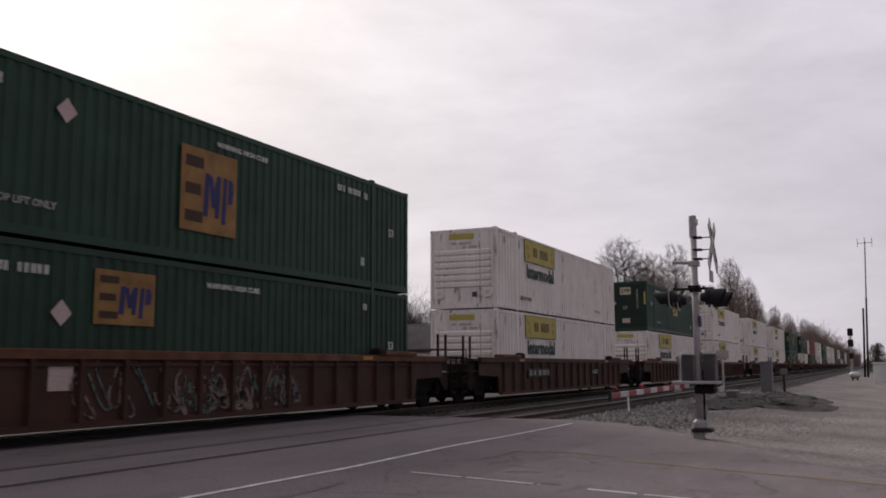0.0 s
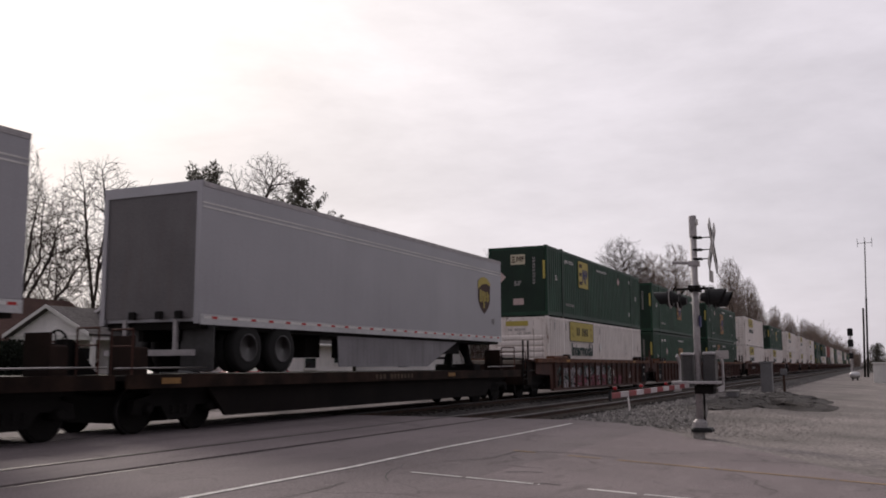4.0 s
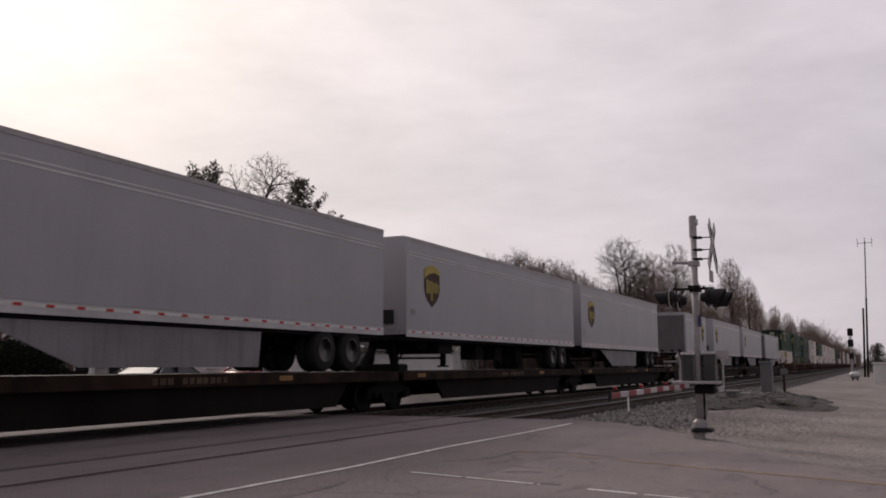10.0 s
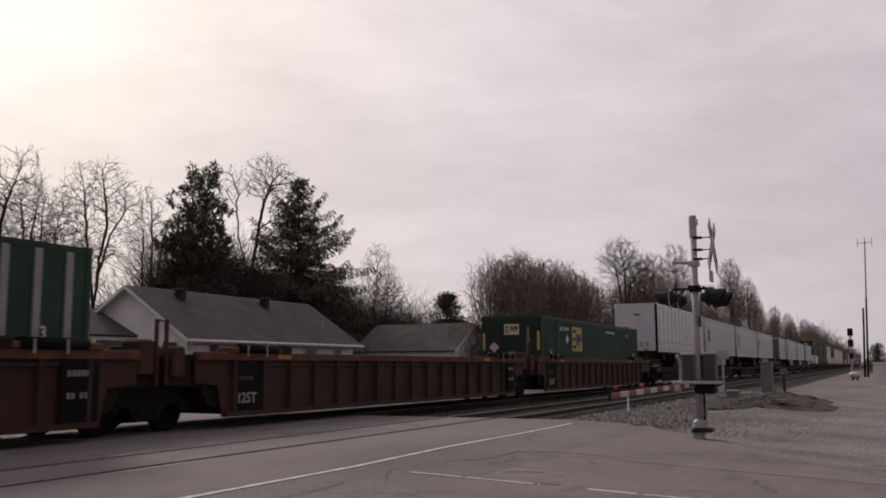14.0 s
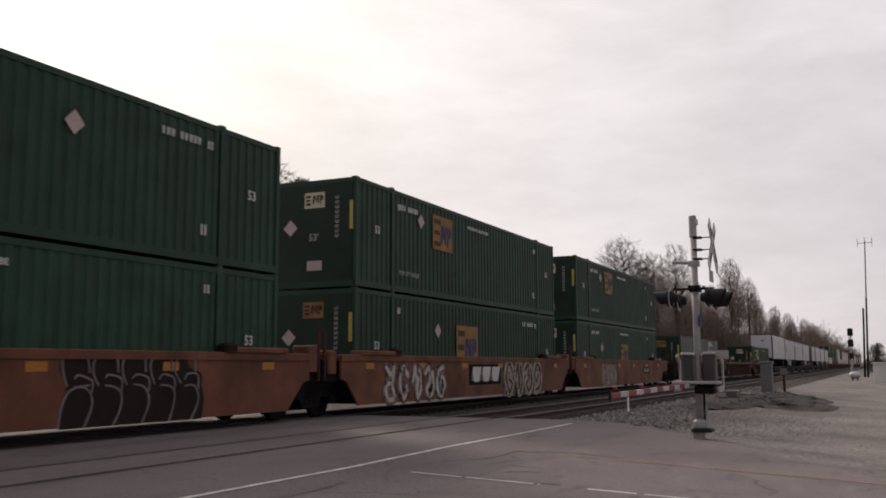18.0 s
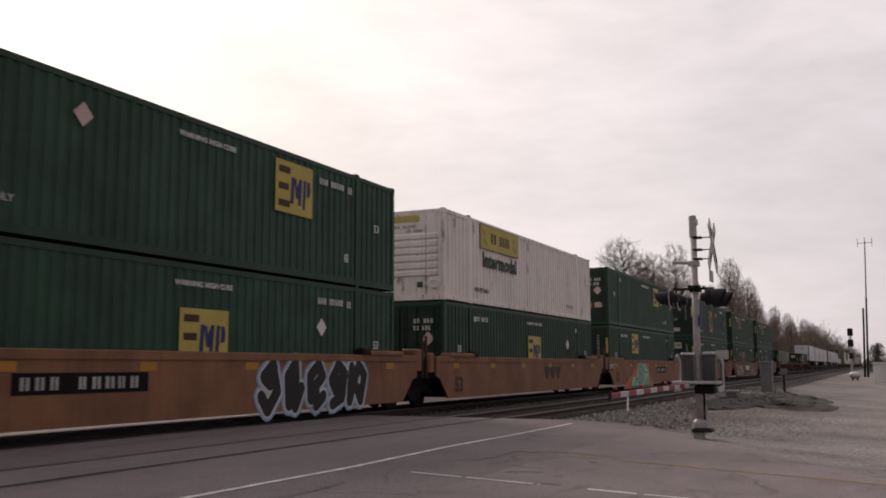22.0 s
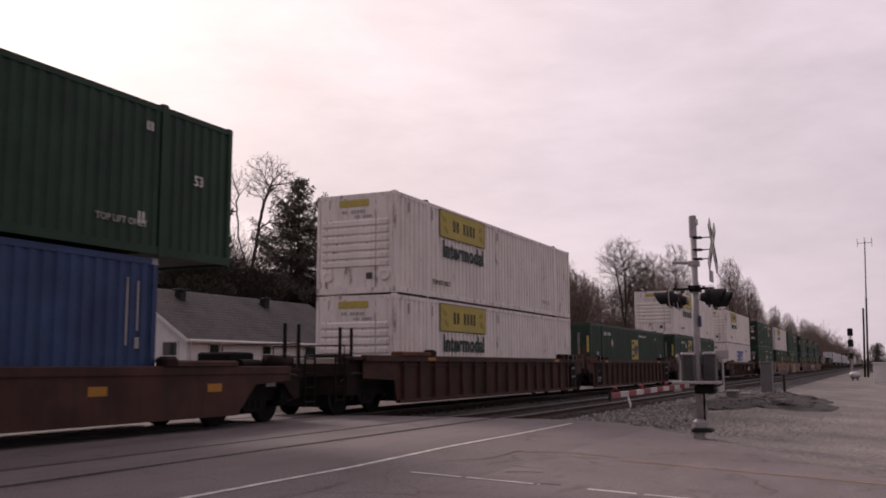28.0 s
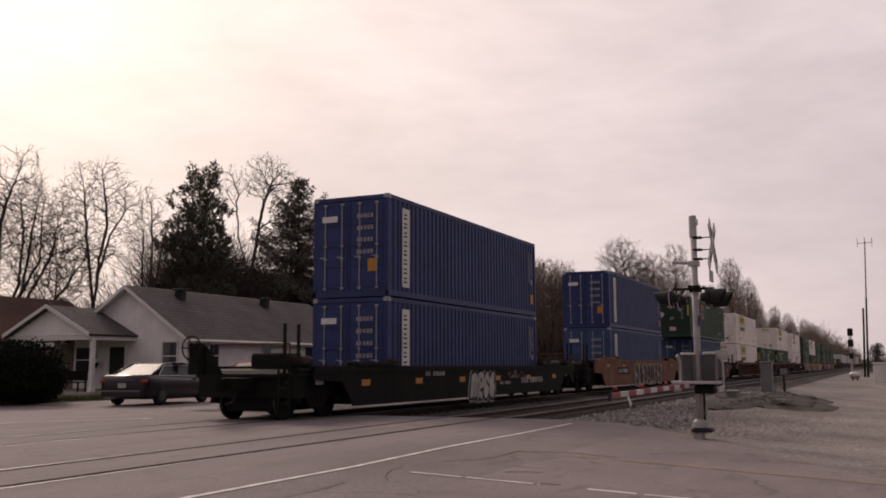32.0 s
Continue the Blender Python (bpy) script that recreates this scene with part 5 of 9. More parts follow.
def spine_car(x0, x1, ends, group="flat cars"):
    """A low flat car under trailers from x0 (rear) to x1; ends: 'c' or 'j' at rear and front."""
    L = x1 - x0
    h = L / 2
    ob = thing("flat_car", "dark brown low flat car with worn yellowish deck edge", "freight car", group=group)
    def spine_body():
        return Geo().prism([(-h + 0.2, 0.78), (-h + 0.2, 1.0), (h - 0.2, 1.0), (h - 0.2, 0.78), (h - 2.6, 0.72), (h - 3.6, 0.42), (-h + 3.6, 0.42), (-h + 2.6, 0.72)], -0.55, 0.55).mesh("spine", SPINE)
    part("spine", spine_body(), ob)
    # near-black webs made deep, so the shade below the deck is part of them
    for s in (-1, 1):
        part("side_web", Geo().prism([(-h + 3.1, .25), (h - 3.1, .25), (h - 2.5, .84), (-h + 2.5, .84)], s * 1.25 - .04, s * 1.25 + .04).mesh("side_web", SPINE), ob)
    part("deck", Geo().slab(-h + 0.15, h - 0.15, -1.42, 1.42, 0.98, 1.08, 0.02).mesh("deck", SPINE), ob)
    for s in (-1, 1):
        part("deck_edge", Geo().box(-h + 0.15, h - 0.15, s * 1.43 - 0.03, s * 1.43 + 0.03, 0.84, 1.09).mesh("deck_edge", DECK), ob)
    for i in (0, 5):
        part("reflector", cached("deckref", lambda: Geo().box(0, 0.5, -0.006, 0, 0, 0.11).mesh("reflector", GOLD)), ob, at(-h + 1.0 + i * (L - 2.5) / 7, -1.461, 0.92))
    part("marking", bars(int(L * 10), 2.2, 0.12, DULLP, 11), ob, at(-1.0, -1.461, 0.9))
    for s, k in ((-1, ends[0]), (1, ends[1])):
        if k == "c":
            truck(ob, s * (h - 1.9))
            part("coupler", cached(("scoup", s), lambda: Geo().slab(min(0, s * 0.6), max(0, s * 0.6), -0.14, 0.14, 0.72, 0.98, 0.04).mesh("coupler", DARKSTEEL)), ob, at(s * (h - 0.2), 0, 0))
            part("grab_rail", cached("sgrab", lambda: Geo().tube((0, -1.3, 1.08), (0, -1.3, 1.9), 0.02, seg=6).tube((0, -1.3, 1.9), (0, -0.8, 1.9), 0.02, seg=6).tube((0, -0.8, 1.9), (0, -0.8, 1.08), 0.02, seg=6).tube((0, -1.3, 1.6), (0, -0.8, 1.6), 0.015, seg=6).mesh("grab_rail", BROWN)), ob, at(s * (h - 0.4), 0, 0))
            part("equipment_box", cached("sbox", lambda: Geo().slab(-0.22, 0.2, -1.0, -0.5, 1.081, 1.6, 0.03).box(-0.26, -0.22, -1.06, -0.46, 1.081, 1.8).mesh("equipment_box", ENDBROWN)), ob, at(s * (h - 0.95), 0, 0))
            part("pipe", cached("spipe", lambda: Geo().tube((-1.3, -1.2, 1.2), (1.3, -1.2, 1.22), 0.018, seg=6).mesh("pipe", STEEL)), ob, at(s * (h - 1.4), 0, 0))
            if s < 0:
                bw = part("brake_stand", cached("bstand", lambda: Geo().box(-0.1, 0.1, -0.14, 0.14, 1.06, 1.75).prism([(0.1, 1.06), (0.7, 1.06), (0.1, 1.7)], -0.2, 0.2).mesh("brake_stand", DARKSTEEL)), ob, at(-h + 0.6, 0.6, 0.0))
                part("brake_wheel", cached("bwheel", lambda: spoked_wheel()), bw, at(-0.16, 0.0, 1.66))
        elif s > 0:
            truck(ob, h)
    return on_train(ob, (x0 + x1) / 2)


# ---- the train: loads by their rear end, metres along the train ----
LOW, HIGH = 0.36, 3.28
SQ = (1.45, 1.06)
BIG = (1.72, 1.68)


def green(u, base, sx, sz, size, ground, dx=None, dz=None, rear="wall", seed=0, warn=9.9, brand="green", dmat=None):
    return long_container(u, base, brand, rear, [(sx, sz, *size, ground)], [(dx, dz, dmat or PINKP)] if dx else (), seed=seed, warn=warn)


def white(u, base, seed=0, kind="white", rear="ribs"):
    return long_container(u, base, kind, rear, seed=seed)


def mark_plate(x, w, mat=GREYP, ground=BOARD, z=0.80, h=0.34, n=9, seed=1):
    def go(car):
        part("number_board", plate(w, h, ground, 0.004), car, at(x, -1.502, z))
        part("marking", bars(seed, w - 0.3, h * 0.6, mat, n), car, at(x + 0.15, -1.508, z + h * 0.2))
    return go


def mark_text(words, x, z, size, mat, y=-1.508, width=None):
    return lambda car: part("lettering", text_mesh(words, size, mat, width), car, at(x, y, z))


def shapes(car, name, pts, mat, depth, label=""):
    return part(name, Geo().prism(pts, -1.5 - depth, -1.5).mesh(name, mat), car, None, label, "stuff")


def wavy(x0, x1, z0, z1, rnd, n=9, amp=0.09):
    """A rough-edged strip of paint."""
    h = z1 - z0
    low = [(x0 + (x1 - x0) * i / n, z0 + rnd.uniform(-amp, amp) * h) for i in range(n + 1)]
    top = [(x0 + (x1 - x0) * i / n, z1 + rnd.uniform(-amp, amp) * h) for i in range(n, -1, -1)]
    return low + top


def mark_strokes(x0, x1, z0, z1, layers, seed, n, slant=0.0, round_=False):
    """Sprayed strokes without meaning, one bent shape to a cell, in layers of (material, half width); a half width of 0 fills the ground."""
    def go(car):
        rnd = random.Random(seed)
        cell = (x1 - x0) / n
        glyphs = []
        for i in range(n):
            hook = HOOKS[(i * 5 + seed) % len(HOOKS)]
            if rnd.random() < 0.5:
                hook = [(1 - p, 1 - q) for p, q in hook]
            glyphs.append([(x0 + (i + 0.12 + 0.76 * p) * cell + slant * (q - 0.5) * (z1 - z0), z0 + (z1 - z0) * (0.06 + 0.88 * q)) for p, q in hook])
        for k, (mat, r) in enumerate(layers):
            d = 0.003 + 0.007 * k
            if r == 0:
                shapes(car, "spray_ground", wavy(x0 - 0.12, x1 + 0.12, z0 - 0.04, z1 + 0.04, rnd), mat, d, "rough-edged ground of sprayed paint")
            for i, pts in enumerate(glyphs if r else ()):
                g = Geo()
                fat_stroke(g, bent(pts, 4) if round_ else pts, r, -1.503 - d - 0.0003 * i, -1.5)
                part("spray_stroke", g.mesh("spray_stroke", mat), car, None, "", "stuff")
    return go


def mark_lobes(x0, x1, seed):
    """Swollen black shapes side by side, two to a column, each with a thin pale outline."""
    def go(car):
        rnd = random.Random(seed)
        w = (x1 - x0) / 5.1
        shapes(car, "spray_ground", bent([(x0, 0.24), (x0 + 0.04, 0.6), (x0 + 0.14, 0.92), (x0 - 0.02, 1.2), (x0 + 0.1, 1.45), (x0 + 0.7 * w, 1.49), (x0 + 1.5 * w, 1.48), (x0 + 2.6 * w, 1.5), (x0 + 3.6 * w, 1.47), (x0 + 4.3 * w, 1.47), (x0 + 4.55 * w, 1.22),
                                           (x1 - 0.06, 1.12), (x1, 0.95), (x1 - 0.02, 0.88), (x1 + 0.06, 0.62), (x1, 0.24)], 3), SPRAYBLACK, 0.003, "solid black sprayed ground")
        lines = [[(x0, 0.26), (x0 + 0.05, 0.6), (x0 + 0.22, 0.86), (x0 + 0.6, 0.93)]]
        for i in range(5):
            u, j = x0 + i * w * 0.98, lambda: rnd.uniform(-0.035, 0.035)
            lines.append([(u + 0.15 + j(), 0.93), (u + 0.02 + j(), 1.12), (u + 0.03, 1.32 + j()), (u + 0.16, 1.46), (u + 0.5 * w, 1.48), (u + 0.78 * w, 1.4), (u + 0.84 * w + j(), 1.15)])
            lines.append([(u + 0.28 + j(), 1.02 + j()), (u + 0.55 * w, 1.1), (u + 0.92 * w, 1.06 + j()), (u + w, 0.95), (u + 0.98 * w, 0.82)])
            lines.append([(u + 0.45 * w, 0.9 + j()), (u + 0.8 * w, 0.88), (u + 1.0 * w, 0.72 + j()), (u + 0.96 * w, 0.5), (u + 0.76 * w + j(), 0.26)])
        for i, pts in enumerate(lines):
            g = Geo()
            fat_stroke(g, bent(pts, 4), 0.017, -1.512 - 0.0003 * i, -1.5)
            part("spray_stroke", g.mesh("spray_stroke", SPRAYPALE), car, None, "", "stuff")
    return go


def mark_slabs(x):
    """A dark board with three pale slanted slabs, wide at the top, and thin lines between them."""
    def go(car):
        part("board", plate(2.75, 0.66, BOARD, 0.004), car, at(x - 0.2, -1.501, 0.62))
        g = Geo()
        for i in range(3):
            u = x + 0.08 + i * 0.82
            g.prism([(u, 1.02), (u + 0.06, 1.2), (u + 0.74, 1.2), (u + 0.68, 1.02), (u + 0.52, 0.72), (u + 0.12, 0.72)], -1.511, -1.5)
        for z in (0.78, 0.86, 0.94):
            g.box(x, x + 2.4, -1.507, -1.5, z, z + 0.02)
        part("slabs", g.mesh("slabs", WHITEP), car, None, "pale slanted company shapes", "stuff")
    return go


def mark_cells(cells):
    """Two pale bent strokes on each of a few panels between the ribs."""
    def go(car):
        for i, c in enumerate(cells):
            x = -8.08 + 0.15 + c * 0.986
            for k, hook in enumerate((HOOKS[0], HOOKS[1])):
                g = Geo()
                fat_stroke(g, bent([(x + 0.16 + 0.36 * k + 0.3 * p, 0.38 + 0.72 * q) for p, q in hook], 4), 0.045, -1.452, -1.44)
                part("spray_stroke", g.mesh("spray_stroke", GREYP), car, None, "", "stuff")
    return go


def mark_mountain(car):
    """Mint green piece with dark edges and blue dots over a ragged coral ground."""
    rnd = random.Random(40)
    ridge = [(-6.3, 0.08), (-5.2, 0.5), (-4.5, 0.7), (-4.1, 1.0), (-3.6, 1.1), (-3.1, 1.46), (-0.9, 1.46), (-0.4, 1.25), (-0.5, 0.95), (0.1, 0.55), (0.6, 0.12)]
    rough = []
    for (ax, az), (bx, bz) in zip(ridge, ridge[1:]):
        for k in range(4):
            rough.append((ax + (bx - ax) * k / 4 + rnd.uniform(-0.07, 0.07), min(1.47, az + (bz - az) * k / 4 + rnd.uniform(-0.06, 0.08))))
    shapes(car, "spray_ground", [(-6.3, 0.03), (0.6, 0.03)] + rough[::-1], CORALP, 0.003, "ragged coral sprayed ground")
    body = [(-4.65, 0.06), (-4.6, 0.35), (-4.35, 0.62), (-4.0, 0.68), (-3.75, 0.5), (-3.6, 0.45), (-3.05, 1.45), (-2.2, 1.45), (-1.9, 1.3), (-1.5, 1.46), (-1.2, 1.4), (-1.05, 1.05), (-0.62, 1.05), (-0.5, 0.85), (-0.65, 0.66), (-0.4, 0.4), (-0.45, 0.08)]
    mid = (-2.3, 0.7)
    shapes(car, "spray_edge", [(mid[0] + (p - mid[0]) * 1.025, mid[1] + (q - mid[1]) * 1.05) for p, q in body], GREENP, 0.006)
    shapes(car, "spray_shape", body, MINTP, 0.009, "mint green sprayed shape")
    for pts in (((-3.9, 0.3), (-3.3, 0.55), (-3.0, 0.2)), ((-2.9, 0.25), (-2.75, 1.3)), ((-2.35, 1.25), (-2.1, 0.95), (-2.4, 0.8), (-2.05, 0.45), (-2.45, 0.25)), ((-1.95, 1.2), (-1.8, 0.75)), ((-1.7, 0.65), (-1.3, 0.15)), ((-1.15, 0.2), (-1.0, 0.6), (-0.75, 0.25)), ((-1.5, 0.85), (-0.8, 0.85)), ((-4.4, 0.12), (-0.6, 0.14))):
        g = Geo()
        fat_stroke(g, pts, 0.028, -1.513, -1.5)
        part("spray_stroke", g.mesh("spray_stroke", GREENP), car, None, "", "stuff")
    for x, z in ((-2.62, 0.3), (-2.62, 0.5), (-2.6, 0.72), (-2.6, 0.95), (-2.58, 1.18), (-1.6, 0.98), (-1.5, 1.15), (-1.38, 1.3)):
        shapes(car, "spray_dot", blob(x, z, 0.075, 0.085, rnd, 10), BLUEP, 0.012)


def board_125(x):
    """The weight board near the end of a ribbed car."""
    def go(car):
        part("weight_board", plate(0.85, 1.05, BOARD, 0.004), car, at(x, -1.515, 0.28))
        part("lettering", text_mesh("125T", 0.29, GREYP, 0.6), car, at(x + 0.08, -1.521, 0.5))
        part("marking", bars(8, 0.5, 0.09, DULLP, 5), car, at(x + 0.1, -1.521, 0.95))
    return go


def build_train():
    # head of the train, far down the line
    heads = [(30.2, "w", "w", "darkbrown"), (53.9, "g", "w", "brown"), (77.6, "w", "w", "brown"), (101.3, "w", "w", "darkbrown"), (125.0, "w", "w", "brown"),
             (148.7, "g", "g", "brown"), (172.4, "g", "w", "brown"), (196.1, "r", "g", "darkbrown"), (219.8, "w", "w", "brown"), (243.5, "g", "g", "brown"), (267.2, "p", "w", "brown"),
             (290.9, "w", "w", "brown"), (314.6, "g", "g", "brown"), (338.3, "w", "g", "brown"), (362.0, "g", "w", "brown"), (385.7, "g", "g", "brown"), (409.4, "w", "w", "brown")]
    for i, (u, a, b, style) in enumerate(heads):
        well_car(u, style, "c", "c", group="ribbed well cars", marks=[mark_plate(-5.5, 2.6, ground=BLACKP, seed=i), mark_plate(3.0, 1.2, n=4, seed=i + 40)] if i == 0 else [])
        for k, base in ((b, LOW), (a, HIGH)):
            if k == "w":
                white(u, base, i)
            elif k == "r":
                long_container(u, base, "red", "wall", seed=i)
            elif k == "p":
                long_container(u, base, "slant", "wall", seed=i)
            else:
                green(u, base, 7.4, 1.2, SQ, YELLOW, 3.8, 2.0, seed=i)
    # three units behind them
    well_car(7.2, "brown", "j", "c", marks=[lambda c: (scrawl(c, -3.9, 2.6, 0.3, 1.4, (FAINTP, TEALP, FAINTP), 3, 18, 0.02, -1.443), scrawl(c, -1.5, 2.4, 0.3, 1.2, (FAINTP, TEALP), 4, 12, 0.035, -1.443), part("patch", plate(0.5, 0.4, PINKP, 0.004), c, at(-4.6, -1.445, 0.85))), board_125(-7.9)], group="ribbed well cars")
    green(7.2, LOW, 4.48, 1.6, (1.46, 0.95), GOLD, 3.8, 1.75, seed=1, warn=7.4)
    green(7.2, HIGH, 6.54, 0.6, BIG, GOLD, 3.72, 2.2, seed=2, warn=7.6)
    well_car(-12.4, "brown", "j", "j", marks=[lambda c: smear(c, 2.6, 6.4, 0.2, 1.3, BLUEHAZE, 9, 4, -1.443), board_125(-7.9)], group="ribbed well cars")
    green(-12.4, LOW, 7.5, 0.8, (1.46, 1.22), GOLD, 3.8, 1.75, seed=3, warn=7.5)
    green(-12.4, HIGH, 7.41, 1.0, (1.46, 1.16), GOLD, None, seed=4, warn=7.4)
    well_car(-31.85, "brown", "c", "j", marks=[lambda c: (smear(c, -7.8, 1.4, 0.22, 1.35, TEALP, 17, 6, -1.442), smear(c, -7.0, -1.0, 0.25, 1.3, SMEARP, 19, 4, -1.447), smear(c, -0.35, 0.95, 0.28, 1.25, PALEP, 20, 1, -1.447), smear(c, 1.0, 2.9, 0.22, 0.8, MAGENTAP, 21, 3, -1.447), smear(c, -5.6, -0.2, 0.22, 0.9, MAGENTAP, 22, 5, -1.453)),
                                                      lambda c: scrawl(c, -7, 1.0, 0.4, 1.1, (SOOTP, TEALP), 18, 9, 0.02, -1.458), lambda c: scrawl(c, 4.2, 5.6, 0.6, 1.1, (GREYP,), 28, 2, 0.018, -1.443)], group="ribbed well cars")
    white(-31.85, LOW, 5)
    green(-31.85, HIGH, 4.3, 1.45, (1.5, 1.2), YELLOW, 11.4, 2.25, seed=5, warn=7.3)
    # road trailers on low flat cars
    for x0, x1, ends in ((-55.4, -35.4, "cc"), (-74.5, -55.4, "jc"), (-93.4, -74.5, "jj"), (-111.0, -93.4, "cj"), (-129.4, -111.0, "jc"), (-146.6, -129.4, "jj"), (-163.9, -146.6, "jj"), (-182.6, -163.9, "cj")):
        spine_car(x0, x1, ends)
    trailer(-53.2, 16.15, 1, "box", skirt=True)
    trailer(-73.4, 16.0, -1, "box")
    trailer(-91.66, 15.86, -1, "box")
    trailer(-103.5, 8.3, 1, "box", False)
    trailer(-128.85, 16.1, -1, "box")
    trailer(-146.0, 16.0, -1, "box", skirt=False)
    trailer(-163.4, 16.05, -1, "box")
    trailer(-180.8, 16.25, -1, "plate", False)
    # ribbed three-unit car, its middle well empty
    well_car(-202.2, "brown", "j", "c", group="ribbed well cars", marks=[board_125(-7.9)])
    green(-202.2, LOW, 3.95, 1.5, (1.5, 1.05), YELLOW, 3.3, 2.0, seed=7, warn=9.5, dmat=WHITEP)
    well_car(-222.0, "brown", "j", "j", group="ribbed well cars", marks=[board_125(-7.9)])
    well_car(-241.7, "brown", "c", "j", group="ribbed well cars", marks=[mark_cells((3, 4, 5, 6))])
    green(-241.7, LOW, 11.38, 1.7, (1.42, 0.95), CREAM, 7.8, 1.7, seed=8, warn=None, brand="post", dmat=WHITEP)
    # smooth orange three-unit car
    well_car(-265.4, "orange", "j", "c", group="smooth well cars", marks=[mark_strokes(-4.9, -2.2, 0.25, 1.3, ((BONEP, 0.12), (TEALP, 0.02)), 31, 5), mark_plate(3.6, 1.5, seed=5)])
    green(-265.4, LOW, 7.56, 0.9, (1.5, 1.06), GOLD, 4.0, 1.72, seed=9, warn=7.5)
    green(-265.4, HIGH, 4.72, 1.5, (1.42, 1.06), GOLD, 4.0, 2.2, seed=11, warn=7.2)
    well_car(-284.75, "orange", "j", "j", group="smooth well cars", marks=[mark_strokes(1.75, 5.7, 0.2, 1.4, ((TEALP, 0), (BONEP, 0.21), (SOOTP, 0.045)), 33, 4, 0, True), mark_slabs(-1.1), mark_strokes(-7.0, -3.0, 0.25, 1.3, ((FAINTP, 0.16), (PALEP, 0.06)), 34, 5, 0, True)])
    green(-284.75, LOW, 6.24, 0.75, BIG[:1] + (1.4,), GOLD, 4.9, 1.93, seed=12, warn=None)
    green(-284.75, HIGH, 4.53, 1.48, (1.42, 1.06), GOLD, 3.75, 2.2, seed=13, warn=7.2)
    well_car(-304.3, "orange", "c", "j", group="smooth well cars", brake=False, marks=[mark_lobes(1.9, 5.35, 36), mark_plate(-4.4, 2.7, seed=7), mark_strokes(-6.7, -5.6, 0.7, 1.2, ((FAINTP, 0.05),), 37, 3, 0, True)])
    green(-304.3, LOW, 7.4, 0.85, (1.5, 1.06), YELLOW, 3.8, 1.73, seed=15, warn=7.3, dmat=WHITEP)
    green(-304.3, HIGH, 6.48, 0.58, BIG, GOLD, 10.2, 2.05, seed=16, warn=None)
    # smooth tan three-unit car
    well_car(-328.05, "tan", "j", "c", group="smooth well cars", marks=[mark_mountain,
                                                                    mark_plate(1.6, 2.6, seed=8), mark_text("53", -7.75, 0.45, 0.62, DARKBROWNP), board_small(-9.0)])
    green(-328.05, LOW, 4.52, 1.53, (1.47, 1.05), YELLOW, None, seed=17, warn=7.2, rear="wall")
    green(-328.05, HIGH, 10.16, 1.5, (1.43, 1.06), YELLOW, 12.3, 1.8, seed=18, warn=7.2, rear="doors", dmat=WHITEP)
    well_car(-347.5, "tan", "j", "j", group="smooth well cars", marks=[mark_text("53", -7.75, 0.45, 0.62, DARKBROWNP), lambda c: part("slabs", Geo().prism([(.75, 1.05), (.8, 1.2), (1.4, 1.2), (1.35, 1.05), (1.2, .72), (.92, .72)], -1.507, -1.5).prism([(1.45, 1.05), (1.5, 1.2), (2.1, 1.2), (2.05, 1.05), (1.9, .72), (1.62, .72)], -1.507, -1.5).prism([(2.15, 1.05), (2.2, 1.2), (2.75, 1.2), (2.7, 1.05), (2.55, .72), (2.3, .72)], -1.507, -1.5).mesh("slabs", DARKBROWNP), c, None, "dark slanted company shapes", "stuff")])
    green(-347.5, LOW, 7.49, 0.9, (1.46, 1.1), YELLOW, 12.45, 1.77, seed=19, warn=7.4, rear="doors", dmat=WHITEP)
    white(-347.5, HIGH, 3)
    well_car(-366.95, "tan", "c", "j", group="smooth well cars", marks=[mark_text("53", -7.75, 0.45, 0.62, DARKBROWNP), mark_plate(-4.5, 2.9, seed=9), mark_strokes(1.6, 6.2, 0.22, 1.38, ((PALEBLUEP, 0.25), (WHITEP, 0.185), (BLACKP, 0.145)), 45, 5, 0.12)])
    green(-366.95, LOW, 7.46, 0.9, (1.47, 1.1), YELLOW, 12.46, 1.8, seed=20, warn=7.3, rear="doors", dmat=WHITEP)
    green(-366.95, HIGH, 10.47, 1.43, (1.5, 1.2), YELLOW, 4.9, 2.23, seed=22, warn=7.3, rear="doors")
    # single ribbed car
    well_car(-390.6, "darkbrown", "c", "c", group="ribbed well cars", marks=[lambda c: (smear(c, -7.7, -5.4, 0.25, 1.3, SMEARP, 50, 4, -1.445), scrawl(c, -4.6, 4.0, 0.4, 1.2, (FAINTP, GREYP), 52, 9, 0.016, -1.443)), lambda c: part("marking", bars(51, 1.5, 0.34, WHITEP, 3), c, at(3.6, -1.55, 0.75))])
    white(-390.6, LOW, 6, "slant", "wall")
    white(-390.6, HIGH, 7)
    # ribbed three-unit car
    well_car(-414.15, "darkbrown", "j", "c", group="ribbed well cars", marks=[board_125(-7.9)])
    green(-414.15, LOW, 4.61, 1.53, (1.46, 1.06), YELLOW, 3.9, 2.2, seed=23, warn=7.3, dmat=WHITEP)
    white(-414.15, HIGH, 8)
    well_car(-433.85, "darkbrown", "j", "j", group="ribbed well cars", marks=[board_125(-7.9)])
    green(-433.85, LOW, 7.8, 1.2, (1.5, 1.06), YELLOW, 3.8, 2.0, seed=25, warn=9.5)
    well_car(-453.15, "darkbrown", "c", "j", group="ribbed well cars")
    white(-453.15, LOW, 9)
    white(-453.15, HIGH, 10)
    # three single cars at the tail
    well_car(-476.63, "oldbrown", "c", "c", group="smooth well cars", marks=[mark_strokes(-1.5, 1.7, 0.3, 1.15, ((MUSTARD, 0.09), (SOOTP, 0.07)), 61, 4, 0.2, True)])
    short_container(-474.65, LOW, BLUE_PALE, 1)
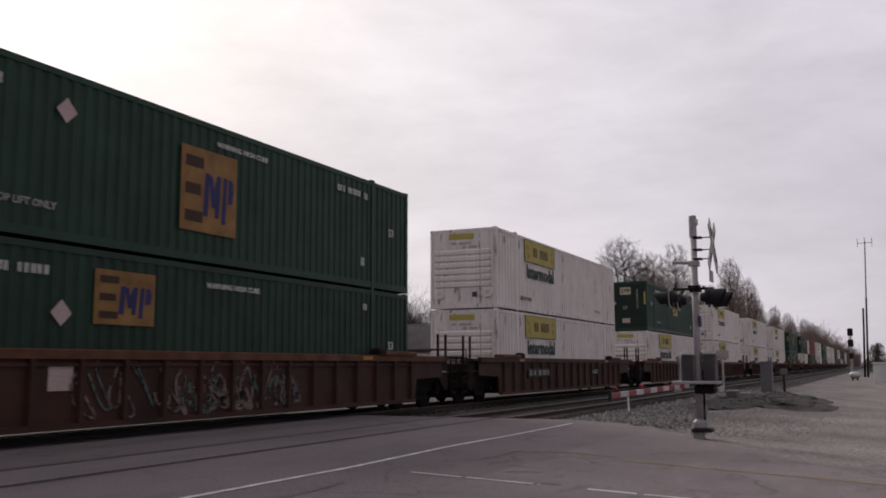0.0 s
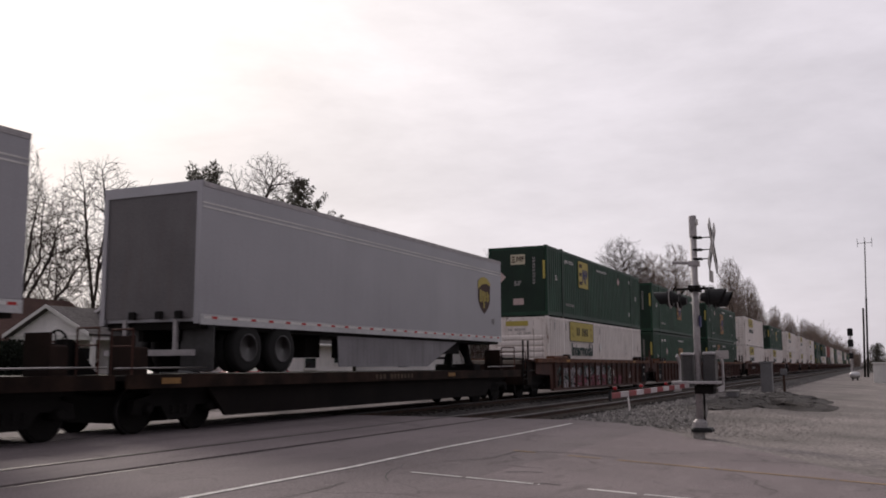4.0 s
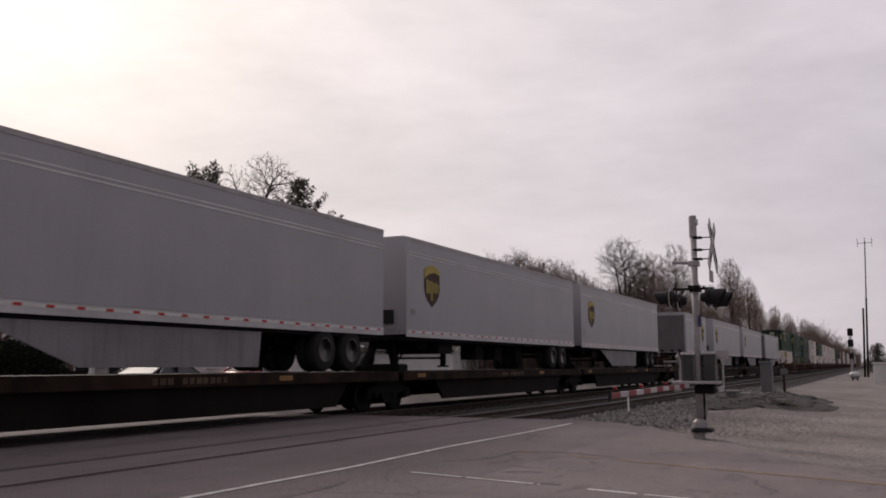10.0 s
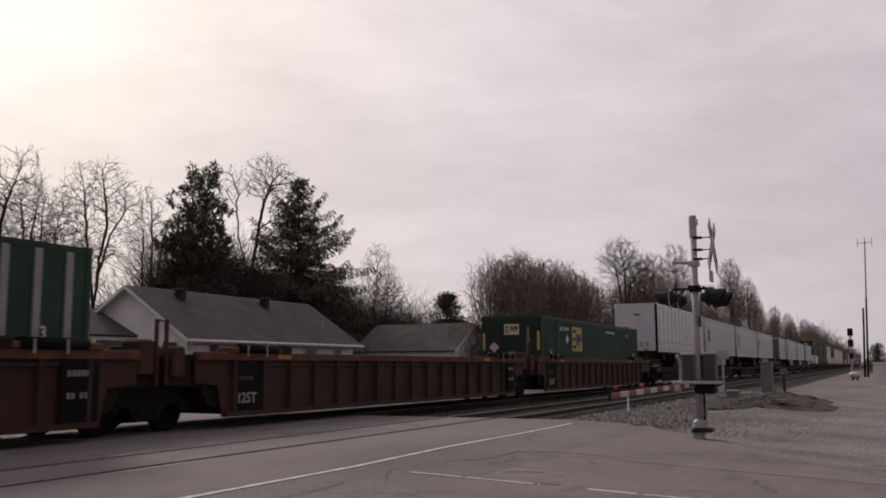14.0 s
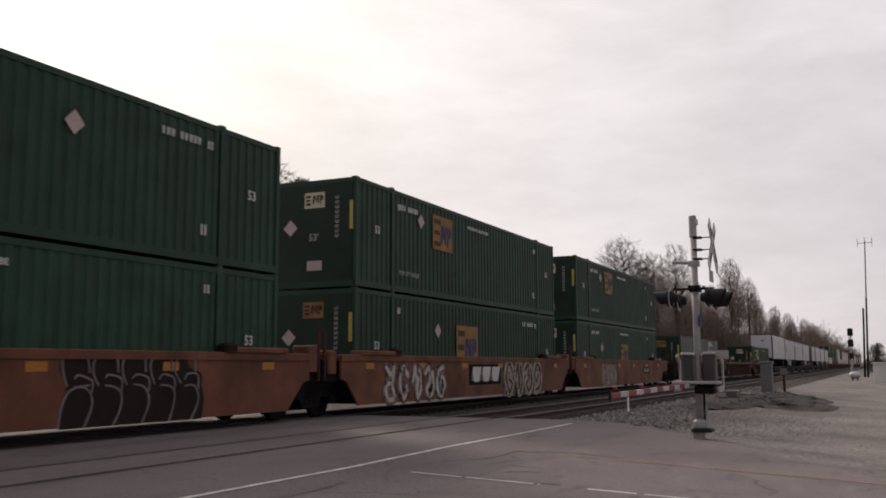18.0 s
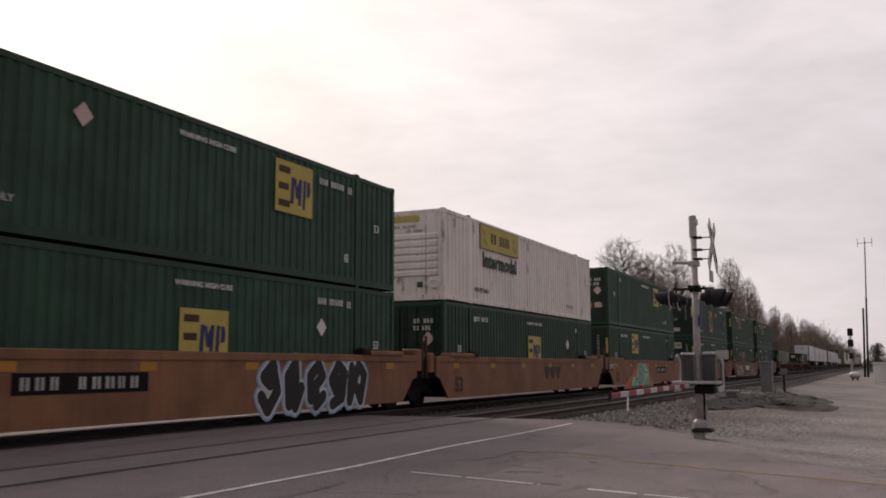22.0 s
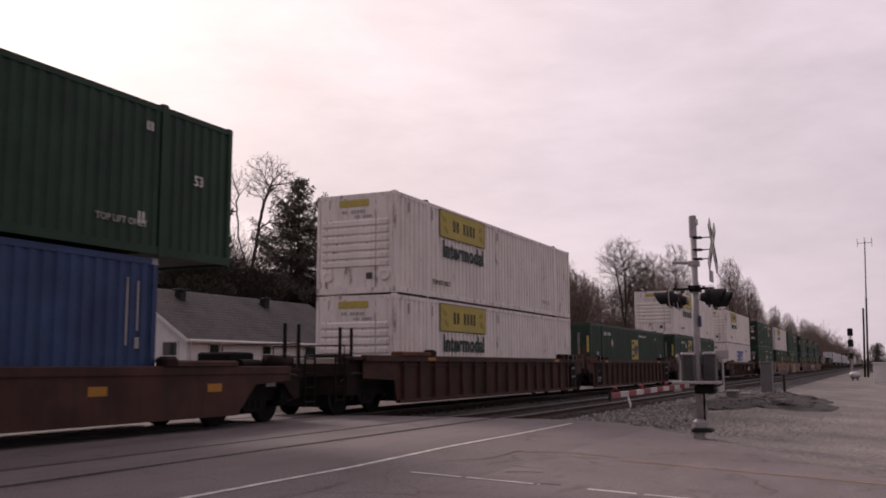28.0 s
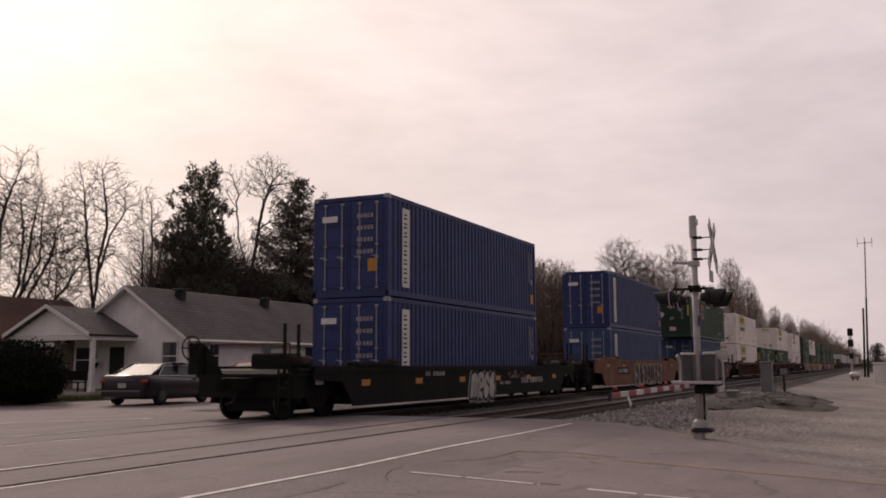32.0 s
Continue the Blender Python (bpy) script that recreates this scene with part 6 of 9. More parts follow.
    green(-476.6, HIGH, 4.36, 1.48, (1.47, 1.06), GOLD, 3.7, 1.75, seed=27, warn=6.9)
    well_car(-500.43, "orange", "c", "c", group="smooth well cars", marks=[mark_strokes(-2.2, 4.3, 0.22, 1.34, ((TAUPEP, 0), (SOOTP, 0.07)), 63, 7), mark_plate(-5.9, 2.3, seed=11)])
    short_container(-498.45, LOW - 0.1, BLUE_PALE, 2)
    short_container(-498.45, HIGH - 0.12, BLUE, 3)
    well_car(-523.93, "black", "c", "c", group="smooth well cars", brake=True, marks=[mark_strokes(-0.95, 1.1, 0.18, 1.0, ((GREYP, 0.24), (SOOTP, 0.2), (GREYP, 0.1)), 65, 4, 0.2, True), lambda c: part("marking", bars(66, 2.4, 0.2, GREYP, 15), c, at(3.7, -1.507, 0.62)), lambda c: scrawl(c, 2.6, 4.0, 0.75, 1.1, (FAINTP,), 68, 6, 0.014, -1.504), lambda c: part("marking", bars(69, 1.0, 0.1, GREYP, 9), c, at(1.6, -1.507, 0.6)), lambda c: part("marking", bars(67, 1.3, 0.2, GREYP, 8), c, at(-4.2, -1.507, 0.95))])
    short_container(-521.83, LOW - 0.1, BLUE, 4)
    short_container(-521.83, HIGH - 0.12, BLUE, 5)


def board_small(x):
    def go(car):
        part("weight_board", plate(0.7, 0.4, BLACKP, 0.004), car, at(x, -1.503, 1.02))
        part("lettering", text_mesh("125T", 0.3, WHITEP, 0.6), car, at(x + 0.05, -1.509, 1.1))
        part("reflector", plate(0.3, 0.42, ORANGEP, 0.004), car, at(x + 0.72, -1.503, 1.0))
    return go


# ---- setting: ground, tracks, crossing ----
NEAR_RAIL, GAUGE = 8.19, 1.47
NEAR_C, FAR_C = NEAR_RAIL + GAUGE / 2, YC
EDGE_X = 20.6


def slope(y):
    """Height of road and lot: level at the tracks, falling towards the camera's side."""
    return -0.05 * max(0.0, 6.3 - max(y, -6.0))


def make_ground():
    ys = [-4000, -400, -60, -20, -6, -3, -1, 1, 3, 4.6, 5.3, 17.0, 17.8, 25, 40, 80, 300, 4000]
    zs = [slope(y) - 0.012 if y <= 4.6 else -0.42 if y in (5.3, 17.0) else -0.02 for y in ys]
    xs = [-4000, -300, -60, -20, 0, 10, 20, 30, 40, 60, 100, 200, 500, 1500, 5000]
    g = Geo()
    for y, z in zip(ys, zs):
        for x in xs:
            g.v.append((x, y, z))
    n = len(xs)
    for j in range(len(ys) - 1):
        for i in range(n - 1):
            g.f.append((j * n + i, j * n + i + 1, (j + 1) * n + i + 1, (j + 1) * n + i))
    thing("ground", "pale gravel and dirt ground beside the tracks", "ground", mesh=g.mesh("ground", GROUND), kind="structure")


def make_crossing():
    """Asphalt through the tracks, in strips with gaps along the rails."""
    road = thing("road_crossing", "worn asphalt level crossing over two tracks", "road", kind="structure")
    r = [NEAR_C - GAUGE / 2, NEAR_C + GAUGE / 2, FAR_C - GAUGE / 2, FAR_C + GAUGE / 2]
    cuts = [(4.4, 6.3, slope(4.4), 0.0)]
    lo = 6.3
    for k, y in enumerate(r):
        cuts.append((lo, y - (0.05 if k % 2 == 0 else 0.17), 0, 0))
        lo = y + (0.17 if k % 2 == 0 else 0.05)
    cuts.append((lo, 17.9, 0, 0))
    rnd = random.Random(4)
    for y0, y1, z0, z1 in cuts:
        e = EDGE_X
        part("panel", Geo().prism([(y0, z0), (y1, z1), (y1, -0.45), (y0, -0.45)], -90, e, "x").mesh("crossing_panel", CROSS), road)
    # road on the camera's side
    g = Geo()
    right = [(19.9, 4.41), (18.3, 3.4), (16.2, 1.6), (14.2, 0.2), (12.9, -1.6), (12.0, -5.0), (11.5, -40.0)]
    for (xa, ya), (xb, yb) in zip(right, right[1:]):
        g.quad((-60, ya, slope(ya) + 0.002), (-60, yb, slope(yb) + 0.002), (xb, yb, slope(yb) + 0.002), (xa, ya, slope(ya) + 0.002))
    part("road_surface", g.mesh("road_surface", ASPHALT), road)
    # far side
    part("far_road", Geo().quad((-60, 17.9, -0.012), (27.5, 17.9, -0.012), (29.5, 21.0, -0.012), (31, 26.5, -0.012), (21, 26.5, -0.012), (19.6, 24.3, -0.012), (-60, 24.3, -0.012)).mesh("far_road", ASPHALT), road)

    def stripe(name, mat, pts, w):
        s = Geo()
        for (xa, ya), (xb, yb) in zip(pts, pts[1:]):
            d = Vector((xb - xa, yb - ya, 0)).normalized()
            nx, ny = -d.y * w / 2, d.x * w / 2
            s.quad((xa + nx, ya + ny, slope(ya + ny) + 0.007), (xb + nx, yb + ny, slope(yb + ny) + 0.007), (xb - nx, yb - ny, slope(yb - ny) + 0.007), (xa - nx, ya - ny, slope(ya - ny) + 0.007))
        return part(name, s.mesh(name, mat), road)
    stripe("stop_line", ROADWHITE, [(5.0, 5.91), (7.1, 6.02), (10.0, 5.97), (13.15, 6.07), (16.0, 6.03), (19.4, 6.05)], 0.075)
    return road, stripe


def rail_mesh(x0, x1):
    g = Geo()
    g.prism([(-0.07, -0.18), (0.07, -0.18), (0.07, -0.165), (0.012, -0.14), (0.012, -0.045), (0.034, -0.035), (-0.034, -0.035), (-0.012, -0.045), (-0.012, -0.14), (-0.07, -0.165)], x0, x1, "x")
    return g.mesh("rail_web", RAILWEB)


def make_tracks():
    head = Geo().prism([(-0.036, -0.036), (0.036, -0.036), (0.036, -0.008), (0.028, 0.0), (-0.028, 0.0), (-0.036, -0.008)], -120, 1600, "x").mesh("rail_head", RAILTOP)
    web = rail_mesh(-120, 1600)
    tie = Geo().slab(-0.11, 0.11, -1.3, 1.3, -0.34, -0.165, 0.015).mesh("tie", TIE)
    for name, c, lab in (("track_near", NEAR_C, "empty railway track on dark ballast"), ("track_far", FAR_C, "railway track on dark ballast under the train")):
        tr = thing(name, lab, "track", kind="structure")
        for y in (c - GAUGE / 2, c + GAUGE / 2):
            r = part("rail", web, tr, at(0, y, 0), "rusty rail with a shiny head")
            part("rail_head", head, r)
        part("ballast", Geo().prism([(c - 3.2, -0.45), (c - 1.75, -0.16), (c - 1.5, -0.15), (c + 1.5, -0.15), (c + 1.75, -0.16), (c + 3.2, -0.45)], EDGE_X + 0.01, 1600, "x").mesh("ballast_bed", BALLAST), tr)
        for i in range(70):
            part("tie", tie, tr, at(EDGE_X + 0.5 + i * 0.52, c, 0.055))
        g = Geo()
        for i in range(420):
            x = EDGE_X + 0.5 + (70 + i) * 0.52
            g.box(x - 0.11, x + 0.11, c - 1.3, c + 1.3, -0.3, -0.11)
        part("ties", g.mesh("ties", TIE), tr, kind="stuff")


make_ground()
ROAD, stripe = make_crossing()
make_tracks()
build_train()



# ---- buildings ----
def lap_wall(x0, x1, z0, z1, y, t=0.14):
    """A wall along X with overlapping boards on its face at y, facing -Y."""
    n = max(1, int((z1 - z0) / 0.15))
    pts = [(y + t, z1), (y + t, z0)]
    for i in range(n):
        z, za = z0 + i * (z1 - z0) / n, z0 + (i + 1) * (z1 - z0) / n
        pts += [(y - 0.014, z), (y + 0.012, za)]
    return Geo().prism(pts, x0, x1, "x")


def gable_wall(y0, y1, z0, ze, zr, x, t=0.14):
    """A gable end facing -X, boards cut to the roof's slope."""
    g, ym = Geo(), (y0 + y1) / 2

    def half(q):
        return (y1 - y0) / 2 if q <= ze else (y1 - y0) / 2 * max(0.01, (zr - q) / (zr - ze))
    zs = [z0 + i * 0.15 for i in range(int((zr - z0) / 0.15))] + [zr]
    for i, z in enumerate(zs):
        for xx in (x + 0.012, x - 0.014):
            g.v += [(xx, ym - half(z), z), (xx, ym + half(z), z)]
        g.f.append((4 * i, 4 * i + 1, 4 * i + 3, 4 * i + 2))
        if i:
            g.f.append((4 * i - 2, 4 * i - 1, 4 * i + 1, 4 * i))
    k = len(g.v)
    for xx in (x + 0.02, x + t):
        g.v += [(xx, y0, z0), (xx, y1, z0), (xx, y1, ze), (xx, ym, zr), (xx, y0, ze)]
    g.f += [tuple(range(k, k + 5)), tuple(range(k + 9, k + 4, -1))] + [(k + i, k + 5 + i, k + 5 + (i + 1) % 5, k + (i + 1) % 5) for i in range(5)]
    return g


def window(parent, m, w, h, panes=2):
    """A sash window seen from -Y at its own lower left corner."""
    fr = part("window", cached(("wf", w, h), lambda: Geo().box(-.07, w + .07, -.04, 0, -.07, 0).box(-.07, w + .07, -.04, 0, h, h + .07).box(-.07, 0, -.04, 0, 0, h).box(w, w + .07, -.04, 0, 0, h).box(0, w, -.03, 0, h / 2 - .025, h / 2 + .025).mesh("window_frame", TRIM)), parent, m, "white framed sash window")
    for k in range(2):
        part("pane", cached(("wp", w, h), lambda: Geo().box(0, w, -.018, -.012, 0, h / 2 - .025).mesh("pane", GLASS)), fr, at(0, 0, k * (h / 2 + .025)))
    part("sill", cached(("ws", w), lambda: Geo().box(-.1, w + .1, -.09, 0, -.12, -.07).mesh("sill", TRIM)), fr)


def roof_slope(pts, t=0.1):
    """A sloping slab given by four corners, with courses of shingle stepped down it."""
    a, b, c, d = (Vector(p) for p in pts)  # a-b along the eave, d-c along the ridge
    g = Geo()
    n = (b - a).cross(d - a).normalized()
    if n.z < 0:
        n = -n
    rows = max(4, int((d - a).length / 0.28))
    for i in range(rows):
        p, q = i / rows, (i + 1) / rows
        for v, up in ((a.lerp(d, p), 0.014), (b.lerp(c, p), 0.014), (a.lerp(d, q), 0.004), (b.lerp(c, q), 0.004)):
            g.v.append(tuple(v + n * up))
        k = 4 * i
        g.f.append((k, k + 1, k + 3, k + 2))
        if i:
            g.f.append((k - 2, k - 1, k + 1, k))
    m, e = len(g.v), 4 * rows - 2
    g.v += [tuple(v - n * t) for v in (a, b, c, d)]
    g.f += [(m, m + 3, m + 2, m + 1), (0, m, m + 1, 1), (e + 1, m + 2, m + 3, e)]
    g.f += [tuple([m] + [i for i in range(0, 4 * rows, 2)] + [m + 3]), tuple([m + 1] + [i for i in range(1, 4 * rows, 2)] + [m + 2])]
    return g


def house():
    ob = thing("house", "single-storey white sided house with a grey shingle roof", "house")
    x0, x1, y0, y1, ze, zr = 34.3, 49.5, 29.35, 36.5, 2.72, 5.1
    ym = (y0 + y1) / 2
    part("foundation", Geo().box(x0 + 0.03, x1 - 0.03, y0 + 0.03, y1 - 0.03, -0.1, 0.22).mesh("foundation", CONCRETE), ob)
    part("wall", lap_wall(x0 + 0.14, x1 - 0.14, 0.2, ze, y0).mesh("wall", SIDING), ob)
    part("wall", gable_wall(y0, y1, 0.2, ze, zr, x0).mesh("wall", SIDING), ob)
    part("wall", Geo().prism([(y0, 0.2), (y1, 0.2), (y1, ze), (ym, zr), (y0, ze)], x1 - 0.14, x1, "x").mesh("wall", SIDING), ob)
    part("wall", Geo().box(x0 + 0.14, x1 - 0.14, y1 - 0.14, y1, 0.2, ze).mesh("wall", SIDING), ob)
    k = (zr - ze) / (ym - y0)
    o = 0.45
    part("roof_slope", roof_slope([(x0 - o, y0 - o, ze - k * o + 0.1), (x1 + o, y0 - o, ze - k * o + 0.1), (x1 + o, ym, zr + 0.1), (x0 - o, ym, zr + 0.1)]).mesh("roof_slope", SHINGLE), ob)
    part("roof_slope", roof_slope([(x0 - o, y1 + o, ze - k * o + 0.1), (x1 + o, y1 + o, ze - k * o + 0.1), (x1 + o, ym + 0.001, zr + 0.1), (x0 - o, ym + 0.001, zr + 0.1)]).mesh("roof_slope", SHINGLE), ob)
    part("fascia", Geo().box(x0 - o, x1 + o, y0 - o - 0.03, y0 - o, ze - k * o - 0.07, ze - k * o + 0.11).mesh("fascia", TRIM), ob, None, "white eave board")
    part("gutter", Geo().tube((x0 - o, y0 - o - 0.09, ze - k * o + 0.03), (x1 + o, y0 - o - 0.09, ze - k * o + 0.03), 0.06, seg=8).mesh("gutter", TRIM), ob)
    part("downpipe", Geo().tube((x0 + 0.2, y0 - 0.08, 0.2), (x0 + 0.2, y0 - 0.08, ze - 0.2), 0.04, seg=8).mesh("downpipe", TRIM), ob)
    for s, ya in ((1, y0 - o), (-1, y1 + o)):
        part("rake_board", Geo().prism([(ya, ze - k * o - 0.08), (ya, ze - k * o + 0.1), (ym, zr + 0.1), (ym, zr - 0.08)], x0 - o - 0.03, x0 - o, "x").mesh("rake_board", TRIM), ob)
        part("soffit", Geo().prism([(ya, ze - k * o - 0.02), (ya, ze - k * o), (ym, zr), (ym, zr - 0.02)], x0 - o, x0 + 0.02, "x").mesh("soffit", TRIM), ob)
    window(ob, at(x0 - 0.015, 30.75, 1.1) @ END, 0.85, 1.3)
    for x, w, z, h in ((35.9, 0.7, 1.25, 1.05), (40.2, 0.7, 1.45, 0.85), (44.2, 1.1, 1.15, 1.15), (47.3, 0.7, 1.45, 0.85)):
        window(ob, at(x, y0 - 0.015, z), w, h)
    # roof vents
    for x in (37.0, 44.2):
        part("roof_vent", Geo().slab(-0.22, 0.22, -0.22, 0.22, -0.1, 0.42, 0.05).slab(-0.3, 0.3, -0.3, 0.3, 0.42, 0.5, 0.03).mesh("roof_vent", BLACKM), ob, at(x, ym - 0.75, zr - 0.75 * k + 0.1))
    part("vent_pipe", Geo().tube((0, 0, -0.1), (0, 0, 0.5), 0.05, seg=8).mesh("vent_pipe", GALV), ob, at(47.4, y0 + 0.9, ze + 0.9 * k + 0.1))
    # porch
    p0, yl, yr, pe, pr = 31.5, 37.9, 32.35, 2.75, 4.12
    pm, kk = (yl + yr) / 2, (4.12 - 2.75) / ((37.9 - 32.35) / 2)
    for ya in (yr, yl):
        part("porch_roof", roof_slope([(p0 - 0.3, ya, pe), (x0 + 0.05, ya, pe), (x0 + 2.2, pm, pr), (p0 - 0.3, pm + (0.001 if ya == yl else 0), pr)]).mesh("porch_roof", SHINGLE), ob)
    part("porch_gable", gable_wall(yr + 0.3, yl - 0.3, pe - 0.02, pe, pr - 0.14, p0).mesh("porch_gable", SIDING), ob)
    part("porch_beam", Geo().box(p0, p0 + 0.2, yr + 0.1, yl - 0.1, pe - 0.26, pe - 0.03).box(p0 + 0.2, x0, yr + 0.1, yr + 0.26, pe - 0.26, pe - 0.03).mesh("porch_beam", TRIM), ob)
    for ya in (yr, yl):
        part("rake_board", Geo().prism([(ya, pe - 0.12), (ya, pe + 0.06), (pm, pr + 0.06), (pm, pr - 0.12)], p0 - 0.33, p0 - 0.3, "x").mesh("rake_board", TRIM), ob)
    for ya in (32.5, 37.6):
        c = part("column", Geo().slab(-0.1, 0.1, -0.1, 0.1, 0.15, pe - 0.26, 0.015).mesh("column", TRIM), ob, at(p0 + 0.12, ya, 0), "white square porch column")
        part("base", Geo().slab(-0.14, 0.14, -0.14, 0.14, 0.1, 0.3, 0.02).mesh("base", TRIM), c)
    part("porch_floor", Geo().slab(p0 - 0.1, x0, yr, yl, -0.1, 0.12, 0.02).mesh("porch_floor", CONCRETE), ob)
    part("side_wall", Geo().box(x0 - 0.02, x0 + 0.1, y1, yl, 0.1, pe).mesh("side_wall", BRICK), ob)
    d = part("door", Geo().box(-0.05, 0, 0, 0.95, 0, 2.08).mesh("door", DOOR), ob, at(x0 - 0.02, 33.1, 0.14), "dark green front door")
    part("handle", Geo().tube((-0.1, 0.1, 1.0), (-0.05, 0.1, 1.0), 0.025, seg=8).mesh("handle", STEEL), d)
    part("door_frame", Geo().box(-0.07, 0, -0.1, 0, 0, 2.18).box(-0.07, 0, 0.95, 1.05, 0, 2.18).box(-0.07, 0, 0, 0.95, 2.08, 2.18).mesh("door_frame", TRIM), d)
    window(ob, at(x0 - 0.015, 36.3, 1.0) @ END, 1.3, 1.2)
    sconce = thing("wall_planter", "dark hanging planter on the porch wall", "planter", at(34.2, 34.75, 1.3))
    part("bracket", Geo().tube((0.0, 0, 0.45), (-0.25, 0, 0.45), 0.015, seg=6).tube((-0.25, 0, 0.45), (-0.25, 0, 0.2), 0.01, seg=6).mesh("bracket", BLACKM), sconce)
    part("pot", Geo().lathe([(0.12, -0.1), (0.2, 0.1), (0.21, 0.16), (0.18, 0.16)], (-0.25, 0, 0), "z", 14).mesh("pot", BLACKM), sconce)
    bench = thing("porch_bench", "dark wooden bench on the porch", "bench", at(31.9, 34.2, 0.12))
    part("seat", Geo().slab(-0.25, 0.25, -0.9, 0.9, 0.4, 0.46, 0.01).mesh("seat", SPINE), bench)
    part("backrest", Geo().slab(0.22, 0.28, -0.9, 0.9, 0.5, 0.95, 0.01).mesh("backrest", SPINE), bench)
    for yy in (-0.8, 0.8):
        for xx in (-0.2, 0.24):
            part("leg", Geo().box(xx - 0.03, xx + 0.03, yy - 0.03, yy + 0.03, 0, 0.5 if xx > 0 else 0.4).mesh("leg", SPINE), bench)


def simple_house(name, label, x0, x1, y0, y1, ze, zr, along, wall, roof):
    """A plain gabled building; along: the axis of its ridge."""
    ob = thing(name, label, "house" if name != "garage" else "garage")
    o = 0.35
    if along == "y":
        xm = (x0 + x1) / 2
        k = (zr - ze) / (xm - x0)
        for ya, yb in ((y0, y0 + 0.14), (y1 - 0.14, y1)):
            part("wall", Geo().prism([(x0, -0.05), (x1, -0.05), (x1, ze), (xm, zr), (x0, ze)], ya, yb).mesh("wall", wall), ob)
        for xa in (x0, x1 - 0.14):
            part("wall", Geo().box(xa, xa + 0.14, y0 + 0.14, y1 - 0.14, -0.05, ze).mesh("wall", wall), ob)
        for s, xe in ((-1, x0 - o), (1, x1 + o)):
            part("roof_slope", roof_slope([(xe, y0 - o, ze - k * o + 0.1), (xe, y1 + o, ze - k * o + 0.1), (xm + 0.0005 * s, y1 + o, zr + 0.1), (xm + 0.0005 * s, y0 - o, zr + 0.1)]).mesh("roof_slope", roof), ob)
            part("rake_board", Geo().prism([(xe, ze - k * o - 0.1), (xe, ze - k * o + 0.1), (xm, zr + 0.1), (xm, zr - 0.1)], y0 - o - 0.03, y0 - o).mesh("rake_board", TRIM), ob)
        part("garage_door", Geo().box(xm - 1.4, xm + 1.4, y0 - 0.03, y0 - 0.002, 0, 2.1).mesh("garage_door", TRIM), ob)
    else:
        ym = (y0 + y1) / 2
        k = (zr - ze) / (ym - y0)
        for xa, xb in ((x0, x0 + 0.14), (x1 - 0.14, x1)):
            part("wall", Geo().prism([(y0, -0.05), (y1, -0.05), (y1, ze), (ym, zr), (y0, ze)], xa, xb, "x").mesh("wall", wall), ob)
        for ya in (y0, y1 - 0.14):
            part("wall", Geo().box(x0 + 0.14, x1 - 0.14, ya, ya + 0.14, -0.05, ze).mesh("wall", wall), ob)
        for s, ye in ((-1, y0 - o), (1, y1 + o)):
            part("roof_slope", roof_slope([(x0 - o, ye, ze - k * o + 0.1), (x1 + o, ye, ze - k * o + 0.1), (x1 + o, ym + 0.0005 * s, zr + 0.1), (x0 - o, ym + 0.0005 * s, zr + 0.1)]).mesh("roof_slope", roof), ob)
        part("fascia", Geo().box(x0 - o, x1 + o, y0 - o - 0.03, y0 - o, ze - k * o - 0.12, ze - k * o + 0.1).mesh("fascia", TRIM), ob)
        window(ob, at(x1 - 3.0, y0 - 0.002, 1.0), 1.1, 1.2)
    return ob


house()
simple_house("garage", "low white garage with a grey shingle roof behind the tracks", 67.2, 75.6, 30.6, 39.5, 2.55, 4.75, "y", SIDING, SHINGLE)
simple_house("neighbour_house", "house with a brown shingle roof behind the porch", 24.0, 41.5, 41.2, 49.0, 2.7, 5.2, "x", BRICK, SHINGLE_BROWN)


# ---- plants ----
def inside(lobes, n, rnd):
    """Points spread through the lobes (x, y, z, rx, ry, rz) of a crown, denser towards their outside."""
    w = np.array([l[3] * l[4] * l[5] for l in lobes]) ** 0.8
    k = rnd.choice(len(lobes), n, p=w / w.sum())
    d = unit(rnd.normal(0, 1, (n, 3))) * (rnd.rand(n, 1) ** 0.42)
    L = np.array(lobes)[k]
    return L[:, :3] + d * L[:, 3:]


